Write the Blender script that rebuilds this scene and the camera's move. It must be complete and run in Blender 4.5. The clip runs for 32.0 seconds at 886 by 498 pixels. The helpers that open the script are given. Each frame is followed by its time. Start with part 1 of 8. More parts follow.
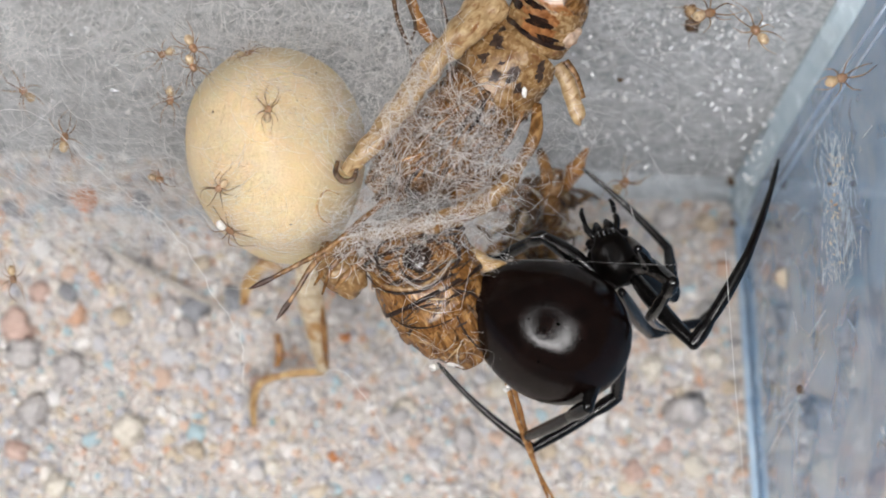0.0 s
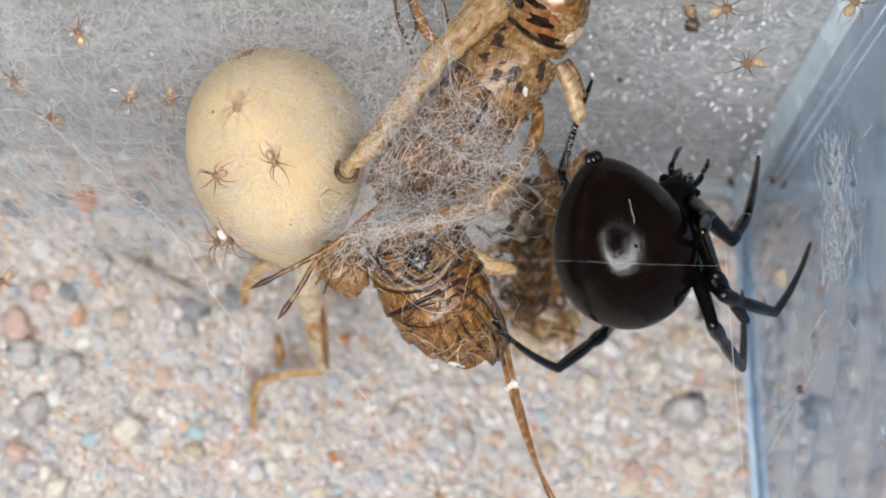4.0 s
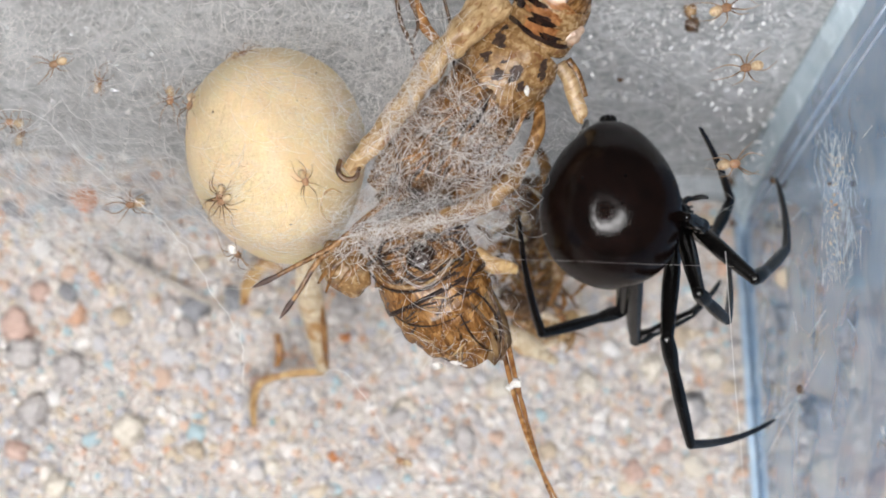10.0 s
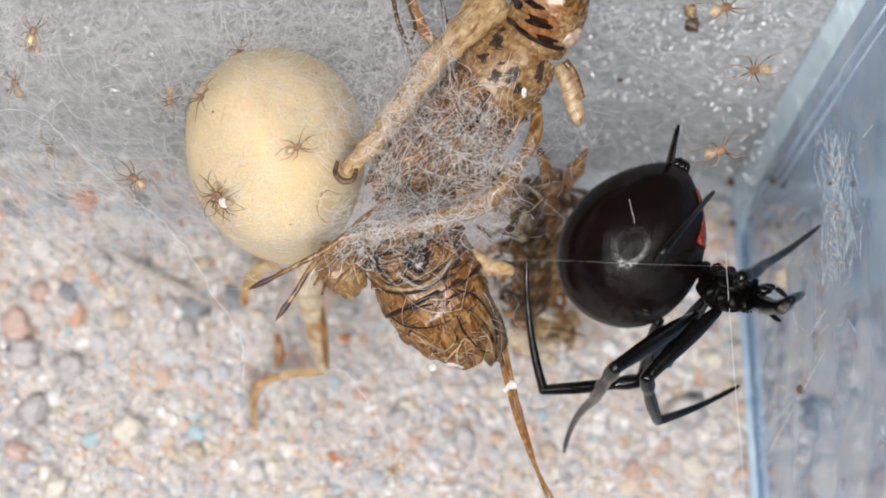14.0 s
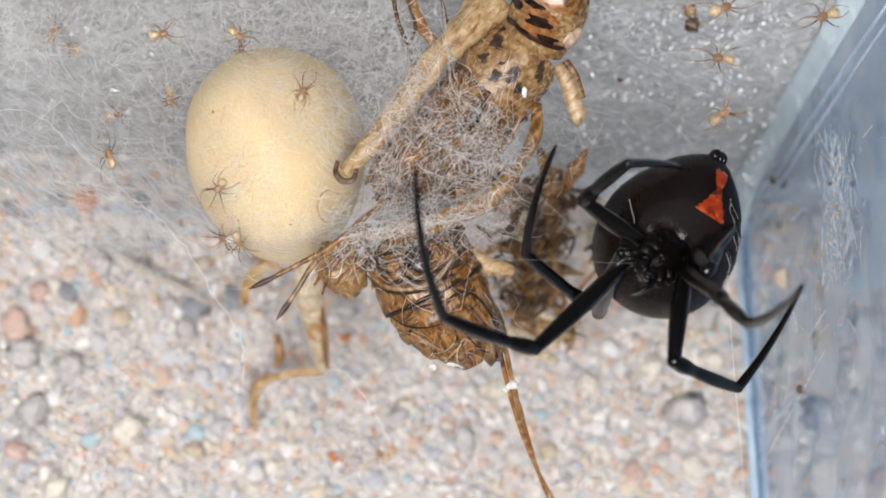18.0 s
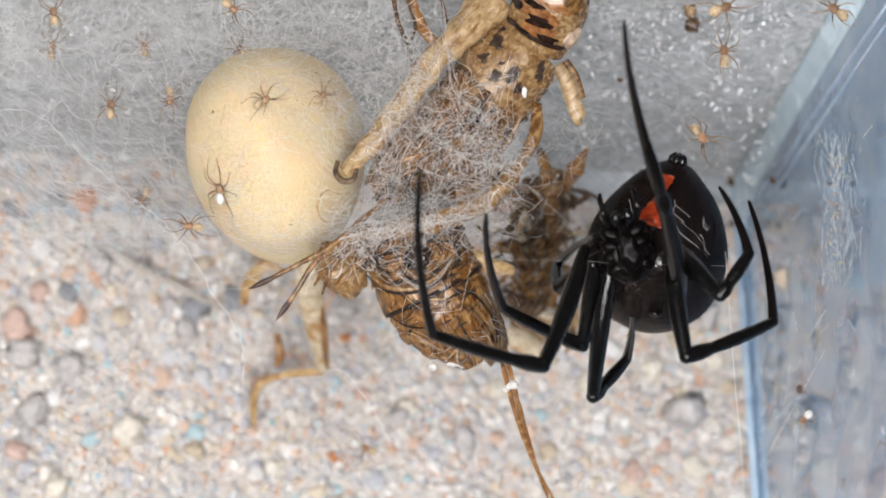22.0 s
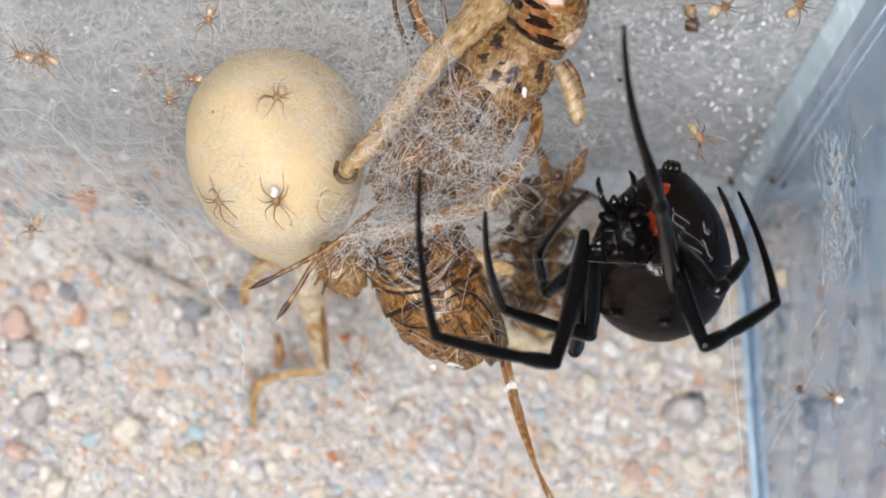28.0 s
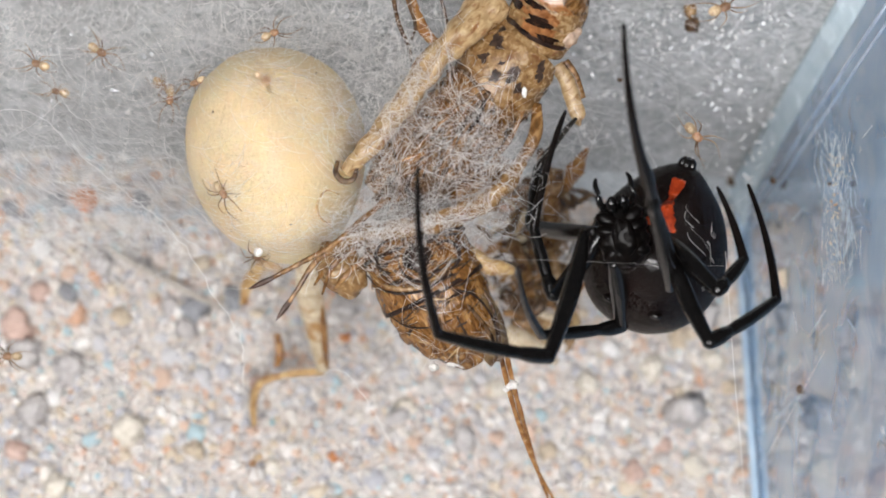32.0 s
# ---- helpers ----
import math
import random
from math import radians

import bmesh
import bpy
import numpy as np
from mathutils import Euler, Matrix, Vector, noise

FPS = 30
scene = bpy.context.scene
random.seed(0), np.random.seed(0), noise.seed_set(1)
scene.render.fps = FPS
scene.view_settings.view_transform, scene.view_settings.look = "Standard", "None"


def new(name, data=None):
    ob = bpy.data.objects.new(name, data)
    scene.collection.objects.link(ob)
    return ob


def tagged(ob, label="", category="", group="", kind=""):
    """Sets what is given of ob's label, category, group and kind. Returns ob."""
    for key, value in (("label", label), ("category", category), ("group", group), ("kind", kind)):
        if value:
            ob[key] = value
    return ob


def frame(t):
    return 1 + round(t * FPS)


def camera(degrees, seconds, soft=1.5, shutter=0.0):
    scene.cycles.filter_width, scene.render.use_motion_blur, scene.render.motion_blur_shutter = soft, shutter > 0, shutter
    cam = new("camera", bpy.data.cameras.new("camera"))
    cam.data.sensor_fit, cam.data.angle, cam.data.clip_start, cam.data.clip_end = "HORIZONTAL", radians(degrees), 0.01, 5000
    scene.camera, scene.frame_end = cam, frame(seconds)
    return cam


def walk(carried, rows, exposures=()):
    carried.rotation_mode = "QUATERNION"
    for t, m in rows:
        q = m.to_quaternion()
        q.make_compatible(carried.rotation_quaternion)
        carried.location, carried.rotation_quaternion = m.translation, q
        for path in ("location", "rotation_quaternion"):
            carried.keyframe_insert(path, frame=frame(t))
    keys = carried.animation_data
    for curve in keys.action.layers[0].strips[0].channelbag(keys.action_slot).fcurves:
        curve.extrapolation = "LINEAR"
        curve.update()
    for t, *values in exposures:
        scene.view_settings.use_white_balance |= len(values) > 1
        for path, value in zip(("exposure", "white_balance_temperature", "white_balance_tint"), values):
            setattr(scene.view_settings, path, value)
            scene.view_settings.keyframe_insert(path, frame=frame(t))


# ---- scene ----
# Everything is laid out in millimetres. The web hangs in a plane that faces the lens:
# u runs along it, v up it, w out of it towards the lens.
MM = 0.001
U = Vector((0.9940, -0.0064, 0.1096)).normalized()
V = Vector((-0.0355, 0.9258, 0.3763))
V = (V - U * V.dot(U)).normalized()
W = U.cross(V)
# the tub's back corner on the floor is the world's origin
ORIGIN = -(27.20 * U + 5.77 * V - 45.0 * W)


def at(u, v, w=0.0):
    """A place of the web's plane, in metres of the world."""
    return (ORIGIN + u * U + v * V + w * W) * MM


def facing(u, v, w, x_axis=(1, 0, 0), z_axis=(0, 0, 1)):
    """A pose in the web's plane with a given z axis and, as nearly as it can, x axis."""
    z = Vector(z_axis).normalized()
    x = Vector(x_axis)
    x = (x - z * x.dot(z)).normalized()
    y = z.cross(x)
    turn = Matrix((U, V, W)).transposed() @ Matrix((x, y, z)).transposed()
    return Matrix.Translation(at(u, v, w)) @ turn.to_4x4()


def way(d):
    """A direction of the web's plane in the world."""
    return d[0] * U + d[1] * V + d[2] * W


# ---- camera ----
cam = camera(23.62, 32.0, soft=1.8)
cam.data.dof.use_dof = True
cam.data.dof.focus_distance = 149 * MM
cam.data.dof.aperture_fstop = 36.0
still = facing(0, 0, 150)
walk(cam, [(0.0, still), (32.0, still)], exposures=[(0.0, -0.19), (3.5, -0.19), (5.5, -0.04), (32.0, -0.04)])

# ---- light ----
world = bpy.data.worlds.new("room")
scene.world = world
world.use_nodes = True
world.node_tree.nodes["Background"].inputs[0].default_value = (0.93, 0.96, 1.0, 1)
world.node_tree.nodes["Background"].inputs[1].default_value = 0.07


# ---- materials ----
def surface(name, low, high, grain=3.0, stain=None, stain_scale=0.5, stain_at=0.55, rough=0.6, rough_span=0.15,
            bump=0.3, bump_scale=8.0, metal=0.0, coat=0.0, specular=0.5, sss=0.0, through_light=0.0, stretch=(1, 1, 1), per_piece=0.0, alpha=1.0, turn=0.0, warp=0.0, mid=None, patchy=False, depth=0.1):
    """A procedural surface: two shades by a fine noise (grain per mm), a stain by a coarse one, relief."""
    m = bpy.data.materials.new(name)
    m.use_nodes = True
    nt = m.node_tree
    n, link = nt.nodes, nt.links.new
    b = n["Principled BSDF"]
    coord = n.new("ShaderNodeTexCoord")
    mapping = n.new("ShaderNodeMapping")
    mapping.inputs["Scale"].default_value = [1000 * s for s in stretch]
    lay = n.new("ShaderNodeMapping")
    lay.inputs["Rotation"].default_value = (0, 0, radians(turn))
    link(coord.outputs["Object"], lay.inputs[0])
    link(lay.outputs[0], mapping.inputs[0])
    fine = n.new("ShaderNodeTexNoise")
    fine.inputs["Scale"].default_value = grain
    fine.inputs["Detail"].default_value = 6
    fine.inputs["Distortion"].default_value = warp
    link(mapping.outputs[0], fine.inputs["Vector"])
    ramp = n.new("ShaderNodeValToRGB")
    ramp.color_ramp.elements[0].color, ramp.color_ramp.elements[0].position = (*low, 1), 0.32
    ramp.color_ramp.elements[1].color, ramp.color_ramp.elements[1].position = (*high, 1), 0.68
    if mid:
        stop = ramp.color_ramp.elements.new(0.5)
        stop.color = (*mid, 1)
    link(fine.outputs[0], ramp.inputs[0])
    colour = ramp.outputs[0]
    if stain:
        coarse = n.new("ShaderNodeTexNoise")
        coarse.inputs["Scale"].default_value = stain_scale
        coarse.inputs["Detail"].default_value = 5
        coarse.inputs["Distortion"].default_value = warp
        link(mapping.outputs[0], coarse.inputs["Vector"])
        edge = n.new("ShaderNodeValToRGB")
        edge.color_ramp.elements[0].position, edge.color_ramp.elements[1].position = stain_at, stain_at + 0.1
        link(coarse.outputs[0], edge.inputs[0])
        mix = n.new("ShaderNodeMix")
        mix.data_type = "RGBA"
        link(edge.outputs[0], mix.inputs[0])
        link(colour, mix.inputs[6])
        mix.inputs[7].default_value = (*stain, 1)
        colour = mix.outputs[2]
    if per_piece:
        info = n.new("ShaderNodeObjectInfo")
        hsv = n.new("ShaderNodeHueSaturation")
        span = n.new("ShaderNodeMapRange")
        span.inputs[3].default_value, span.inputs[4].default_value = 1 - per_piece, 1 + per_piece
        link(info.outputs["Random"], span.inputs[0])
        link(span.outputs[0], hsv.inputs["Value"])
        link(colour, hsv.inputs["Color"])
        colour = hsv.outputs[0]
    link(colour, b.inputs["Base Color"])
    gloss = n.new("ShaderNodeMapRange")
    gloss.inputs[3].default_value, gloss.inputs[4].default_value = max(0.02, rough - rough_span), min(1, rough + rough_span)
    link(fine.outputs[0], gloss.inputs[0])
    link(gloss.outputs[0], b.inputs["Roughness"])
    b.inputs["Metallic"].default_value = metal
    b.inputs["Coat Weight"].default_value = coat
    b.inputs["Coat Roughness"].default_value = 0.12
    b.inputs["Specular IOR Level"].default_value = specular
    if sss:
        b.inputs["Subsurface Weight"].default_value = sss
        b.inputs["Subsurface Radius"].default_value = (1, 0.7, 0.4)
        b.inputs["Subsurface Scale"].default_value = 0.8 * MM
    if bump:
        relief = n.new("ShaderNodeTexNoise")
        relief.inputs["Scale"].default_value = bump_scale
        relief.inputs["Detail"].default_value = 5
        relief.inputs["Distortion"].default_value = warp
        link(mapping.outputs[0], relief.inputs["Vector"])
        bm_node = n.new("ShaderNodeBump")
        bm_node.inputs["Strength"].default_value = bump
        bm_node.inputs["Distance"].default_value = depth * MM
        height = relief.outputs[0]
        if patchy:
            dents = n.new("ShaderNodeValToRGB")
            dents.color_ramp.elements[0].position, dents.color_ramp.elements[1].position = 0.50, 0.72
            link(height, dents.inputs[0])
            height = dents.outputs[0]
        link(height, bm_node.inputs["Height"])
        link(bm_node.outputs[0], b.inputs["Normal"])
    if through_light:
        tr = n.new("ShaderNodeBsdfTranslucent")
        link(colour, tr.inputs[0])
        mx = n.new("ShaderNodeMixShader")
        mx.inputs[0].default_value = through_light
        link(b.outputs[0], mx.inputs[1])
        link(tr.outputs[0], mx.inputs[2])
        link(mx.outputs[0], n["Material Output"].inputs[0])
    if alpha < 1:
        clear = n.new("ShaderNodeBsdfTransparent")
        mx = n.new("ShaderNodeMixShader")
        mx.inputs[0].default_value = alpha
        link(clear.outputs[0], mx.inputs[1])
        link(b.outputs[0], mx.inputs[2])
        link(mx.outputs[0], n["Material Output"].inputs[0])
    return m


def gravel_surface(name):
    """Mixed quarry gravel: each grain has its own stone, speckled finely."""
    m = bpy.data.materials.new(name)
    m.use_nodes = True
    n, link = m.node_tree.nodes, m.node_tree.links.new
    b = n["Principled BSDF"]
    which = n.new("ShaderNodeNewGeometry").outputs["Random Per Island"]
    ramp = n.new("ShaderNodeValToRGB")
    r = ramp.color_ramp
    r.interpolation = "CONSTANT"
    stones = ((0.0, 0.57, 0.54, 0.51), (0.12, 0.68, 0.645, 0.61), (0.25, 0.48, 0.455, 0.44), (0.33, 0.63, 0.55, 0.50), (0.43, 0.55, 0.54, 0.545),
              (0.55, 0.66, 0.61, 0.55), (0.64, 0.60, 0.44, 0.34), (0.70, 0.48, 0.48, 0.51), (0.77, 0.80, 0.775, 0.74), (0.84, 0.62, 0.53, 0.41), (0.91, 0.34, 0.32, 0.32),
              (0.935, 0.60, 0.37, 0.25), (0.965, 0.42, 0.55, 0.585))
    r.elements[0].color = (*stones[0][1:], 1)
    r.elements[1].position, r.elements[1].color = stones[1][0], (*stones[1][1:], 1)
    for p, *c in stones[2:]:
        e = r.elements.new(p)
        e.color = (*c, 1)
    link(which, ramp.inputs[0])
    coord = n.new("ShaderNodeTexCoord")
    speck = n.new("ShaderNodeTexNoise")
    speck.inputs["Scale"].default_value = 4200
    speck.inputs["Detail"].default_value = 5
    link(coord.outputs["Object"], speck.inputs["Vector"])
    span = n.new("ShaderNodeMapRange")
    span.inputs[3].default_value, span.inputs[4].default_value = 0.84, 1.24
    link(speck.outputs[0], span.inputs[0])
    hsv = n.new("ShaderNodeHueSaturation")
    link(ramp.outputs[0], hsv.inputs["Color"])
    link(span.outputs[0], hsv.inputs["Value"])
    link(hsv.outputs[0], b.inputs["Base Color"])
    b.inputs["Roughness"].default_value = 0.62
    relief = n.new("ShaderNodeBump")
    relief.inputs["Strength"].default_value, relief.inputs["Distance"].default_value = 0.5, 0.08 * MM
    link(speck.outputs[0], relief.inputs["Height"])
    link(relief.outputs[0], b.inputs["Normal"])
    return m


CUTICLE = surface("black_cuticle", (0.0032, 0.0018, 0.0015), (0.0085, 0.0042, 0.0034), 0.8, rough=0.125, rough_span=0.03, bump=0.14, bump_scale=8.0, specular=0.30, warp=0.8, patchy=True)
LEG_BLACK = surface("leg_cuticle", (0.0020, 0.0019, 0.0019), (0.0055, 0.0048, 0.0046), 2.0, rough=0.115, rough_span=0.05, bump=0.35, bump_scale=6, specular=0.45)
LEG_BROWN = surface("leg_tip_cuticle", (0.003, 0.0022, 0.002), (0.008, 0.0055, 0.0045), 3.0, rough=0.16, rough_span=0.05, bump=0.25, bump_scale=8, specular=0.42)
HOURGLASS = surface("hourglass_orange", (0.20, 0.017, 0.004), (0.46, 0.060, 0.013), 1.6, stain=(0.05, 0.006, 0.003), stain_scale=0.7, stain_at=0.53, rough=0.25, bump=0.2, bump_scale=5)
SAC = surface("sac_silk", (0.62, 0.49, 0.295), (0.75, 0.62, 0.415), 5.0, stain=(0.70, 0.555, 0.335), stain_scale=0.42, stain_at=0.50, rough=0.55, rough_span=0.12, bump=0.6, bump_scale=5.0, sss=0.85, warp=0.6, specular=0.25)
SILK = surface("silk", (0.84, 0.83, 0.82), (0.95, 0.94, 0.93), 4.0, rough=0.35, bump=0, through_light=0.55)
SILK_DULL = surface("dusty_silk", (0.72, 0.72, 0.715), (0.92, 0.92, 0.915), 3.0, rough=0.5, bump=0, through_light=0.45)
STRAW = surface("straw_chitin", (0.065, 0.027, 0.008), (0.37, 0.205, 0.075), 2.0, mid=(0.19, 0.090, 0.026), stain=(0.055, 0.025, 0.011), stain_scale=0.9, stain_at=0.57, rough=0.27, rough_span=0.15, bump=0.4, bump_scale=4, warp=0.5, turn=-48, stretch=(0.7, 1.3, 1))
PALE = surface("pale_chitin", (0.14, 0.070, 0.026), (0.37, 0.24, 0.115), 2.4, mid=(0.25, 0.145, 0.060), stain=(0.17, 0.075, 0.030), stain_scale=1.0, stain_at=0.60, rough=0.26, rough_span=0.12, bump=0.4, bump_scale=4, warp=0.5)
HUSK = surface("bleached_chitin", (0.46, 0.34, 0.20), (0.74, 0.65, 0.48), 1.4, stain=(0.42, 0.23, 0.08), stain_scale=0.5, stain_at=0.54, rough=0.4, bump=0.4, bump_scale=5)
MOTTLED = surface("mottled_chitin", (0.050, 0.019, 0.006), (0.38, 0.21, 0.075), 2.3, mid=(0.18, 0.082, 0.024), stain=(0.020, 0.011, 0.006), stain_scale=1.7, stain_at=0.60, rough=0.22, rough_span=0.1, bump=0.35, bump_scale=2.4, warp=0.9, specular=0.35, turn=-28, stretch=(1.3, 0.45, 1))
BROWN = surface("brown_chitin", (0.030, 0.014, 0.006), (0.18, 0.10, 0.042), 1.6, mid=(0.085, 0.042, 0.016), stain=(0.016, 0.010, 0.006), stain_scale=0.7, rough=0.3, rough_span=0.15, bump=0.5, bump_scale=4, warp=0.6, turn=-48, stretch=(0.7, 1.3, 1))
AMBER = surface("amber_chitin", (0.20, 0.082, 0.023), (0.42, 0.22, 0.080), 1.4, stain=(0.12, 0.05, 0.017), stain_scale=0.8, rough=0.24, bump=0.35, bump_scale=5, sss=0.15, warp=0.5)
DARK = surface("dark_chitin", (0.006, 0.004, 0.004), (0.032, 0.015, 0.010), 2.2, rough=0.4, rough_span=0.12, specular=0.2, bump=0.5, bump_scale=6, warp=0.8)
WING = surface("wing_membrane", (0.20, 0.12, 0.05), (0.34, 0.22, 0.10), 1.6, stain=(0.12, 0.06, 0.03), stain_scale=0.5, rough=0.35, bump=0.5, bump_scale=3.5, through_light=0.3)
MOULD = surface("white_mould", (0.72, 0.69, 0.64), (0.86, 0.84, 0.80), 5.0, rough=0.9, bump=0.8, bump_scale=9)
TINY_TAN = surface("spiderling_tan", (0.22, 0.115, 0.060), (0.40, 0.24, 0.135), 5.0, rough=0.4, bump=0.2, bump_scale=15, sss=0.2, per_piece=0.25)
TINY_PALE = surface("spiderling_belly", (0.38, 0.26, 0.15), (0.58, 0.46, 0.30), 3.0, stain=(0.24, 0.13, 0.07), stain_scale=2.2, stain_at=0.54, rough=0.35, bump=0.15, bump_scale=15, sss=0.2, per_piece=0.2)
TINY_LEG = surface("spiderling_leg", (0.30, 0.185, 0.105), (0.50, 0.36, 0.22), 4.0, stain=(0.13, 0.070, 0.036), stain_scale=1.9, stain_at=0.55, rough=0.4, bump=0, through_light=0.35)
WALL_BLUE = surface("blue_plastic", (0.135, 0.265, 0.455), (0.225, 0.365, 0.56), 0.16, stain=(0.30, 0.43, 0.585), stain_scale=0.10, stain_at=0.53, rough=0.08, rough_span=0.04, bump=0.05, bump_scale=0.5, specular=1.0, coat=1.0, warp=0.6)
WALL_BLUE.node_tree.nodes["Principled BSDF"].inputs["Coat IOR"].default_value = 2.5
WALL_BLUE.node_tree.nodes["Principled BSDF"].inputs["Coat Roughness"].default_value = 0.02
WALL_GREY = surface("hazed_plastic", (0.33, 0.345, 0.35), (0.66, 0.675, 0.68), 1.4, stain=(0.66, 0.675, 0.68), stain_scale=0.5, stain_at=0.54, rough=0.12, rough_span=0.1, bump=1.0, bump_scale=1.6, depth=0.35, warp=0.8)
EDGE_BLUE = surface("plastic_edge", (0.45, 0.565, 0.64), (0.575, 0.68, 0.74), 0.5, rough=0.25, bump=0.15, bump_scale=1.2, coat=0.3)
SOIL = surface("fine_grit", (0.52, 0.48, 0.445), (0.74, 0.69, 0.64), 2.8, stain=(0.66, 0.54, 0.44), stain_scale=1.6, stain_at=0.58, rough=0.9, bump=1.0, bump_scale=3)
GRAVEL = gravel_surface("gravel")
BEAD = surface("wet_bead", (0.02, 0.02, 0.02), (0.05, 0.05, 0.05), 3.0, rough=0.06, rough_span=0.03, bump=0, coat=1.0)
WRINKLED = surface("wrinkled_cuticle", (0.0012, 0.001, 0.001), (0.004, 0.0025, 0.002), 1.6, rough=0.32, rough_span=0.10, bump=0.35, bump_scale=2.2, specular=0.12, warp=0.5)
RUSSET = surface("russet_chitin", (0.13, 0.040, 0.010), (0.36, 0.165, 0.062), 2.0, rough=0.16, rough_span=0.06, bump=0.2, bump_scale=4, warp=0.6)
GLOSS_DARK = surface("glossy_dark_chitin", (0.008, 0.005, 0.004), (0.035, 0.016, 0.009), 2.0, rough=0.12, rough_span=0.05, bump=0.15, bump_scale=3)
PIT = surface("dull_pit", (0.001, 0.001, 0.001), (0.003, 0.002, 0.002), 3.0, rough=0.85, bump=0.2, specular=0.05)
BLOTCH = surface("blotched_chitin", (0.014, 0.010, 0.009), (0.070, 0.042, 0.030), 2.6, specular=0.2, rough=0.4, rough_span=0.1, bump=0.3, bump_scale=5, warp=0.6)
NEEDLE = surface("dark_needle", (0.028, 0.012, 0.007), (0.075, 0.032, 0.016), 2.6, rough=0.35, bump=0.3, bump_scale=5)
HONEY = surface("honey_chitin", (0.34, 0.19, 0.07), (0.62, 0.45, 0.23), 1.5, stain=(0.26, 0.12, 0.04), stain_scale=0.8, rough=0.33, bump=0.5, bump_scale=5, warp=0.8, sss=0.15)
# whitened base colour paints in part of the drops' glint
GLINT = surface("pale_wet_glint", (0.56, 0.57, 0.58), (0.74, 0.75, 0.76), 3.0, rough=0.05, rough_span=0.03, bump=0, specular=1.0, coat=1.0)
FEMUR = surface("dusty_straw_chitin", (0.24, 0.138, 0.062), (0.53, 0.395, 0.225), 2.2, mid=(0.39, 0.26, 0.128), stain=(0.24, 0.105, 0.04), stain_scale=0.8, stain_at=0.60, rough=0.3, rough_span=0.12, bump=0.5, bump_scale=4, warp=0.6, turn=-48, stretch=(0.6, 1.4, 1))
SAC_SILK = surface("cream_silk", (0.66, 0.54, 0.34), (0.82, 0.73, 0.55), 3.0, rough=0.5, bump=0, through_light=0.3)
TABLE = surface("table_laminate", (0.30, 0.28, 0.26), (0.36, 0.34, 0.31), 0.2, rough=0.5, bump=0.1, bump_scale=1)
HOUSING = surface("lamp_housing", (0.03, 0.03, 0.03), (0.045, 0.045, 0.045), 0.5, rough=0.5, bump=0.1, bump_scale=2)

# the hairy cuticle loses its gloss towards the rim
for hairy, most in ((CUTICLE, 0.27),):
    hn = hairy.node_tree
    rim, fade = hn.nodes.new("ShaderNodeLayerWeight"), hn.nodes.new("ShaderNodeMapRange")
    rim.inputs["Blend"].default_value = 0.5
    fade.inputs[1].default_value, fade.inputs[2].default_value = 0.15, 0.70
    fade.inputs[3].default_value, fade.inputs[4].default_value = most, 0.04
    hn.links.new(rim.outputs["Facing"], fade.inputs[0])
    hn.links.new(fade.outputs[0], hn.nodes["Principled BSDF"].inputs["Specular IOR Level"])

# the skin of the belly is wrinkled, the back smooth
cn = CUTICLE.node_tree
c_coord, c_axes, c_span = cn.nodes.new("ShaderNodeTexCoord"), cn.nodes.new("ShaderNodeSeparateXYZ"), cn.nodes.new("ShaderNodeMapRange")
c_span.inputs[1].default_value, c_span.inputs[2].default_value = -0.0003, 0.0040
c_span.inputs[3].default_value, c_span.inputs[4].default_value = 0.09, 0.50
cn.links.new(c_coord.outputs["Object"], c_axes.inputs[0])
cn.links.new(c_axes.outputs["X"], c_span.inputs[0])
cn.links.new(c_span.outputs[0], cn.nodes["Bump"].inputs["Strength"])

DIFFUSER = bpy.data.materials.new("lamp_diffuser")
DIFFUSER.use_nodes = True
DIFFUSER.node_tree.nodes["Principled BSDF"].inputs["Base Color"].default_value = (0.8, 0.8, 0.8, 1)
DIFFUSER.node_tree.nodes["Principled BSDF"].inputs["Emission Color"].default_value = (0.985, 0.97, 0.975, 1)
DIFFUSER.node_tree.nodes["Principled BSDF"].inputs["Emission Strength"].default_value = 7.6
# the tube inside the ring burns unevenly, brightest at its foot
dn, dl = DIFFUSER.node_tree.nodes, DIFFUSER.node_tree.links.new
d_coord, d_noise, d_span = dn.new("ShaderNodeTexCoord"), dn.new("ShaderNodeTexNoise"), dn.new("ShaderNodeMapRange")
d_noise.inputs["Scale"].default_value, d_noise.inputs["Detail"].default_value = 9.0, 1.0
d_axes, d_sum = dn.new("ShaderNodeSeparateXYZ"), dn.new("ShaderNodeMath")
d_sum.operation = "MULTIPLY_ADD"
d_sum.inputs[1].default_value = -6.6
d_span.inputs[1].default_value, d_span.inputs[2].default_value = 0.22, 1.05
d_span.inputs[3].default_value, d_span.inputs[4].default_value = 1.5, 30.6
dl(d_coord.outputs["Object"], d_noise.inputs["Vector"])
dl(d_coord.outputs["Object"], d_axes.inputs[0])
dl(d_axes.outputs["Y"], d_sum.inputs[0])
dl(d_noise.outputs[0], d_sum.inputs[2])
dl(d_sum.outputs[0], d_span.inputs[0])
dl(d_span.outputs[0], dn["Principled BSDF"].inputs["Emission Strength"])


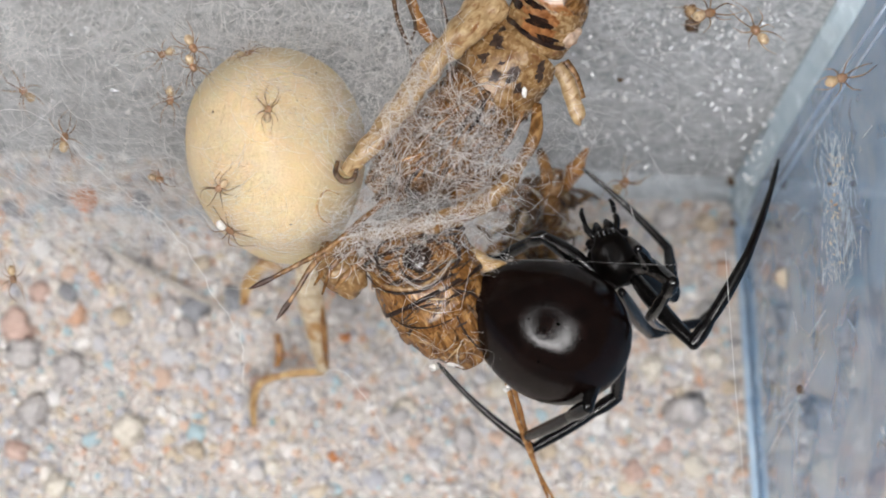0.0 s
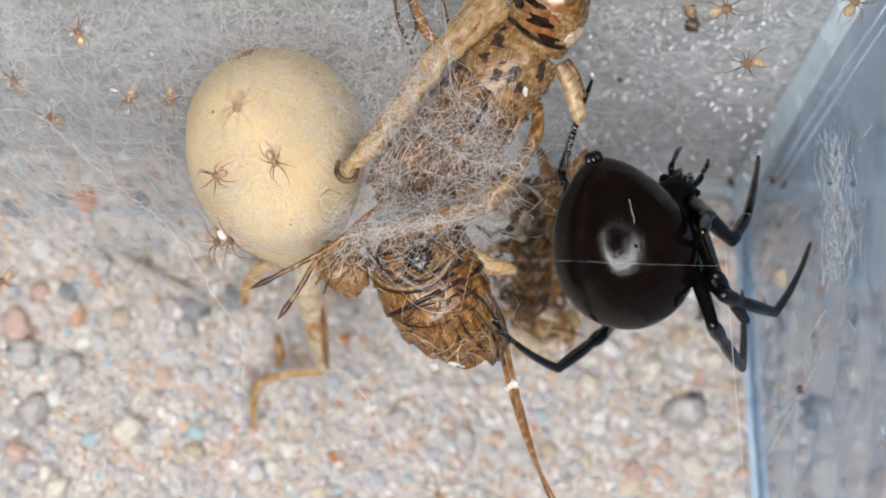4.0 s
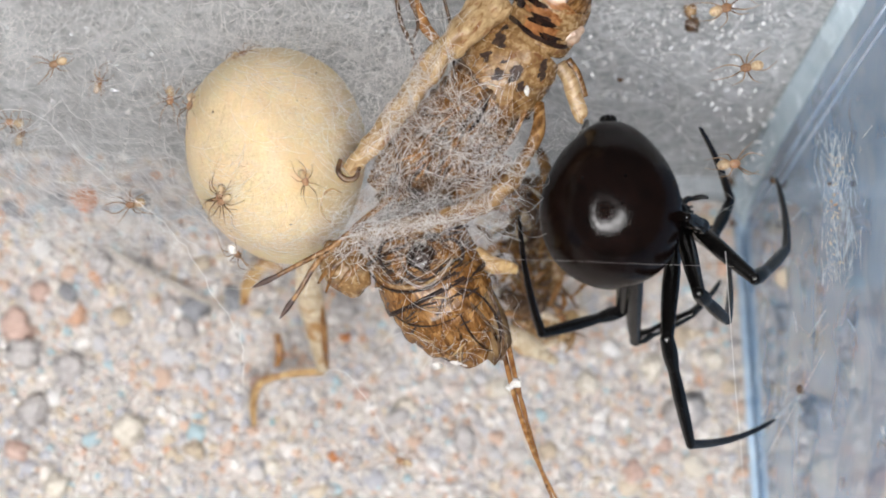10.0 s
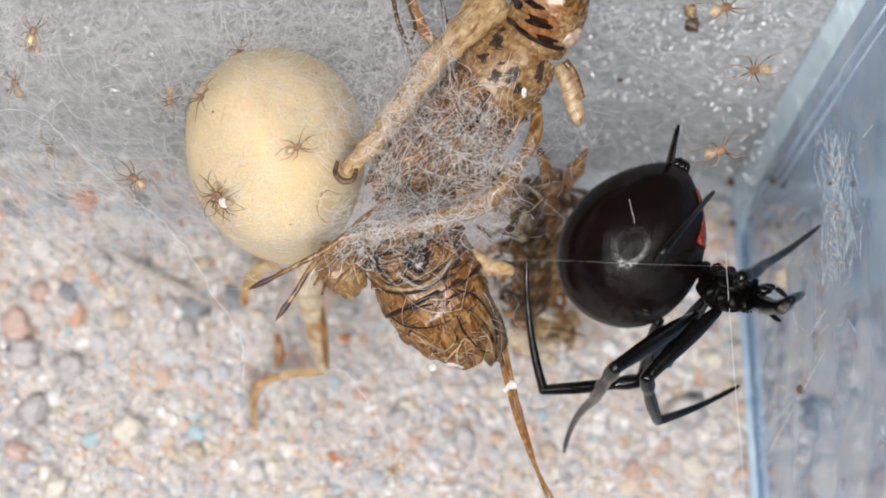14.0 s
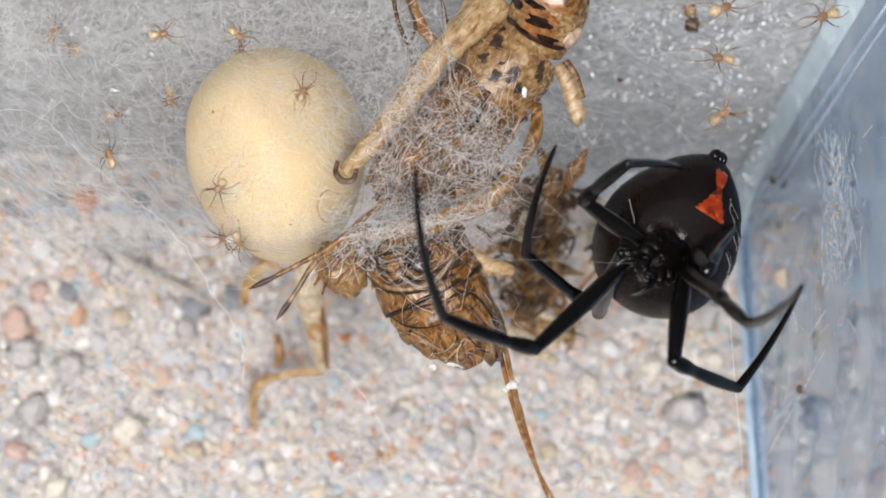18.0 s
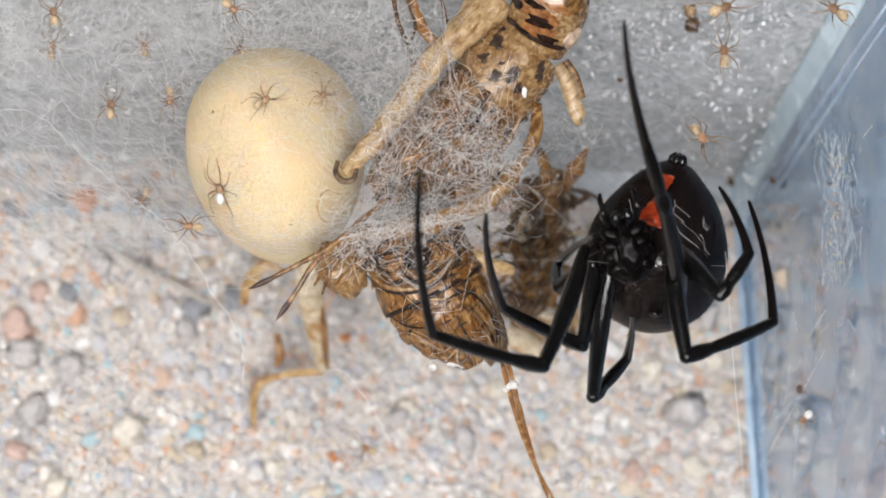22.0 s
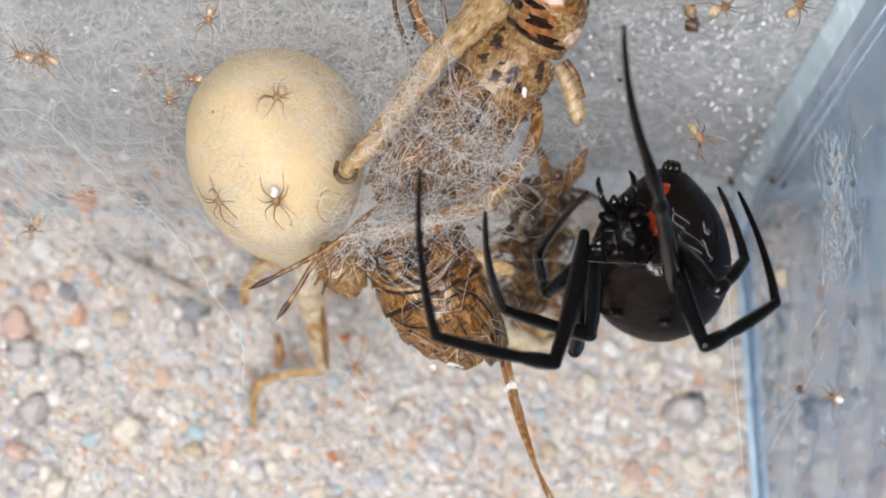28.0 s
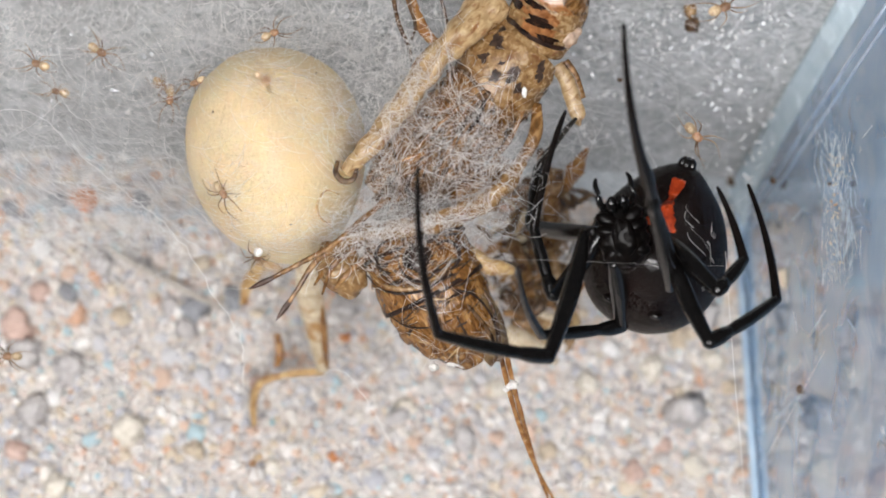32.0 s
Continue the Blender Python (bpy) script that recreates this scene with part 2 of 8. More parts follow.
# ---- shapes ----
class Shape:
    """Gathers vertices (mm) and faces of one mesh."""

    def __init__(self):
        self.v, self.f = [], []

    def tube(self, path, radii, sides=10, flat=1.0, lift=None, wobble=0.0, seed=0, closed=True):
        """A round or flattened tube along path; radii one a point (or one for all)."""
        pts = [Vector(p) for p in path]
        if not hasattr(radii, "__len__"):
            radii = [radii] * len(pts)
        rng = random.Random(seed)
        base, up = len(self.v), Vector(lift) if lift else Vector((0, 0, 1))
        for i, p in enumerate(pts):
            d = (pts[min(i + 1, len(pts) - 1)] - pts[max(i - 1, 0)]).normalized()
            side = d.cross(up)
            if side.length < 0.05:
                side = d.cross(Vector((1, 0.2, 0)))
            side.normalize()
            nor = side.cross(d)
            for k in range(sides):
                a = 2 * math.pi * k / sides
                r = radii[i] * (1 + (1.7 * wobble * noise.noise((p + side * math.cos(a) * radii[i] + nor * math.sin(a) * radii[i]) * 0.9 + Vector((seed, 0, 0))) if wobble else 0))
                self.v.append(p + side * (math.cos(a) * r) + nor * (math.sin(a) * r * flat))
        for i in range(len(pts) - 1):
            for k in range(sides):
                a, b = base + i * sides + k, base + i * sides + (k + 1) % sides
                self.f.append((a, b, b + sides, a + sides))
        if closed:
            self.f.append(tuple(range(base + sides - 1, base - 1, -1)))
            last = base + (len(pts) - 1) * sides
            self.f.append(tuple(range(last, last + sides)))
        return self

    def ball(self, centre, radii, turn=None, rings=10, sides=16, rough=0.0, seed=0, shape=None):
        """An ellipsoid; shape(s, a) scales its rings, rough dents it."""
        centre, base = Vector(centre), len(self.v)
        off = Vector((seed * 7.3, seed * 3.1, seed * 1.7))
        turn = turn or Matrix.Identity(3)

        def put(s, a):
            c = math.sqrt(max(0.0, 1 - s * s))
            k = shape(s, a) if shape else 1.0
            q = Vector((c * math.cos(a) * k, c * math.sin(a) * k, s))
            if rough:
                q = q * (1 + rough * (noise.noise(q * 2.2 + off) + 0.35 * noise.noise(q * 5.1 + off)))
            self.v.append(centre + turn @ Vector((q.x * radii[0], q.y * radii[1], q.z * radii[2])))

        put(-1, 0)
        for i in range(1, rings):
            s = -math.cos(math.pi * i / rings)
            for k in range(sides):
                put(s, 2 * math.pi * k / sides)
        put(1, 0)
        top = len(self.v) - 1
        for k in range(sides):
            self.f.append((base, base + 1 + (k + 1) % sides, base + 1 + k))
            lo = base + 1 + (rings - 2) * sides
            self.f.append((top, lo + k, lo + (k + 1) % sides))
        for i in range(rings - 2):
            for k in range(sides):
                a, b = base + 1 + i * sides + k, base + 1 + i * sides + (k + 1) % sides
                self.f.append((a, b, b + sides, a + sides))
        return self

    def sheet(self, rows, thick=0.06):
        """A curved sheet with thickness through a grid of places."""
        base, h, w = len(self.v), len(rows), len(rows[0])
        for lift in (0.0, -thick):
            for i in range(h):
                for j in range(w):
                    p = Vector(rows[i][j])
                    du = Vector(rows[i][min(j + 1, w - 1)]) - Vector(rows[i][max(j - 1, 0)])
                    dv = Vector(rows[min(i + 1, h - 1)][j]) - Vector(rows[max(i - 1, 0)][j])
                    self.v.append(p + du.cross(dv).normalized() * lift)
        n = h * w
        for i in range(h - 1):
            for j in range(w - 1):
                a = base + i * w + j
                self.f.append((a, a + 1, a + w + 1, a + w))
                self.f.append((n + a, n + a + w, n + a + w + 1, n + a + 1))
        rim = [i for i in range(w)] + [i * w + w - 1 for i in range(1, h)] + [(h - 1) * w + j for j in range(w - 2, -1, -1)] + [i * w for i in range(h - 2, 0, -1)]
        for a, b in zip(rim, rim[1:] + rim[:1]):
            self.f.append((base + a, base + n + a, base + n + b, base + b))
        return self

    def mesh(self, name, material, smooth=True):
        me = bpy.data.meshes.new(name)
        me.from_pydata([(x * MM, y * MM, z * MM) for x, y, z in self.v], [], self.f)
        me.materials.append(material)
        if smooth:
            me.polygons.foreach_set("use_smooth", [True] * len(me.polygons))
        me.update()
        return me


def part(name, shape, material, parent, label="", smooth=True):
    """Links a shape as one mesh object under a thing or a part."""
    ob = new(name, shape.mesh(name, material, smooth))
    ob.parent = parent
    return tagged(ob, label)


def thing(name, label, category, m, group="", kind=""):
    """An Empty at a pose that carries its parts."""
    ob = new(name)
    ob.empty_display_size = 0.002
    ob.matrix_basis = m
    return tagged(ob, label, category, group, kind)


def solid(name, shape, material, label, category, m, group="", kind="", smooth=True):
    """A thing of one mesh."""
    ob = new(name, shape.mesh(name, material, smooth))
    ob.matrix_basis = m
    return tagged(ob, label, category, group, kind)


def bend(points, steps=4):
    """A smooth line through a few places."""
    p = [Vector(q) for q in points]
    p = [p[0] * 2 - p[1]] + p + [p[-1] * 2 - p[-2]]
    out = []
    for i in range(1, len(p) - 2):
        for k in range(steps):
            t = k / steps
            a, b, c, d = p[i - 1], p[i], p[i + 1], p[i + 2]
            out.append(0.5 * ((2 * b) + (c - a) * t + (2 * a - 5 * b + 4 * c - d) * t * t + (3 * b - a - 3 * c + d) * t ** 3))
    return out + [p[-2]]


def spread(values, n):
    """n numbers glided along a short row of numbers."""
    return [float(x) for x in np.interp(np.linspace(0, 1, n), np.linspace(0, 1, len(values)), values)]



# ---- the tub ----
FLAT = Matrix.Identity(4)


def slab(x0, y0, z0, x1, y1, z1):
    s = Shape()
    s.v = [Vector((x, y, z)) for z in (z0, z1) for x, y in ((x0, y0), (x1, y0), (x1, y1), (x0, y1))]
    s.f = [(3, 2, 1, 0), (4, 5, 6, 7), (0, 1, 5, 4), (1, 2, 6, 5), (2, 3, 7, 6), (3, 0, 4, 7)]
    return s


HIGH = 46
tub = [("wall_back", slab(-130, 0, -6, 2, 2, HIGH), WALL_GREY, "hazy grey clear plastic back wall of the tub"),
       ("wall_right", slab(0, -110, -6, 2, 0, HIGH), WALL_BLUE, "bluish glossy plastic side wall of the tub"),
       ("wall_left", slab(-132, -110, -6, -130, 2, HIGH), WALL_BLUE, "bluish plastic far side wall of the tub"),
       ("wall_front", slab(-132, -112, -6, 2, -110, HIGH), WALL_GREY, "hazy plastic front wall of the tub")]
for nm, s, ma, la in tub:
    solid(nm, s, ma, la, "tub wall", FLAT, kind="structure", smooth=False)
solid("floor", slab(-130, -110, -6, 0, 0, -0.12), SOIL, "fine grey grit under the gravel", "ground", FLAT, kind="structure", smooth=False)
solid("table_top", slab(-420, -420, -26, 320, 320, -6.2), TABLE, "plain grey laminate table under the tub", "table", FLAT, kind="structure", smooth=False)

# pale rounded edges where the walls and the floor meet
edge = Shape().tube([(-0.4, 0.2, 0.35), (-0.4, -30, 0.4), (-0.4, -70, 0.35), (-0.4, -110, 0.35)], 0.36, 12)
solid("trim_1", edge, surface("edge_light_blue", (0.44, 0.59, 0.75), (0.60, 0.73, 0.85), 0.6, rough=0.3, bump=0.15, bump_scale=1.2), "pale blue plastic edge along the floor", "tub edge", FLAT, kind="structure")
edge = Shape().tube([(-0.5, -0.3, 0), (-0.5, -0.3, 20), (-0.55, -0.3, 40), (-0.6, -0.3, HIGH)], [0.55, 0.5, 0.5, 0.55], 16)
solid("trim_2", edge, EDGE_BLUE, "pale blue plastic corner edge", "tub edge", FLAT, kind="structure")
RIB = surface("rib_blue", (0.38, 0.48, 0.62), (0.50, 0.59, 0.71), 0.4, rough=0.35, bump=0.2, bump_scale=1.2)
for i, (y, r) in enumerate(((-4.3, 0.13), (-5.6, 0.09))):
    edge = Shape().tube([(-0.05, y, 2.0), (-0.05, y - 0.2, 20), (-0.05, y - 0.6, 40), (-0.05, y - 0.8, HIGH)], [r * 0.4, r, r, r], 8)
    solid("trim_%d" % (6 + i), edge, RIB, "thin raised rib on the blue wall", "tub edge", FLAT, kind="structure")
fillet = []
for z in (0, 1, 2, 3.5, 5, 7, 10, 14, 20, 30, HIGH):
    flare = math.exp(-z / 4.5)
    fillet.append([(-0.85 - 0.9 * flare + (0.8 + 0.9 * flare) * k / 6, -0.75 - (1.6 + 3.0 * flare) * (k / 6) ** 1.6, z) for k in range(7)])
fillet = Shape().sheet(fillet, 0.04)
solid("trim_3", fillet, EDGE_BLUE, "pale blue rounded corner of the tub", "tub edge", FLAT, kind="structure")

edge = Shape().tube([(-130, -0.2, 0.1), (-62, -0.2, 0.1), (-48, -0.2, 0.3), (-30, -0.2, 0.4), (-15, -0.2, 0.4), (-0.8, -0.2, 0.3)], [0.5, 0.6, 1.3, 1.9, 2.0, 1.4], 20)
solid("trim_4", edge, surface("edge_grey_blue", (0.46, 0.495, 0.515), (0.62, 0.645, 0.66), 0.8, rough=0.3, bump=0.3, bump_scale=2), "blue-grey plastic edge along the foot of the back wall", "tub edge", FLAT, kind="structure")

edge = Shape().tube(bend([(-68.5, -5.0, -0.12), (-62.1, -4.8, -0.15), (-56.7, -4.7, -0.2), (-51.8, -4.7, -0.25), (-46.8, -4.8, -0.4)], 4), 0.5, 10, wobble=0.3)
solid("trim_5", edge, surface("edge_slate_blue", (0.34, 0.42, 0.48), (0.50, 0.57, 0.62), 1.0, rough=0.35, bump=0.4, bump_scale=2), "blue-grey plastic ridge showing between the gravel", "tub edge", FLAT, kind="structure")

# ring lamp round the lens
ring_lamp = thing("ring_lamp", "white diffusing ring lamp round the lens", "lamp", facing(-20, 34, 190))


def annulus(inner, outer, z, depth, sides=48):
    s = Shape()
    for r, h in ((inner, z), (outer, z), (outer, z + depth), (inner, z + depth)):
        for k in range(sides):
            a = 2 * math.pi * k / sides
            s.v.append(Vector((r * math.cos(a), r * math.sin(a), h)))
    for j in range(4):
        for k in range(sides):
            a, b = j * sides + k, j * sides + (k + 1) % sides
            c, d = ((j + 1) % 4) * sides + (k + 1) % sides, ((j + 1) % 4) * sides + k
            s.f.append((a, d, c, b))
    return s


part("diffuser", annulus(68, 100, 0, 2), DIFFUSER, ring_lamp, "glowing white diffuser")
pole = ring_lamp.matrix_basis.inverted()
foot = ring_lamp.matrix_basis @ Vector((-0.166, 0.02, 0.008))
part("housing", annulus(65, 103, 2.2, 16), HOUSING, ring_lamp, "black plastic housing")
part("stand", Shape().tube([(pole @ Vector((foot.x, foot.y, z))) / MM for z in (-0.0060, 0.05, foot.z)], 4.0, 12, lift=(1, 0, 0)), HOUSING, ring_lamp, "black metal stand")
part("stand_clamp", Shape().tube([(-168, 20, 8), (-98, 12, 8)], 4.6, 12), HOUSING, ring_lamp)

# ---- gravel ----
ICO = bmesh.new()
bmesh.ops.create_icosphere(ICO, subdivisions=2, radius=1.0)
ICO_V = np.array([v.co[:] for v in ICO.verts])
ICO_F = np.array([[v.index for v in f.verts] for f in ICO.faces])
ICO.free()


def grain_cloud(name, places, sizes, seed, material):
    """Many uneven stones in one mesh."""
    rng = np.random.default_rng(seed)
    n = len(places)
    forms = []
    for q in range(14):
        w = 1 + 0.16 * rng.normal(size=len(ICO_V))
        for _ in range(5):
            cut = rng.normal(size=3)
            cut /= np.linalg.norm(cut)
            w = np.minimum(w, 0.66 / np.maximum(ICO_V @ cut, 0.55))
        forms.append(ICO_V * w[:, None])
    vs, fs = [], []
    for i in range(n):
        a, b, c = rng.uniform(0, 2 * math.pi, 3)
        rz = np.array([[math.cos(a), -math.sin(a), 0], [math.sin(a), math.cos(a), 0], [0, 0, 1]])
        rx = np.array([[1, 0, 0], [0, math.cos(b), -math.sin(b)], [0, math.sin(b), math.cos(b)]])
        sc = rng.uniform(0.7, 1.25, 3) * sizes[i]
        vs.append((forms[i % 14] * sc) @ (rz @ rx).T + places[i])
        fs.append(ICO_F + i * len(ICO_V))
    me = bpy.data.meshes.new(name)
    v, f = np.concatenate(vs) * MM, np.concatenate(fs)
    me.vertices.add(len(v))
    me.vertices.foreach_set("co", v.ravel())
    me.loops.add(f.size)
    me.loops.foreach_set("vertex_index", f.ravel().astype(np.int32))
    me.polygons.add(len(f))
    me.polygons.foreach_set("loop_start", np.arange(0, f.size, 3, dtype=np.int32))
    me.materials.append(material)
    me.update(calc_edges=True)
    me.validate()
    return me


rng = np.random.default_rng(3)
N1, N2 = 21000, 1500
xy = np.stack([rng.uniform(-74, -0.8, N1), rng.uniform(-44, -0.6, N1)], 1)
size = np.clip(0.27 * np.exp(0.46 * rng.normal(size=N1)), 0.13, 1.0)
places = np.column_stack([xy, rng.uniform(-0.22, 0.30, N1) - 0.2 * size])
gravel = tagged(new("gravel", grain_cloud("gravel", places, size, 5, GRAVEL)), "loose mixed grey, cream and rust gravel", "gravel", kind="stuff")
N3 = 700
xy = np.stack([rng.uniform(-74, -46, N3), -0.3 - 2.6 * rng.uniform(size=N3) ** 1.3], 1)
heap = tagged(new("gravel_heap", grain_cloud("gravel_heap", np.column_stack([xy, rng.uniform(0.1, 1.0, N3) + 0.35 * (2.9 + xy[:, 1])]), rng.uniform(0.25, 0.6, N3), 8, GRAVEL)), "gravel heaped against the back wall", "gravel", kind="stuff")
xy = np.stack([rng.uniform(-128, -1, N2), rng.uniform(-108, -45, N2)], 1)
far_grit = tagged(new("gravel_rest", grain_cloud("gravel_rest", np.column_stack([xy, rng.uniform(-0.3, 0.2, N2)]), rng.uniform(0.5, 1.3, N2), 6, GRAVEL)), "loose mixed gravel towards the front of the tub", "gravel", kind="stuff")

# ---- larger pebbles ----
HOME = {}


def web_thing(name, label, category, c, group=""):
    """A thing in the web whose parts are drawn in the web's millimetres."""
    ob = thing(name, label, category, facing(*c), group)
    HOME[ob.name] = Vector(c)
    return ob


def web_part(name, shape, material, parent, label="", smooth=True):
    c = HOME.get(parent.name) or HOME[parent.parent.name]
    shape.v = [Vector(p) - c for p in shape.v]
    return part(name, shape, material, parent, label, smooth)


def web_solid(name, shape, material, label, category, c, group="", kind="", smooth=True):
    shape.v = [Vector(p) - Vector(c) for p in shape.v]
    return solid(name, shape, material, label, category, facing(*c), group, kind, smooth)


def pebble(x, y, r, tone, seed, squash=0.75):
    s = Shape().ball((0, 0, 0), (r * 0.9, r * 0.75, r * squash * 0.9), rings=9, sides=14, rough=0.62, seed=seed)
    m = Matrix.Translation((x * MM, y * MM, r * squash * 0.45 * MM)) @ Euler((0.2, 0.1, seed * 1.3)).to_matrix().to_4x4()
    return solid("pebble", s, tone[0], tone[1], "pebble", m, "pebbles on the gravel")


def stone(name, low, high):
    return surface(name, low, high, 2.2, stain=tuple(c * 0.7 for c in low), stain_scale=0.7, stain_at=0.58, rough=0.65, bump=0.5, bump_scale=4)


CREAM = (stone("cream_stone", (0.64, 0.58, 0.48), (0.80, 0.745, 0.65)), "smooth cream pebble lying on the gravel")
WHITE = (stone("white_stone", (0.70, 0.68, 0.66), (0.85, 0.83, 0.80)), "white quartz pebble lying on the gravel")
RUST = (stone("rust_stone", (0.50, 0.17, 0.06), (0.64, 0.30, 0.13)), "rust orange pebble lying on the gravel")
PINK = (stone("pink_stone", (0.52, 0.36, 0.29), (0.66, 0.49, 0.42)), "pinkish pebble lying on the gravel")
SLATE = (stone("slate_stone", (0.24, 0.245, 0.26), (0.35, 0.355, 0.37)), "dark slate pebble lying on the gravel")
GREY = (stone("grey_stone", (0.44, 0.41, 0.395), (0.60, 0.57, 0.55)), "grey pebble lying on the gravel")
TAN = (stone("tan_stone", (0.52, 0.42, 0.30), (0.66, 0.56, 0.43)), "tan pebble lying on the gravel")
TEAL = (stone("teal_stone", (0.24, 0.40, 0.44), (0.36, 0.52, 0.55)), "small teal pebble lying on the gravel")
for i, (x, y, r, tone) in enumerate((
    (-62.6, -8.8, 1.18, WHITE),
    (-59.3, -3.9, 1.30, RUST),
    (-56.5, -3.5, 0.80, WHITE),
    (-64.4, -16.0, 1.65, PINK),
    (-63.6, -18.5, 1.64, GREY),
    (-59.6, -19.7, 1.64, GREY),
    (-55.5, -14.8, 1.08, TAN),
    (-54.3, -25.1, 1.63, CREAM),
    (-49.9, -15.8, 1.18, GREY),
    (-49.2, -13.9, 1.38, SLATE),
    (-60.8, -22.3, 0.96, WHITE),
    (-6.2, -22.2, 1.98, GREY),
    (-9.1, -18.1, 1.30, CREAM),
    (-5.6, -27.0, 1.28, CREAM),
    (-6.9, -3.7, 1.54, GREY),
    (-14.7, -19.6, 1.29, CREAM),
    (-22.7, -20.4, 1.18, CREAM),
    (-23.2, -20.6, 0.69, TAN),
    (-20.1, -15.0, 1.50, WHITE),
    (-18.4, -25.9, 0.98, TAN),
    (-28.2, -27.4, 0.87, WHITE),
    (-8.4, -25.1, 0.89, PINK),
    (-11.0, -27.7, 1.17, PINK),
    (-2.1, -19.7, 0.90, TAN),
    (-42.0, -28.0, 0.86, CREAM),
    (-40.3, -26.2, 0.58, WHITE),
    (-43.6, -20.5, 0.78, PINK),
    (-51.4, -13.7, 0.98, GREY),
    (-54.0, -9.9, 0.99, GREY),
    (-62.4, -23.6, 1.63, GREY),
    (-63.6, -27.1, 1.24, PINK),
    (-60.1, -30.2, 1.23, CREAM),
    (-48.7, -26.7, 0.96, TAN),
    (-34.6, -21.2, 0.78, PINK),
    (-32.6, -18.1, 0.79, GREY),
    (-37.0, -26.9, 0.58, RUST),
    (-47.6, -23.4, 0.48, TEAL),
    (-42.3, -24.0, 0.44, TEAL),
    (-36.1, -16.1, 0.59, RUST),
    (-45.8, -12.7, 1.19, SLATE),
    (-36.1, -13.5, 1.39, GREY),
    (-25.8, -25.1, 1.27, GREY),
    (-30.7, -22.2, 0.98, CREAM),
    (-28.7, -15.9, 0.99, TAN),
    (-12.6, -16.4, 1.10, WHITE),
    (-10.9, -13.1, 1.41, GREY),
    (-6.4, -15.1, 1.11, TAN),
    (-13.9, -23.7, 0.98, WHITE),
    (-3.7, -12.9, 1.52, GREY),
    (-3.4, -17.1, 1.20, CREAM),
    (-11.2, -7.7, 1.73, GREY),
    (-13.2, -5.6, 1.43, TAN),
    (-3.2, -4.1, 1.13, TAN),
    (-57.5, -10.0, 1.28, GREY),
    (-60.2, -12.7, 1.08, SLATE),
    (-62.6, -12.8, 1.08, PINK),
    (-63.7, -3.2, 0.90, GREY),
    (-61.7, -4.3, 1.00, SLATE),
    (-54.3, -3.9, 1.10, SLATE),
    (-65.3, -1.7, 1.10, GREY),
    (-51.8, -4.5, 0.90, GREY),
    (-57.6, -2.4, 0.70, GREY),
    (-65.6, -5.0, 0.89, SLATE),
)):
    pebble(x, y, r, tone, i + 1, 0.62 + 0.1 * (i % 3))

# ---- egg sac ----
SAC_AT, SAC_R, SAC_LEAN, SAC_TAPER = (-12.05, 6.75, -4), (6.5, 7.95, 6.3), radians(11), 0.11
egg_sac = web_thing("egg_sac", "cream papery round egg sac of silk", "egg sac", SAC_AT)


def sac_form(s, a):
    return (1.0 + SAC_TAPER * s) * (1 + 0.015 * math.sin(3 * a) + 0.01 * math.sin(7 * a + 4 * s))


lean = Euler((radians(-90), 0, SAC_LEAN)).to_matrix()
web_part("sac_body", Shape().ball(SAC_AT, (SAC_R[0], SAC_R[2], SAC_R[1]), lean, 48, 64, 0.014, 2, sac_form), SAC, egg_sac, "cream papery shell")


def on_sac(u, v, lift=0.0):
    """The sac's face towards the lens at (u, v), or none past its rim."""
    du, dv, c, n = u - SAC_AT[0], v - SAC_AT[1], math.cos(SAC_LEAN), math.sin(SAC_LEAN)
    x, y = (du * c + dv * n) / SAC_R[0], (dv * c - du * n) / SAC_R[1]
    q = (1 - y * y) * (1 + SAC_TAPER * y) ** 2 - x * x
    return SAC_AT[2] + SAC_R[2] * math.sqrt(q) + lift if q > 0 else None


# ---- silk ----
def strands(paths, radius, sides=3):
    s = Shape()
    for i, p in enumerate(paths):
        s.tube(p, radius[i % len(radius)], sides, closed=False)
    return s


rs = random.Random(11)


def loose(c, span, reach, n, wave=0.5, flat=0.35, drift=None):
    """n loose threads scattered about c (mm), span wide, each about reach long."""
    out = []
    for _ in range(n):
        p = Vector([c[i] + rs.gauss(0, span[i]) for i in range(3)])
        a = drift[0] + rs.gauss(0, drift[1]) if drift else rs.uniform(0, 2 * math.pi)
        d = Vector((math.cos(a), math.sin(a), rs.uniform(-flat, flat))) * reach * rs.uniform(0.4, 1.3)
        k = Vector((-d.y, d.x, rs.uniform(-1, 1))) * rs.uniform(-wave, wave) * 0.4
        q = [p - d / 2, p - d / 6 + k * 0.8, p + d / 6 + k, p + d / 2 + k * rs.uniform(-0.4, 0.4)]
        out.append(bend(q, 3))
    return out


fuzz = []
for _ in range(260):
    a = rs.uniform(0, 2 * math.pi)
    u, v = SAC_AT[0] + SAC_R[0] * math.cos(a) * rs.uniform(0.75, 1.03), SAC_AT[1] + SAC_R[1] * math.sin(a) * rs.uniform(0.75, 1.03)
    w = on_sac(u, v, 0.08)
    w = SAC_AT[2] if w is None else w
    d = a + math.pi / 2 + rs.gauss(0, 0.5)
    l = rs.uniform(0.6, 1.9)
    fuzz.append(bend([(u, v, w), (u + l * math.cos(d) * 0.5, v + l * math.sin(d) * 0.5, w + rs.uniform(-0.1, 0.5)), (u + l * math.cos(d), v + l * math.sin(d), w - 0.3)], 3))
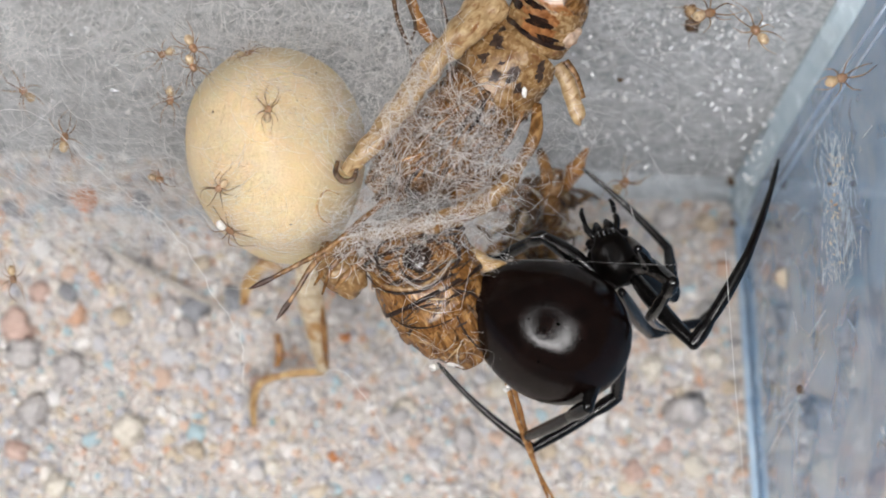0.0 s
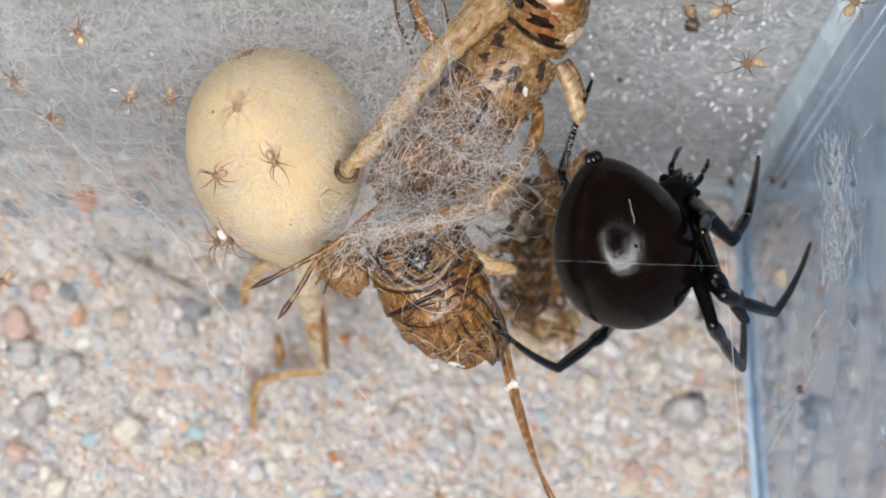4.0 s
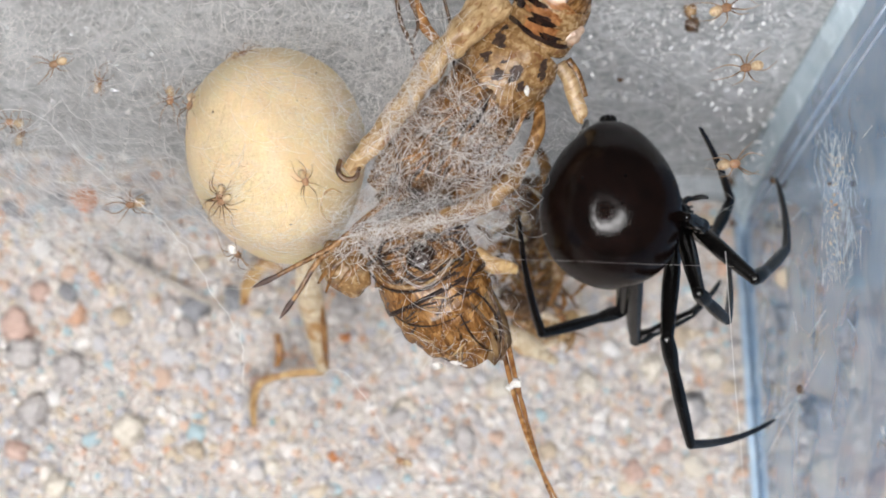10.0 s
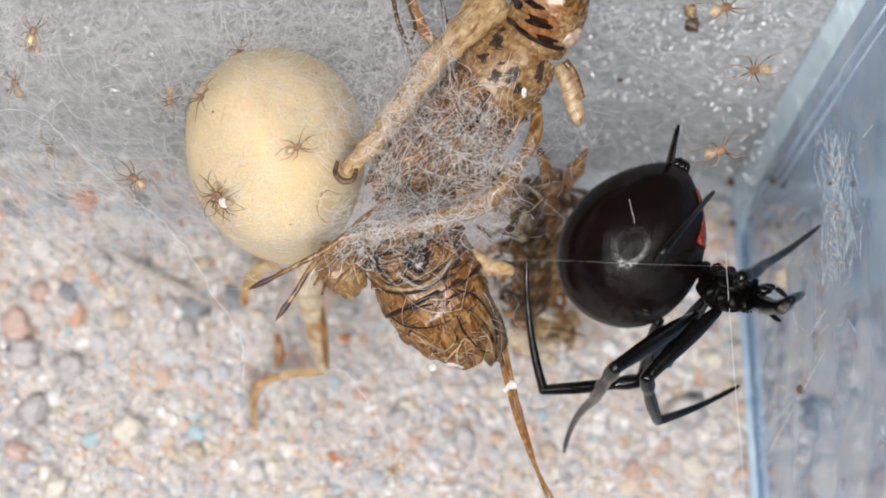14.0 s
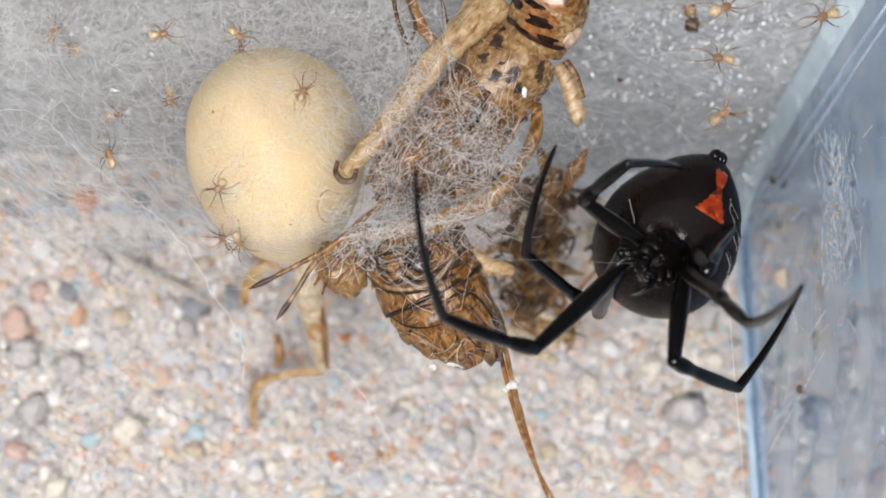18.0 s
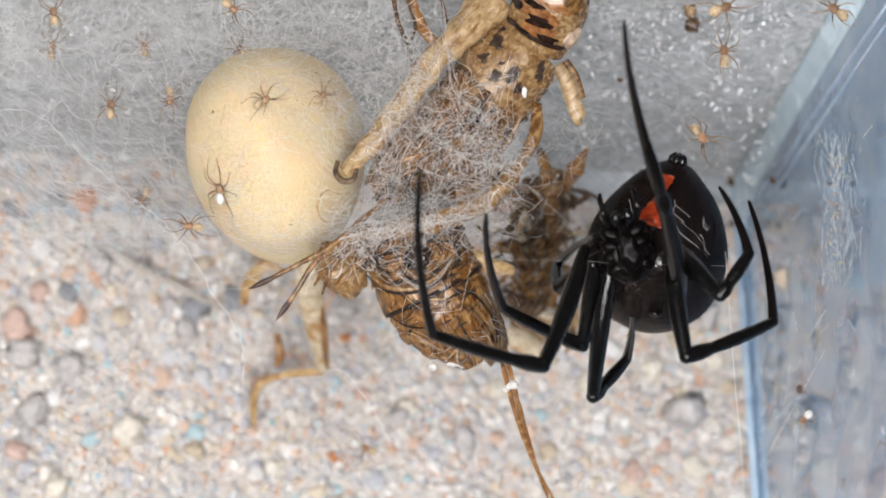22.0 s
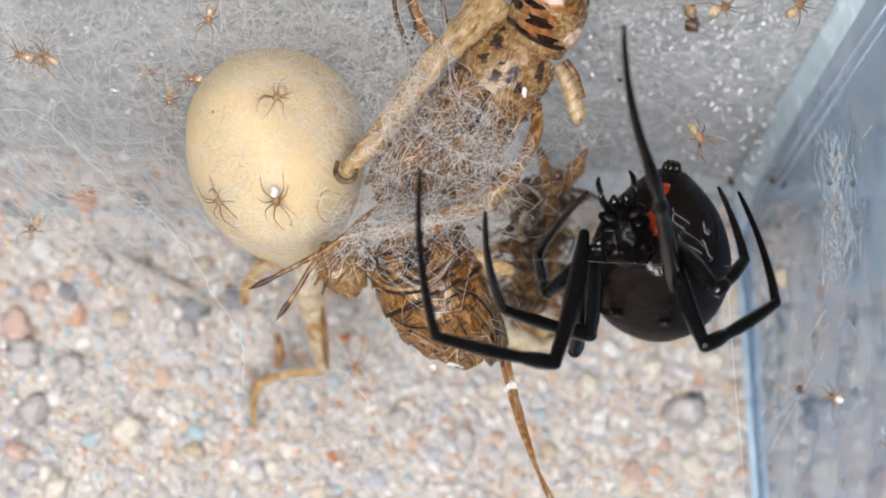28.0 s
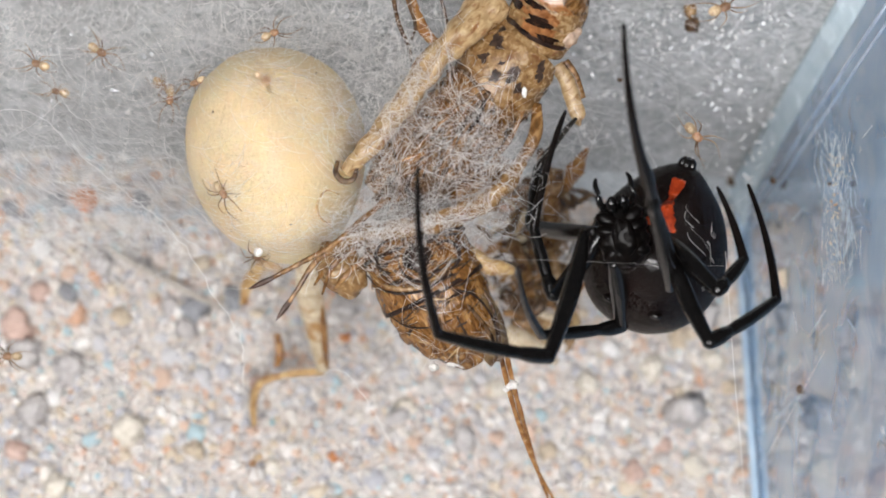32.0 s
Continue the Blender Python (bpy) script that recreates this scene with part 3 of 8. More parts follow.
for _ in range(150):
    u, v = SAC_AT[0] + rs.gauss(1.5, 2.4), SAC_AT[1] + rs.gauss(3.6, 1.9)
    w = on_sac(u, v, 0.12)
    if w is None:
        continue
    d, l = rs.uniform(0, 6.3), rs.uniform(0.8, 2.4)
    e = on_sac(u + l * math.cos(d), v + l * math.sin(d), 0.1)
    if e is not None:
        fuzz.append(bend([(u, v, w), (u + l * math.cos(d) / 2, v + l * math.sin(d) / 2, (w + e) / 2 + 0.35), (u + l * math.cos(d), v + l * math.sin(d), e)], 3))
for _ in range(700):
    u, v = SAC_AT[0] + rs.uniform(-1, 1) * SAC_R[0], SAC_AT[1] + rs.uniform(-1, 1) * SAC_R[1]
    d, l = rs.uniform(0, 6.3), rs.uniform(0.4, 1.5)
    ends = [(u + l * k * math.cos(d + 0.4 * k), v + l * k * math.sin(d + 0.4 * k)) for k in (0, 0.5, 1)]
    lift = [on_sac(x, y, 0.02) for x, y in ends]
    if None not in lift:
        fuzz.append([(x, y, w) for (x, y), w in zip(ends, lift)])
spots = random.Random(19)
for _ in range(12):
    u, v = SAC_AT[0] + spots.uniform(-0.8, 0.8) * SAC_R[0], SAC_AT[1] + spots.uniform(-0.8, 0.8) * SAC_R[1]
    w = on_sac(u, v, 0.02)
    if w is not None:
        r = spots.uniform(0.035, 0.08)
        web_part("fleck", Shape().ball((u, v, w), (r * 1.5, r, r * 0.6), Euler((0, 0, spots.uniform(0, 3))).to_matrix(), 6, 8, 0.5, 2), BROWN, egg_sac, "brown fleck")
veil = []
for cu, cv, su, sv, n in ((2.6, 3.6, 2.2, 2.2, 150), (4.2, 0.5, 1.3, 2.6, 90), (0.5, -6.2, 3.0, 0.9, 220), (-4.2, -3.8, 1.2, 2.2, 170), (-2.5, 6.4, 2.4, 0.8, 110)):
    for _ in range(n):
        u, v = SAC_AT[0] + cu + rs.gauss(0, su), SAC_AT[1] + cv + rs.gauss(0, sv)
        d, l = rs.gauss(-0.7, 0.6), rs.uniform(1.2, 3.4)
        ends = [(u + l * k * math.cos(d + 0.5 * k), v + l * k * math.sin(d + 0.5 * k)) for k in (0, 0.25, 0.5, 0.75, 1)]
        lift = [on_sac(x, y, 0.12) for x, y in ends]
        if None not in lift:
            veil.append([(x, y, w + 0.2 * (k % 2)) for k, ((x, y), w) in enumerate(zip(ends, lift))])
web_part("silk_veil", strands(veil, (0.009, 0.013, 0.007)), SILK, egg_sac, "thin white silk veil")
web_part("silk_fuzz", strands(fuzz, (0.007, 0.011, 0.006)), SAC_SILK, egg_sac, "fine cream silk fuzz")

# ---- crickets ----
cricket = web_thing("dead_cricket", "dried straw-brown cricket husk wrapped in silk, head up", "dead cricket", (3.04, 10.84, 0))
axis = [(9.21, 17.58, 0.5), (6.20, 14.34, 1), (3.82, 11.59, 0.6), (0.64, 8.24, 0), (-2.17, 5.25, -0.4), (-3.78, 3.25, -0.6)]


def ring_shell(points, radii, steps=6, flat=0.85, ridge=0.0, seed=1, sides=20, wobble=0.0):
    steps = steps + 4
    path = bend(points, steps)
    r = spread(radii, len(path))
    r = [x * (1 + ridge * (i % 2)) for i, x in enumerate(r)]
    return Shape().tube(path, r, sides, flat, wobble=wobble, seed=seed)




def shell_patch(points, radii, flat, t, a, size, stretch=1.0, seed=0, lift=0.04):
    """An uneven patch that lies on a shell made by ring_shell: t along it, a round it."""
    path = bend(points, 12)
    r = spread(radii, len(path))
    q = random.Random(seed)
    lobes = [q.uniform(0.35, 1.35) for _ in range(7)]

    def on(tt, aa):
        x = min(max(tt, 0.0), 1.0) * (len(path) - 1)
        k = min(int(x), len(path) - 2)
        p, d = path[k].lerp(path[k + 1], x - k), (path[k + 1] - path[k]).normalized()
        side = d.cross(Vector((0, 0, 1))).normalized()
        rr = r[k] + (r[k + 1] - r[k]) * (x - k) + lift
        return p + side * (math.cos(aa) * rr) + side.cross(d) * (math.sin(aa) * rr * flat)

    long = sum((path[k + 1] - path[k]).length for k in range(len(path) - 1))
    s = Shape()
    s.v.append(on(t, a))
    n = 42
    for f in (0.5, 1.0):
        for k in range(n):
            g = 2 * math.pi * k / n
            w = k / 6.0
            x = (w - int(w)) ** 2 * (3 - 2 * (w - int(w)))
            l = lobes[int(w) % 7] + (lobes[(int(w) + 1) % 7] - lobes[int(w) % 7]) * x
            l *= 1 + 0.32 * noise.noise(Vector((math.cos(g) * 2.6 + seed * 3.7, math.sin(g) * 2.6, seed))) + 0.2 * noise.noise(Vector((math.cos(g) * 7 + seed, math.sin(g) * 7, seed)))
            s.v.append(on(t + size * l * f * stretch * math.cos(g) / long, a + size * l * f * math.sin(g) / r[len(r) // 2]))
    for k in range(n):
        m = (k + 1) % n
        s.f += [(0, 1 + k, 1 + m), (1 + k, 1 + n + k, 1 + n + m, 1 + m)]
    return s


neck, top_end = Vector((6.60, 15.31, 0.9)), Vector((8.62, 19.09, 3))
HEAD_LINE, HEAD_R = [neck.lerp(top_end, x) for x in (0, 0.33, 0.66, 1.0)], (2.5, 2.62, 2.5, 1.9)
bands = ((-0.16, 0.0, 2.55, 2.66, PALE), (-0.01, 0.09, 2.45, 2.46, DARK), (0.08, 0.30, 2.52, 2.62, PALE), (0.29, 0.62, 2.62, 2.54, PALE), (0.61, 1.0, 2.52, 1.8, STRAW))
for a, e, r0, r1, ma in bands:
    web_part("head_band", Shape().tube([neck.lerp(top_end, a + (e - a) * x / 4) for x in range(5)], [r0, (r0 * 3 + r1) / 4 * 1.012, (r0 + r1) / 2 * 1.018, (r0 + 3 * r1) / 4 * 1.012, r1], 36, 0.88, wobble=0.03, seed=int(a * 100)), ma, cricket)
for j, (t, a, r, st) in enumerate(((0.20, 1.6, 1.5, 0.35), (0.42, 1.75, 1.6, 0.42), (0.66, 1.6, 1.5, 0.40))):
    web_part("head_patch", shell_patch(HEAD_LINE, HEAD_R, 0.88, t, a, r, st, j + 60, 0.10), RUSSET, cricket, "orange brown band")
for j, (t, a, r, st) in enumerate(((0.32, 1.62, 1.5, 0.32), (0.53, 1.9, 1.4, 0.30), (0.10, 2.2, 1.2, 0.22), (0.36, 2.5, 0.6, 0.6), (0.14, 1.2, 0.8, 0.3))):
    web_part("head_bar", shell_patch(HEAD_LINE, HEAD_R, 0.88, t, a, r, st, j + 30, 0.14), GLOSS_DARK, cricket, "glossy black bar")
web_part("jaw", Shape().ball((8.64, 15.12, 2), (1.0, 0.95, 0.9), Euler((0, 0, radians(-20))).to_matrix(), 18, 24, 0.25, 5), surface("glossy_jaw", (0.36, 0.24, 0.17), (0.56, 0.43, 0.33), 2.0, stain=(0.36, 0.18, 0.09), stain_scale=0.9, rough=0.16, rough_span=0.06, bump=0.3, bump_scale=4), cricket, "glossy pinkish jaw")
web_part("jaw", Shape().ball((9.10, 16.58, 1.6), (0.85, 0.9, 0.8), None, 18, 24, 0.4, 6), AMBER, cricket)
web_part("lip", ring_shell([(7.88, 15.73, 2.9), (8.56, 15.43, 2.8), (9.21, 15.55, 2.4), (9.72, 16.01, 1.8)], (0.06, 0.1, 0.1, 0.06), 4), DARK, cricket)
web_part("pronotum", ring_shell([(6.13, 14.37, 0.7), (5.26, 13.46, 0.7), (4.02, 12.07, 0.6), (2.95, 11.13, 0.4)], (2.6, 3.05, 3.25, 2.9), 8, 0.85, 0, 3, 36, 0.04), PALE, cricket, "pale shield with black blotches")
SHIELD, SHIELD_R = [(6.13, 14.37, 0.7), (5.26, 13.46, 0.7), (4.02, 12.07, 0.6), (2.95, 11.13, 0.4)], (2.6, 3.05, 3.25, 2.9)
for j, (t, a, r, st) in enumerate(((0.16, 2.2, 0.40, 1.6), (0.34, 2.3, 0.42, 1.2), (0.30, 0.95, 0.55, 1.0), (0.22, 0.75, 0.45, 0.9), (0.40, 1.15, 0.30, 0.9), (0.56, 1.75, 0.38, 1.2), (0.66, 1.5, 0.36, 1.3), (0.62, 2.05, 0.40, 1.0), (0.60, 1.0, 0.42, 1.1), (0.5, 1.42, 0.22, 1.4))):
    web_part("blotch", shell_patch(SHIELD, SHIELD_R, 0.85, t, a, r, st, j), BLOTCH, cricket, "black blotch")
web_part("shield_rim", ring_shell([(3.19, 11.37, 0.45), (2.95, 11.13, 0.4)], (3.0, 2.96), 2, 0.86), BROWN, cricket)
web_part("abdomen", ring_shell(axis[2:], (2.9, 3.1, 2.9, 2.3), 10, 0.75, 0.05, 2, 36, 0.10), STRAW, cricket, "brown ribbed abdomen")
for j, (pts, r) in enumerate((([(2.98, 11.02, 3), (0.63, 9.43, 3.2), (-1.73, 7.11, 2.6), (-3.32, 4.78, 1.8)], (0.10, 0.14, 0.12, 0.06)),
                              ([(4.76, 10.26, 2.6), (2.98, 8.09, 2.8), (0.63, 5.56, 2.2), (-0.95, 3.61, 1.4)], (0.10, 0.15, 0.12, 0.06)),
                              ([(5.78, 10.13, 1.6), (4.58, 7.54, 1.9), (2.61, 5.19, 1.5)], (0.14, 0.2, 0.1)))):
    web_part("wing_vein", ring_shell(pts, r, 5, 0.5), STRAW, cricket)
web_part("hind_femur", ring_shell([(4.00, 17.48, 1.4), (1.81, 15.61, 2.2), (-0.94, 12.60, 2.8), (-3.68, 8.85, 3.2), (-5.64, 6.50, 3.2), (-6.75, 5.34, 2.8)], (1.15, 1.2, 0.95, 0.85, 0.72, 0.5), 8, 0.8, wobble=0.22), FEMUR, cricket, "long straw-coloured hind leg")
sr = random.Random(21)
for j in range(64):
    t, o = sr.uniform(-0.02, 0.7), sr.uniform(-2.7, 2.7)
    a = Vector(axis[2]).lerp(Vector(axis[5]), t) + Vector((0.707 * o, 0.707 * o, 2.5 - 0.20 * o * o))
    e = a + Vector((-3.6, -4.0, -0.5)) * sr.uniform(0.4, 1.1) + Vector((sr.gauss(0, 0.8), sr.gauss(0, 0.8), 0))
    r = sr.uniform(0.04, 0.12) if j % 6 else 0.15
    web_part("wing_strut", ring_shell([a, a.lerp(e, 0.35) + Vector((sr.gauss(0, 0.15), sr.gauss(0, 0.15), 0.3)), a.lerp(e, 0.7) + Vector((sr.gauss(0, 0.15), sr.gauss(0, 0.15), 0.3)), e], (r * 0.7, r * 1.2, r, r * 0.4), 3, 0.35, wobble=0.3, seed=j, sides=8), (AMBER, STRAW, BROWN, STRAW, BROWN, AMBER, DARK)[j % 7], cricket)
for j in range(9):
    t, o = sr.uniform(0.0, 0.45), sr.uniform(-2.2, 2.2)
    a = Vector(axis[2]).lerp(Vector(axis[5]), t) + Vector((0.707 * o, 0.707 * o, 2.75 - 0.20 * o * o))
    d, side = Vector((-2.4, -2.6, -0.2)) * sr.uniform(0.7, 1.2), Vector((0.5, -0.5, 0)) * sr.uniform(0.5, 0.9)
    web_part("wing_shred", Shape().sheet([[a + d * (i / 7) + side * (k / 3 - 0.5) * (0.4 + math.sin(2.6 * i / 7)) + Vector((0, 0, 0.3 * noise.noise(Vector((i * 0.8, k * 0.9, j * 5.0))))) for k in range(4)] for i in range(8)], 0.03), (WING, STRAW, BROWN)[j % 3], cricket, "crumpled brown shred of wing")
web_part("husk_mass", Shape().ball((-1.95, 3.82, 0.6), (3.2, 1.9, 1.7), Euler((0, 0, radians(28))).to_matrix(), 14, 20, 0.5, 12), BROWN, cricket, "crumpled brown husk under the silk")
web_part("husk_mass", Shape().ball((2.63, 4.22, 0.6), (2.6, 1.5, 1.5), Euler((0, 0, radians(35))).to_matrix(), 14, 20, 0.5, 14), STRAW, cricket, "crumpled straw husk under the silk")
web_part("claw", ring_shell([(-7.28, 6.10, 3.3), (-7.42, 5.31, 3.5), (-6.95, 4.73, 3.5), (-6.25, 4.81, 3.5), (-5.94, 5.59, 3.4)], (0.14, 0.2, 0.22, 0.2, 0.12), 5), BROWN, cricket, "curled brown claw")
web_part("middle_leg", ring_shell([(6.60, 10.17, 1), (6.49, 8.15, 1.6), (5.57, 6.36, 1.8), (3.79, 4.58, 1.9)], (0.36, 0.5, 0.45, 0.3), 5), STRAW, cricket)
web_part("leg_stub", ring_shell([(8.07, 13.09, -0.6), (8.89, 11.70, -0.8), (9.66, 9.50, -1), (9.91, 9.18, -1)], (0.55, 0.62, 0.56, 0.34), 8, 0.7, wobble=0.15), FEMUR, cricket, "broken pale leg stub")
web_part("leg_stub", ring_shell([(8.71, 13.43, -1.2), (9.36, 12.35, -1.3), (9.94, 10.75, -1.5)], (0.3, 0.36, 0.3), 4, 0.7), STRAW, cricket)
for pts, r in (([(-3.54, 17.92, 1), (-3.13, 15.91, 1.2), (-2.46, 14.34, 1), (-2.23, 13.19, 0.6)], 0.16), ([(-2.47, 17.97, 0.6), (-1.95, 15.73, 1), (-2.23, 14.74, 1)], 0.13), ([(-0.16, 17.65, 1.6), (0.43, 15.06, 1.8), (0.63, 11.45, 2.4)], 0.12)):
    web_part("antenna", ring_shell(pts, (r, r, r * 0.7), 5), BROWN, cricket)
web_part("front_leg", ring_shell([(-2.35, 17.79, 0.4), (-1.43, 15.56, 0.8), (-0.48, 14.42, 1), (0.24, 13.55, 1)], (0.36, 0.42, 0.34, 0.26), 4), AMBER, cricket, "amber front leg")
web_part("white_speck", Shape().ball((5.62, 10.85, 3.6), (0.17, 0.32, 0.14), None, 12, 16, 0.7, 5), MOULD, cricket, "white speck")

second = web_thing("cricket_abdomen", "striped tan and black cricket abdomen bound in silk", "dead cricket", (-0.56, -3.16, 0))
spine = [Vector(p) for p in ((-2.64, 1.84, 0.2), (-1.95, 0.04, 0.5), (-1.16, -1.95, 0.6), (0.04, -4.15, 0.4), (1.44, -5.96, 0), (2.65, -7.67, -0.6))]
girth = (3.2, 3.6, 3.75, 3.6, 2.9, 1.5)
line = bend(spine, 8)
width = spread(girth, len(line))
cuts = (0, 7, 13, 19, 25, 31, 40)
for j in range(6):
    a, b = cuts[j], cuts[j + 1]
    seg = line[a:b + 2]
    r = [width[min(a + i, 40)] * (1.0 + 0.07 * (i / max(1, len(seg) - 1)) - 0.02) for i in range(len(seg))]
    seg2 = bend(seg, 3)
    web_part("tergite", Shape().tube(seg2, [x * (1 + 0.006 * math.sin(i * 0.7 + j)) for i, x in enumerate(spread(r, len(seg2)))], 44, 0.7, wobble=0.018, seed=j), MOTTLED, second, "tan plate with black stripes" if j < 4 else "translucent brown plate")
    if j < 5:
        q = random.Random(j + 40)
        for k in range((7, 8, 7, 5, 2)[j]):
            web_part("stripe", shell_patch([seg[0], seg[len(seg) // 2], seg[-1]], (r[0], r[len(r) // 2], r[-1]), 0.7, q.uniform(0.15, 0.8), q.uniform(0.35, 2.8), q.uniform(0.15, 0.42), q.uniform(0.2, 0.5), k + 10 * j), BLOTCH, second, "black stripe")
    if j in (0, 2):
        web_part("tergite_edge", Shape().tube(seg[-2:], [r[-1] * 1.005, r[-1] * 1.01], 24, 0.705, wobble=0.01), DARK, second, "dark rim")
def shell_arc(points, radii, flat, t, a0, a1, r, tilt=0.0):
    """A thin rib that runs round a shell."""
    path = bend(points, 8)
    rad = spread(radii, len(path))
    out = []
    for k in range(11):
        a = a0 + (a1 - a0) * k / 10
        x = min(max(t + tilt * (k / 10 - 0.5), 0.0), 1.0) * (len(path) - 1)
        m = min(int(x), len(path) - 2)
        p, d = path[m].lerp(path[m + 1], x - m), (path[m + 1] - path[m]).normalized()
        side = d.cross(Vector((0, 0, 1))).normalized()
        rr = rad[m] + (rad[m + 1] - rad[m]) * (x - m) + r * 0.4
        out.append(p + side * (math.cos(a) * rr) + side.cross(d) * (math.sin(a) * rr * flat))
    return Shape().tube(out, spread((r * 0.4, r, r, r * 0.4), 11), 7)


ar = random.Random(77)
for j in range(130):
    t = ar.uniform(0.04, 0.62) if j % 4 else ar.uniform(0.5, 0.97)
    a0 = ar.uniform(0.2, 1.9)
    web_part("fold", shell_arc(spine, girth, 0.7, t, a0, a0 + ar.uniform(0.3, 1.2), ar.uniform(0.018, 0.06), ar.uniform(-0.14, 0.14)), (DARK, STRAW, HONEY, AMBER, BROWN, PALE, BLOTCH)[j % 7], second)
for j in range(44):
    t = ar.uniform(0.16, 0.60)
    a0 = ar.uniform(0.5, 2.2)
    web_part("wrinkle", shell_arc(spine, girth, 0.7, t, a0, a0 + ar.uniform(0.12, 0.5), ar.uniform(0.05, 0.13), ar.uniform(-0.03, 0.03)), (DARK, BLOTCH, DARK, BROWN)[j % 4], second, "black wrinkle")
for j in range(16):
    t = ar.uniform(0.1, 0.8)
    a0 = ar.uniform(0.2, 1.9)
    web_part("fold", shell_arc(axis[2:], (2.9, 3.1, 2.9, 2.3), 0.75, t, a0, a0 + ar.uniform(0.4, 1.2), ar.uniform(0.05, 0.12), ar.uniform(-0.1, 0.1)), (DARK, STRAW, BROWN, AMBER)[j % 4], cricket)
web_part("neck_joint", Shape().ball((-1.80, -0.71, 2.9), (1.0, 1.05, 0.75), None, 18, 24, 0.25, 3), surface("glossy_dark", (0.010, 0.008, 0.008), (0.05, 0.03, 0.022), 2.0, rough=0.12, rough_span=0.05, bump=0.5, bump_scale=3), second, "glossy dark neck joint")
for c, r0, a0, a1, r, ma in (((-1.80, -0.70, 3.35), 1.25, 0.2, 5.6, 0.13, STRAW), ((-1.68, -0.82, 3.3), 1.45, 2.2, 6.0, 0.10, DARK), ((0.24, -0.43, 2.9), 1.0, -1.8, 2.4, 0.12, DARK), ((-3.68, -0.55, 3), 1.1, 1.6, 4.8, 0.10, DARK)):
    web_part("joint_rim", Shape().tube([(c[0] + r0 * 0.92 * math.cos(a0 + (a1 - a0) * k / 16), c[1] + r0 * math.sin(a0 + (a1 - a0) * k / 16), c[2]) for k in range(17)], spread((r * 0.4, r, r, r * 0.4), 17), 8, wobble=0.3), ma, second, "curved rim")
for pts, r, ma in (([(-5.27, -1.46, 2.5), (-4.31, -2.43, 3), (-2.97, -2.78, 3.35), (-1.41, -2.50, 3.4), (0.00, -1.61, 3.1), (0.87, -0.20, 2.5)], 0.24, PALE),
                   ([(-5.35, -1.77, 2.4), (-4.39, -2.74, 2.95), (-2.97, -3.09, 3.3), (-1.33, -2.82, 3.35), (0.16, -1.88, 3.05), (1.06, -0.43, 2.4)], 0.13, DARK),
                   ([(0.63, -2.79, 2.9), (2.12, -3.18, 2.7), (3.32, -4.54, 2), (3.81, -6.31, 1.1), (3.42, -7.29, 0.7)], 0.13, DARK),
                   ([(0.63, -2.79, 2.9), (0.86, -4.36, 2.8), (1.65, -5.95, 2.3), (2.69, -7.09, 1.4), (3.42, -7.29, 0.7)], 0.11, DARK),
                   ([(-3.70, -4.69, 2.2), (-2.51, -5.38, 2.7), (-0.94, -5.45, 2.9), (0.63, -4.91, 2.8)], 0.09, DARK)):
    web_part("plate_rim", ring_shell(pts, (r * 0.3, r * 0.65, r * 0.6, r * 0.3), 5, 0.7, wobble=0.35), ma, second, "curved plate rim")
flap = []
for i in range(7):
    t = i / 6
    row = []
    for j in range(5):
        s = j / 4 - 0.5
        row.append(((1.11, -2.53, 2)[0] + 2.9 * t + s * (1.3 + 1.7 * math.sin(math.pi * min(1, t * 0.9 + 0.1))) * 0.9, (1.11, -2.53, 2)[1] - 5.0 * t + s * 1.6, 2.35 - 1.7 * t - 1.6 * s * s))
    flap.append(row)
web_part("wing_pad", Shape().sheet(flap, 0.08), WING, second, "folded translucent brown wing pad")
for pts in ([(0.63, -2.79, 2.9), (2.40, -4.69, 2.2), (3.49, -6.30, 1.3), (3.83, -7.93, 0.5)], [(2.53, -2.53, 1.6), (3.48, -4.12, 1.6), (3.97, -6.32, 1), (4.03, -7.95, 0.2)]):
    web_part("wing_vein", ring_shell(pts, (0.1, 0.13, 0.12, 0.1), 5), BROWN, second)
web_part("curl", ring_shell([(-7.22, 3.77, 2.9), (-8.08, 4.04, 2.9), (-8.71, 3.26, 2.9), (-8.55, 2.20, 2.9), (-7.68, 1.53, 3)], (0.05, 0.07, 0.08, 0.07, 0.05), 6), HONEY, second, "curled tan feeler")
web_part("head_shell", Shape().ball((-7.13, -1.47, 0.6), (1.6, 2.1, 1.4), Euler((0, 0, radians(35))).to_matrix(), 26, 36, 0.16, 8), PALE, second, "crumpled amber head shell")
for pts in ([(-5.69, 0.43, 1.8), (-7.65, -1.14, 2.2), (-8.47, -3.21, 1.6)], [(-5.10, -0.36, 1.8), (-6.86, -1.93, 2.2), (-7.68, -2.93, 1.6)], [(-6.08, 0.04, 2), (-8.28, -1.55, 1.4), (-9.06, -2.54, 1)]):
    web_part("mouthpart", ring_shell(pts, (0.22, 0.2, 0.06), 5, 0.5, wobble=0.2), STRAW, second)
web_part("bound_leg", ring_shell([(5.51, 6.10, 3.4), (3.93, 4.13, 4), (1.01, 2.37, 4.3), (-2.88, 1.40, 4.2), (-5.61, 1.01, 3.8), (-7.79, -0.16, 3.2)], (0.4, 0.72, 0.74, 0.66, 0.55, 0.42), 8, 0.85, wobble=0.25), PALE, second, "pale leg bound over the body")
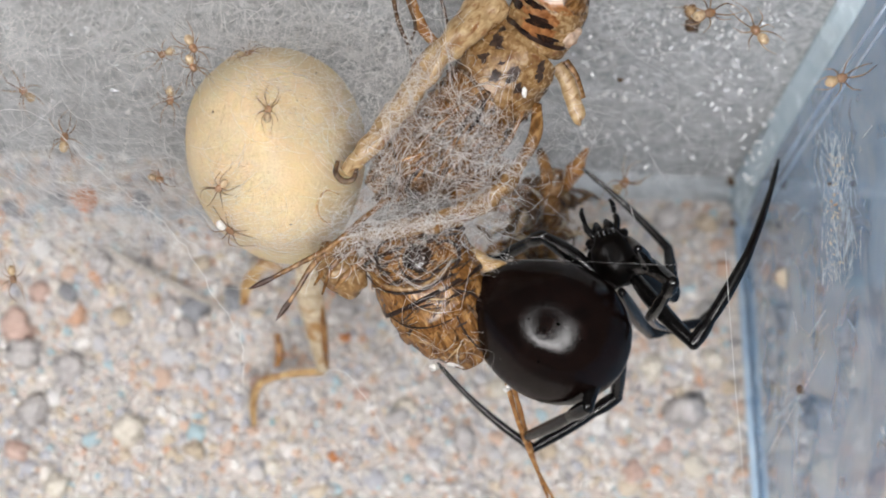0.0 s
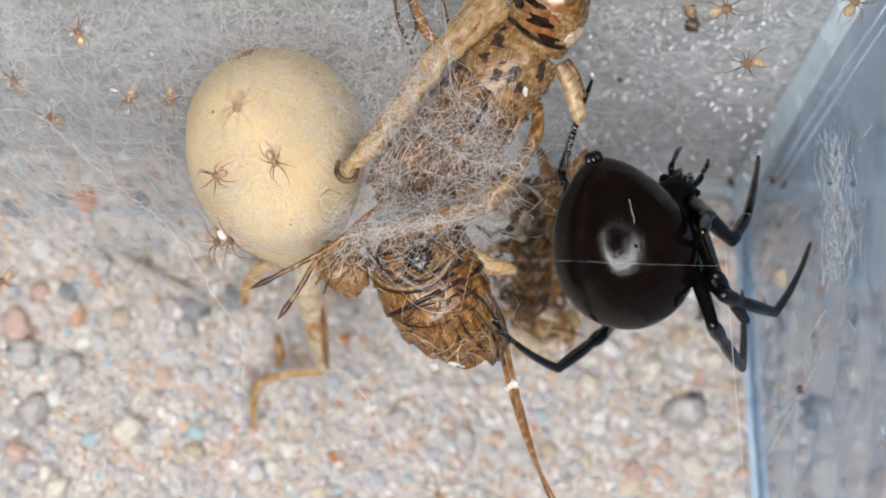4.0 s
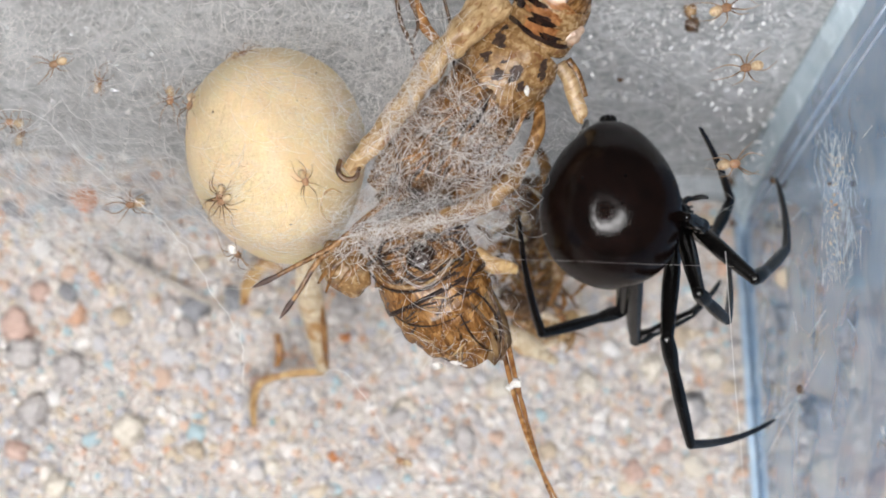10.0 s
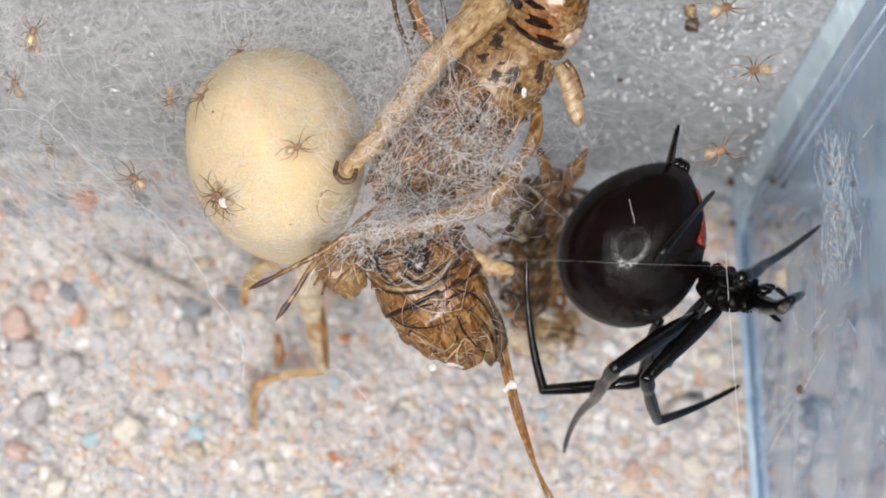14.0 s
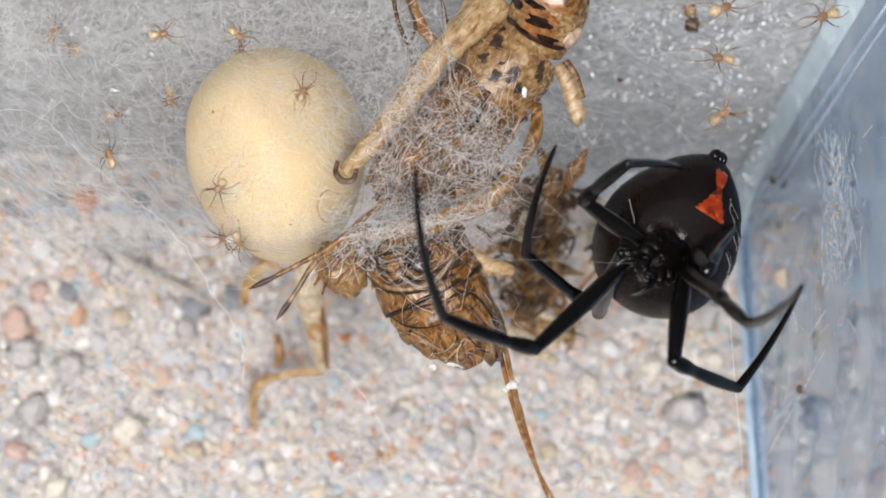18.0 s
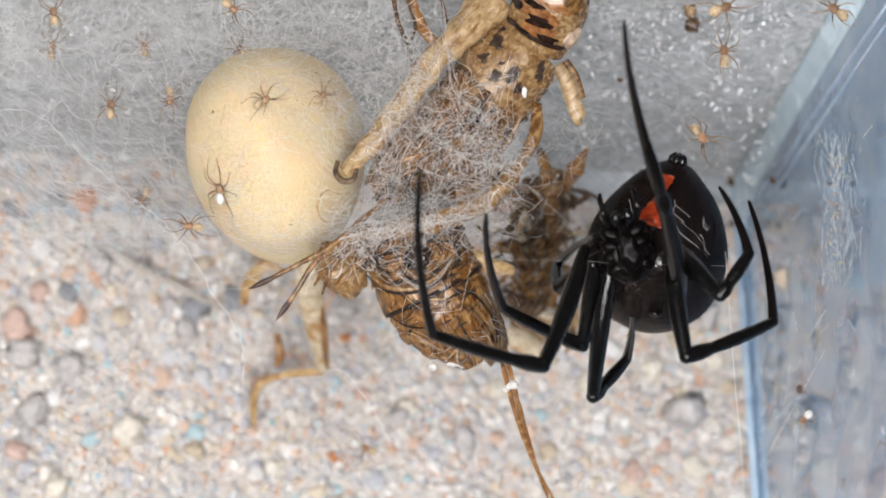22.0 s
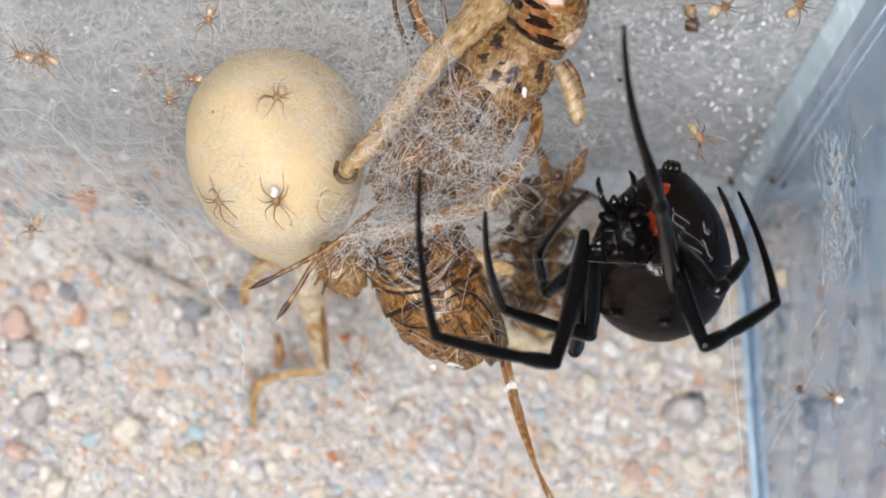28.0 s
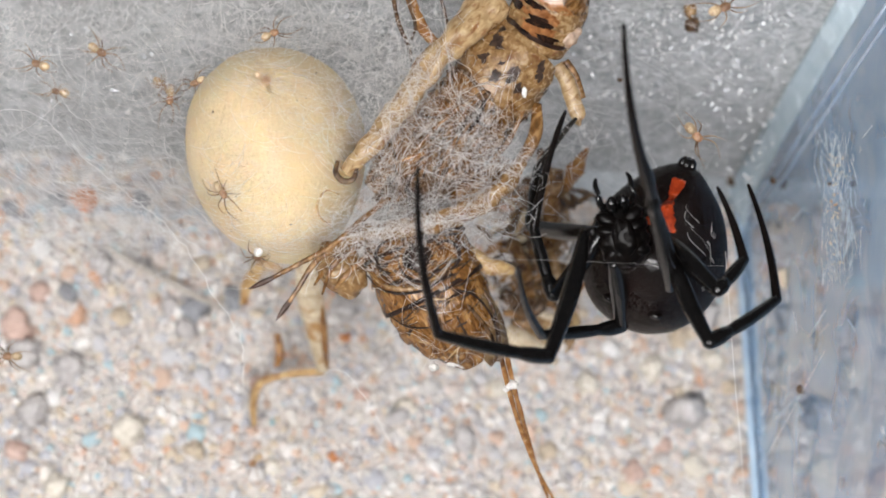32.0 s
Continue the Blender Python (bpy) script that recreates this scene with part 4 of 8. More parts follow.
for tip, pts in (((-13.36, -2.76, 4.4), [(-3.68, 3.56, 3.2), (-5.61, 1.99, 3.8), (-7.73, 0.16, 4.3), (-10.24, -1.20, 4.5), (-12.18, -2.21, 4.5)]), ((-11.56, -4.96, 3.6), [(-4.66, 1.80, 3.2), (-7.19, 0.43, 3.5), (-8.93, -1.05, 3.7), (-10.10, -2.89, 3.7), (-10.78, -3.86, 3.6)])):
    q = web_part("ovipositor", ring_shell(pts, (0.14, 0.23, 0.21, 0.17, 0.15), 5), STRAW, second, "brown needle")
    end = Vector(pts[-1])
    web_part("needle_tip", ring_shell([end - (Vector(tip) - end) * 0.5, end, end + (Vector(tip) - end) * 0.4, Vector(tip)], (0.15, 0.20, 0.23, 0.17, 0.03), 8, 0.8), NEEDLE, q, "dark pointed tip")
for pts in ([(3.43, -4.74, 0.6), (4.08, -7.56, 0), (5.22, -11.79, -3), (6.70, -15.77, -6), (8.52, -19.25, -9)], [(4.17, -5.97, -0.2), (5.03, -9.69, -2), (6.03, -13.19, -5), (7.08, -16.60, -8), (8.15, -19.37, -10)]):
    web_part("trailing_leg", ring_shell(pts, (0.18, 0.19, 0.17, 0.14, 0.11), 8, 0.6, wobble=0.15), AMBER, second, "long thin brown trailing leg")
web_part("side_leg", ring_shell([(1.36, 0.24, 0), (2.63, -0.96, 0.4), (4.03, -1.36, 0.4), (4.96, -1.56, 0)], (0.5, 0.66, 0.55, 0.3), 8, wobble=0.25), HONEY, second)
for c, r in (((0.76, -7.94, 0.4), 0.5), ((1.68, -7.79, 0.2), 0.42), ((1.28, -8.19, 0.2), 0.3), ((-0.64, -8.38, -0.4), 0.36), ((4.89, -9.73, -1.4), 0.42), ((4.52, -9.97, -1.4), 0.26)):
    web_part("mould_tuft", Shape().ball(c, (r, r * 0.75, r * 0.6), None, 8, 12, 0.7, int(r * 100)), MOULD, second, "white mould tuft")

remains = web_thing("insect_remains", "brown and pale broken insect remains on the gravel", "insect remains", (8.07, -3.62, -22))
for nm, pts, r, ma in (("wing_case", [(9.79, 4.81, -20), (10.55, 6.35, -19), (11.47, 8.02, -18)], (0.3, 0.75, 0.12), AMBER),
                       ("leg", [(7.57, 7.79, -16), (8.19, 5.83, -17), (7.97, 4.08, -18)], (0.35, 0.5, 0.3), STRAW),
                       ("leg", [(6.32, 4.52, -18), (7.53, 1.86, -20), (6.89, 0.05, -21)], (0.4, 0.5, 0.3), BROWN),
                       ("shell", [(9.06, 6.35, -19), (8.66, 3.22, -20), (9.45, 0.50, -22)], (0.6, 0.8, 0.6), STRAW),
                       ("shell", [(6.77, -5.52, -24), (8.91, -6.72, -25), (11.08, -5.59, -26)], (0.8, 1.4, 0.7), HONEY),
                       ("shell", [(5.09, -6.83, -22), (6.97, -7.89, -23), (9.38, -9.29, -25)], (0.7, 0.95, 0.3), HUSK),
                       ("shell", [(4.81, -3.58, -20), (6.93, -4.77, -22), (8.30, -4.54, -22)], (0.5, 0.9, 0.5), BROWN),
                       ("leg", [(5.49, 0.50, -20), (6.66, -1.78, -21), (7.16, -4.08, -22)], (0.5, 0.55, 0.3), STRAW),
                       ("leg", [(8.76, 0.05, -22), (9.22, -2.25, -22), (8.81, -4.57, -23)], (0.35, 0.45, 0.2), PALE),
                       ("leg", [(9.96, -1.34, -23), (8.12, -2.72, -23), (6.74, -2.95, -23)], (0.3, 0.4, 0.2), STRAW)):
    web_part(nm, ring_shell(pts, r, 5, 0.7, wobble=0.12, seed=len(pts)), ma, remains)

fr = random.Random(31)
for j in range(250):
    x, y = (fr.gauss(6.4, 1.5), fr.uniform(-7.0, 5.0)) if j < 170 else (fr.gauss(7.6, 1.4), fr.uniform(-2.0, 4.5))
    w = -21.0 + 0.25 * y - fr.uniform(0, 4.0)
    a, l = fr.uniform(0, 6.3), fr.uniform(0.5, 1.8)
    d = Vector((math.cos(a), math.sin(a), fr.uniform(-0.4, 0.4))) * l
    p = Vector((x * 1.12, y * 1.12, w))
    r = fr.uniform(0.06, 0.36)
    web_part("fragment", ring_shell([p - d, p + Vector((0.2, 0.1, 0.2)), p + d], (r * 0.5, r, r * 0.3), 4, fr.uniform(0.3, 0.8), wobble=0.2, seed=j), (STRAW, HUSK, AMBER, BROWN, PALE, BROWN, STRAW, BROWN)[j % 8], remains)

husk = web_thing("fallen_leg", "bent amber cricket leg fallen on the gravel", "cricket leg", (-11.79, -9.23, -24))
web_part("femur", ring_shell([(-10.87, -0.62, -17), (-10.70, -3.58, -20), (-10.30, -6.91, -24), (-10.01, -10.10, -27)], (0.75, 1.15, 0.9, 0.5), 5, 0.8), HUSK, husk, "pale hollow thigh")
web_part("rib", ring_shell([(-10.07, -2.65, -18.6), (-9.76, -6.40, -22.6), (-9.69, -9.83, -26.4)], (0.2, 0.34, 0.2), 5), AMBER, husk)
web_part("shin", ring_shell([(-10.01, -10.24, -27), (-12.53, -10.49, -28), (-14.95, -11.00, -28.6), (-15.85, -11.89, -29)], (0.36, 0.34, 0.34, 0.34), 5, wobble=0.08), HONEY, husk, "amber shin")
web_part("foot", ring_shell([(-15.85, -11.79, -29), (-16.09, -13.36, -29.6), (-16.03, -15.07, -30)], (0.36, 0.34, 0.2), 5, wobble=0.08), HONEY, husk)
flake = web_thing("amber_flake", "amber shell flake lying on the gravel", "insect flake", (-15.79, -2.35, -30))
web_part("flake", ring_shell([(-17.09, -4.78, -31), (-16.51, -2.83, -30), (-14.99, -1.38, -29), (-13.32, -1.86, -29)], (0.3, 0.55, 0.6, 0.2), 5, 0.3, wobble=0.15), HONEY, flake)
web_part("flake", ring_shell([(-14.19, -7.19, -31), (-13.95, -9.12, -31), (-14.33, -10.12, -31.5)], (0.3, 0.4, 0.2), 4, 0.6), AMBER, flake)
stem = ring_shell([(-29.31, 0.29, -33.5), (-25.84, -1.81, -33.2), (-22.16, -3.61, -33), (-19.15, -5.23, -33.2)], (0.2, 0.3, 0.28, 0.16), 5)
web_solid("dry_stem", stem, surface("grey_stem", (0.42, 0.38, 0.33), (0.56, 0.51, 0.45), 3.0, rough=0.8, bump=0.5, bump_scale=8), "thin grey dry stem on the gravel", "stem", (-24.13, -2.64, -33.2))

# threads bound round the crickets
backbones = [(bend([Vector(p) for p in axis[1:]], 5), 3.0, 0.4), (bend(spine, 5), 3.5, 0.0), (bend([(5.51, 6.10, 3.4), (3.93, 4.13, 4), (1.01, 2.37, 4.3), (-2.88, 1.40, 4.2), (-5.61, 1.01, 3.8), (-7.79, -0.16, 3.2)], 4), 0.8, 0.0), (bend([(1.81, 15.61, 2.2), (-0.94, 12.60, 2.8), (-3.68, 8.85, 3.2), (-6.75, 5.34, 2.8)], 4), 1.1, 0.0)]


def cover(u, v):
    """Height of the husks' upper side at a place of the web."""
    best = -3.0
    for path, r, _ in backbones:
        for p in path:
            d = math.hypot(u - p.x, v - p.y)
            if d < r:
                best = max(best, p.z + math.sqrt(r * r - d * d) * 0.85)
    return best


def drape(a, e, sag, lift=0.12):
    """A thread from a to e that lies over the husks."""
    out = []
    n = Vector((a.y - e.y, e.x - a.x, 0))
    for k in range(9):
        t = k / 8
        p = a.lerp(e, t) + n * sag * 4 * t * (1 - t)
        p.z = max(p.z, cover(p.x, p.y) + lift)
        out.append(p)
    for _ in range(2):
        out = [out[0]] + [Vector((p.x, p.y, max(p.z, (o.z + q.z) / 2))) for o, p, q in zip(out, out[1:], out[2:])] + [out[-1]]
    return out


def pick(path, r):
    p = rs.choice(path)
    a = rs.uniform(0, 2 * math.pi)
    q = Vector((p.x + r * math.cos(a) * rs.uniform(0.7, 1.05), p.y + r * math.sin(a) * rs.uniform(0.7, 1.05), 0))
    q.z = max(cover(q.x, q.y), p.z - 0.6)
    return q


bound = []
knots = [pick(backbones[0][0][4:], 2.4) for _ in range(16)] + [pick(backbones[1][0][:14], 2.8) for _ in range(7)] + [pick(backbones[2][0], 1.2) for _ in range(10)]
for _ in range(210):
    a = rs.choice(knots)
    e = rs.choice(knots) if rs.random() < 0.35 else pick(backbones[0][0][4:], 3.0) if rs.random() < 0.65 else pick(backbones[2][0], 1.6)
    if not 0.8 < (a - e).length < 7.5:
        continue
    sag = rs.gauss(0, 0.10)
    for _ in range(rs.choice((1, 1, 2, 3))):
        j = Vector((rs.gauss(0, 0.12), rs.gauss(0, 0.12), 0.05))
        bound.append(drape(a + j * 0.5, e + j * 2, sag + rs.gauss(0, 0.03), 0.1 + 0.3 * rs.random()))


def fans(c, span, reach, n, wave, flat, drift=None, strands_each=4):
    """Loose threads in small parallel bundles that fan apart."""
    out = []
    for p in loose(c, span, reach, n, wave, flat, drift):
        for _ in range(rs.randint(2, strands_each)):
            o = Vector((rs.gauss(0, 0.16), rs.gauss(0, 0.16), rs.uniform(0, 0.1)))
            f = rs.uniform(-3.5, 4.5)
            out.append([q + o * (0.4 + f * i / len(p)) for i, q in enumerate(p)])
    return out


frizz = fans((-2.70, 7.86, 3.4), (1.6, 2.6, 0.4), 3.6, 60, 0.5, 0.2) + fans((3.37, 4.74, 3.2), (1.9, 1.4, 0.4), 3.2, 55, 0.6, 0.2) + fans((-2.48, 1.74, 4.7), (3.2, 0.6, 0.2), 3.4, 110, 0.35, 0.1, (radians(12), 0.35))
frizz += fans((-2.70, -0.55, 3.3), (2.4, 1.1, 0.2), 3.4, 30, 0.6, 0.1, None, 5) + fans((-5.65, -0.35, 2.9), (1.5, 1.2, 0.4), 2.2, 32, 0.8, 0.2) + fans((-0.94, -3.90, 2.4), (2.0, 2.0, 0.2), 3.2, 16, 0.7, 0.1, None, 4) + fans((-1.73, 12.60, 2.8), (1.6, 2.2, 0.6), 3.6, 70, 0.6, 0.3, (radians(100), 0.5)) + fans((2.56, 3.73, 4.4), (1.6, 1.0, 0.3), 2.6, 45, 0.7, 0.2) + fans((-3.67, 10.19, 3.6), (1.2, 2.4, 0.4), 3.0, 40, 0.6, 0.2, (radians(50), 0.6))
frizz += fans((-3.08, 9.59, 3.8), (1.8, 2.6, 0.3), 3.4, 40, 0.4, 0.1, (radians(52), 0.35), 5) + fans((-3.10, 13.76, 3), (0.7, 2.4, 0.5), 4.0, 36, 0.6, 0.2, (radians(95), 0.3), 5)
for p in frizz[::2]:
    if cover(p[len(p) // 2].x, p[len(p) // 2].y) > -2 or rs.random() < 0.12:
        bound.append([Vector((q.x, q.y, max(q.z - 0.8, cover(q.x, q.y) + 0.08))) for q in p])
web_solid("silk_wrap", strands(bound, (0.0055, 0.008, 0.0045, 0.007, 0.0045, 0.011)), SILK, "tangled white silk wound round the crickets", "silk", (-0.16, 5.51, 3.5), kind="stuff")
ropes = [bend([(-3.29, 14.94, 3), (-2.41, 11.33, 4), (-1.79, 8.77, 4.4), (0.23, 6.95, 4.4), (2.95, 5.79, 4.2), (5.90, 6.09, 3.6)], 5), bend([(-0.08, 17.40, 2), (0.43, 13.72, 3.4), (0.70, 10.94, 4), (2.57, 9.40, 3.8)], 5),
         bend([(3.73, 4.31, 4.4), (4.51, 2.68, 4.2), (3.89, 1.67, 4), (2.80, 1.91, 4.2)], 5), bend([(-7.13, 0.62, 4.6), (-3.24, 1.66, 5.2), (0.62, 1.89, 5.2), (3.33, 2.67, 4.8)], 5),
         bend([(0.63, -0.74, 3.4), (-0.55, -2.30, 3.6), (-2.11, -2.50, 3.6), (-3.28, -1.52, 3.4)], 5)]
ropes += [drape(rs.choice(knots), rs.choice(knots), rs.gauss(0, 0.12), 0.4) for _ in range(3)]
cords = []
taut = []
for _ in range(95):
    a, e = rs.choice(knots), pick(backbones[0][0][4:], 3.2) if rs.random() < 0.7 else pick(backbones[2][0], 1.6)
    if 1.8 < (a - e).length < 8.5:
        taut.append(drape(a, e, rs.gauss(0, 0.09), 0.25 + 0.5 * rs.random()))
curls = []
for c, span, n in (((-3.6, 9.6, 3.4), (1.7, 2.8, 0.3), 90), ((2.9, 5.6, 4.2), (1.7, 1.2, 0.3), 70), ((-1.5, 1.9, 4.8), (3.4, 0.5, 0.2), 80), ((-2.6, 13.4, 2.8), (1.0, 2.2, 0.4), 60), ((1.2, 9.2, 3.6), (1.8, 1.6, 0.3), 50), ((-5.2, 0.2, 3.2), (1.6, 0.9, 0.3), 50)):
    for _ in range(n):
        p = Vector([c[i] + rs.gauss(0, span[i]) for i in range(3)])
        a, bow, run = rs.uniform(0, 2 * math.pi), rs.gauss(0, 0.55), []
        for _ in range(rs.randint(5, 9)):
            run.append(Vector((p.x, p.y, max(p.z, cover(p.x, p.y) + 0.15))))
            a += bow + rs.gauss(0, 0.25)
            p = p + Vector((math.cos(a), math.sin(a), rs.gauss(0, 0.2))) * 0.42
        curls.append(bend(run, 2))
web_solid("silk_curls", strands(curls, (0.011, 0.015, 0.009, 0.019), 4), SILK, "curly white silk fluff on the crickets", "silk", (-0.5, 5.5, 4), kind="stuff")
web_solid("silk_threads", strands(taut, (0.012, 0.008, 0.016, 0.010), 4), SILK, "bright taut silk threads crossing over the crickets", "silk", (-0.16, 6.5, 4), kind="stuff")
for p in ropes:
    for _ in range(6):
        j = Vector((rs.gauss(0, 0.14), rs.gauss(0, 0.14), rs.uniform(0, 0.15)))
        cords.append([q + j * (0.4 + 0.9 * math.sin(i * 0.7 + j.x * 30)) for i, q in enumerate(p)])
web_solid("silk_rope", strands(cords, (0.010, 0.007, 0.012, 0.006), 4), SILK, "thicker white silk cords over the crickets", "silk", (-0.16, 7.44, 4), kind="stuff")

# the hazy sheet web before the back wall
sheet = []
for _ in range(2000):
    u, v = rs.uniform(-34, 21), rs.uniform(2, 20)
    if u < -10:
        v = rs.uniform(-1 - 0.10 * u - 3, 20)
    if u > 7 and rs.random() < 0.65:
        continue
    w = -11 - 0.62 * (19 - v) + rs.uniform(-3, 2.0) if rs.random() < 0.6 else rs.uniform(-12, -4)
    a, l = rs.gauss(-0.18, 0.5), rs.uniform(1.5, 7.0)
    d = Vector((math.cos(a), math.sin(a), rs.uniform(-0.1, 0.1))) * l
    k = Vector((-d.y, d.x, 0)) * rs.uniform(-0.2, 0.2)
    p = Vector((u, v, w))
    sheet.append(bend([p - d / 2, p + k, p + d / 2], 3))
for _ in range(700):
    u, v = rs.uniform(-33, -7), rs.uniform(0.5, 9)
    if v < -3.0 - 0.22 * u - 4.5:
        continue
    w, a, l = rs.uniform(-13, -5), rs.gauss(-0.45, 0.45), rs.uniform(1.5, 6.0)
    d = Vector((math.cos(a), math.sin(a), rs.uniform(-0.1, 0.1))) * l
    k = Vector((-d.y, d.x, 0)) * rs.uniform(-0.25, 0.25)
    p = Vector((u, v, w))
    sheet.append(bend([p - d / 2, p + k, p + d / 2], 3))
# low strands in darker silk: the sheet web's shade put into their colour
low = []
for _ in range(800):
    u, v = rs.uniform(-35, -15), rs.uniform(2.0, 9.5)
    if v < -4.5 - 0.24 * u + rs.uniform(-2, 2):
        continue
    w, a, l = rs.uniform(-14, -6), rs.gauss(-0.5, 0.5), rs.uniform(1.5, 6.0)
    d = Vector((math.cos(a), math.sin(a), rs.uniform(-0.1, 0.1))) * l
    k = Vector((-d.y, d.x, 0)) * rs.uniform(-0.25, 0.25)
    p = Vector((u, v, w))
    low.append(bend([p - d / 2, p + k, p + d / 2], 3))
web_solid("low_web", strands(low, (0.009, 0.012, 0.007)), surface("shaded_silk", (0.34, 0.34, 0.345), (0.50, 0.50, 0.50), 3.0, rough=0.5, bump=0, through_light=0.25), "grey web low before the back wall, darkened to stand for shade", "spider web", (-25, 5, -10), kind="stuff")
web_solid("sheet_web", strands(sheet, (0.009, 0.012, 0.007, 0.016)), SILK_DULL, "hazy grey sheet of fine silk over the back wall", "spider web", (-16.59, 12.57, -12), kind="stuff")
haze = loose((-26.37, 15.85, -6), (4.0, 2.2, 1.5), 4.5, 150, 0.5, 0.2) + loose((-21.80, 10.03, -6), (3.0, 3.0, 1.5), 5.0, 120, 0.5, 0.2, (radians(-25), 0.5)) + loose((-7.51, 15.14, -3), (3.2, 2.2, 1.2), 5.0, 190, 0.7, 0.2) + loose((-5.36, 10.84, 0), (1.6, 2.4, 1.0), 3.6, 160, 0.8, 0.2)
haze += loose((-4.6, 9.0, 2.6), (1.5, 3.0, 0.7), 2.4, 240, 0.9, 0.4) + loose((-5.2, 2.0, 3.6), (1.8, 1.0, 0.5), 2.2, 170, 0.9, 0.3) + loose((2.8, 7.2, 4.3), (1.7, 1.3, 0.4), 2.4, 170, 0.9, 0.3)
haze += loose((0.6, -6.4, 1.6), (2.2, 1.2, 0.5), 2.0, 90, 0.9, 0.3) + loose((3.2, -3.0, 1.6), (0.8, 2.4, 0.5), 1.8, 60, 0.9, 0.3)
glossy = loose((-22.0, 13.0, -5), (6.0, 3.4, 1.2), 4.0, 120, 0.8, 0.2) + loose((-9.0, 15.5, -2), (4.5, 1.6, 1.0), 4.0, 80, 0.8, 0.3) + loose((-25.0, 7.0, -6), (4.0, 2.0, 1.0), 4.5, 50, 0.5, 0.2, (radians(-30), 0.3))
web_solid("web_strands", strands(glossy, (0.020, 0.014, 0.026)), SILK, "brighter loose strands in the hazy web", "silk", (-20.0, 13.0, -5), kind="stuff")
haze += loose((-16.5, 16.2, -5), (4.2, 1.7, 1.2), 4.6, 260, 0.6, 0.2) + loose((-11.0, 15.4, -1), (3.6, 1.0, 0.8), 3.4, 150, 0.8, 0.2)
haze += loose((-29.06, 8.83, -7), (3.5, 2.0, 1.5), 3.5, 160, 0.8, 0.2, (radians(-30), 0.4)) + loose((9.50, 8.09, -1), (1.0, 1.6, 0.8), 2.2, 60, 1.0, 0.3)
web_solid("loose_silk", strands(haze, (0.007, 0.011, 0.006)), SILK, "loose white silk hairs round the egg sac", "silk", (-20.01, 13.27, -5), kind="stuff")
tuft = loose((-30.52, 17.00, -7), (2.0, 1.3, 1.0), 2.0, 160, 1.2, 0.3)
web_solid("silk_tuft", strands(tuft, (0.012, 0.02)), SILK, "small fluffy white tuft of silk", "silk", (-30.52, 17.00, -7), kind="stuff")
# drops on the wall, their sparkle partly painted by a pale colour
drops = Shape()
for k in range(3000):
    u, v = rs.uniform(-33, 27) if rs.random() < 0.6 else rs.uniform(9, 27), 18.6 - 13.5 * rs.random() ** 1.5
    w = -13.4 - 0.8 * (19.3 - v) + rs.uniform(-0.4, 1.4)
    if u < -6 and k % 3 == 0:
        w = rs.uniform(-11, -4)
    r = rs.uniform(0.02, 0.06) if k % 5 else rs.uniform(0.06, 0.17)
    drops.ball((u, v, w), (r * rs.uniform(0.7, 2.6), r, r * 0.5), Euler((rs.uniform(-0.6, 0.6), rs.uniform(-0.6, 0.6), rs.uniform(0, 3))).to_matrix(), 4, 6, 0.5, rs.random() * 9)
web_solid("droplets", drops, GLINT, "tiny drops on the hazy wall, coloured pale to stand for glints", "droplets", (0.00, 10.67, -16), kind="stuff", smooth=False)
flecks = Shape()
for k in range(120):
    u, v = (rs.uniform(9, 27), 18.8 - 10.5 * rs.random() ** 1.4) if k % 3 else (rs.uniform(-32, 0), rs.uniform(9, 19))
    r = rs.uniform(0.05, 0.10) if k % 4 else rs.uniform(0.10, 0.18)
    flecks.ball((u, v, -12.0 - 0.8 * (19.3 - v) + rs.uniform(-0.3, 1.0) + (4 if u < 0 else 0)), (r * rs.uniform(0.8, 1.8), r, r * 0.6), Euler((0, 0, rs.uniform(0, 3))).to_matrix(), 5, 7, 0.8, rs.random() * 9)
web_solid("silk_flecks", flecks, SILK, "small bright white silk flecks before the hazy wall", "silk", (0.00, 12.0, -14), kind="stuff")

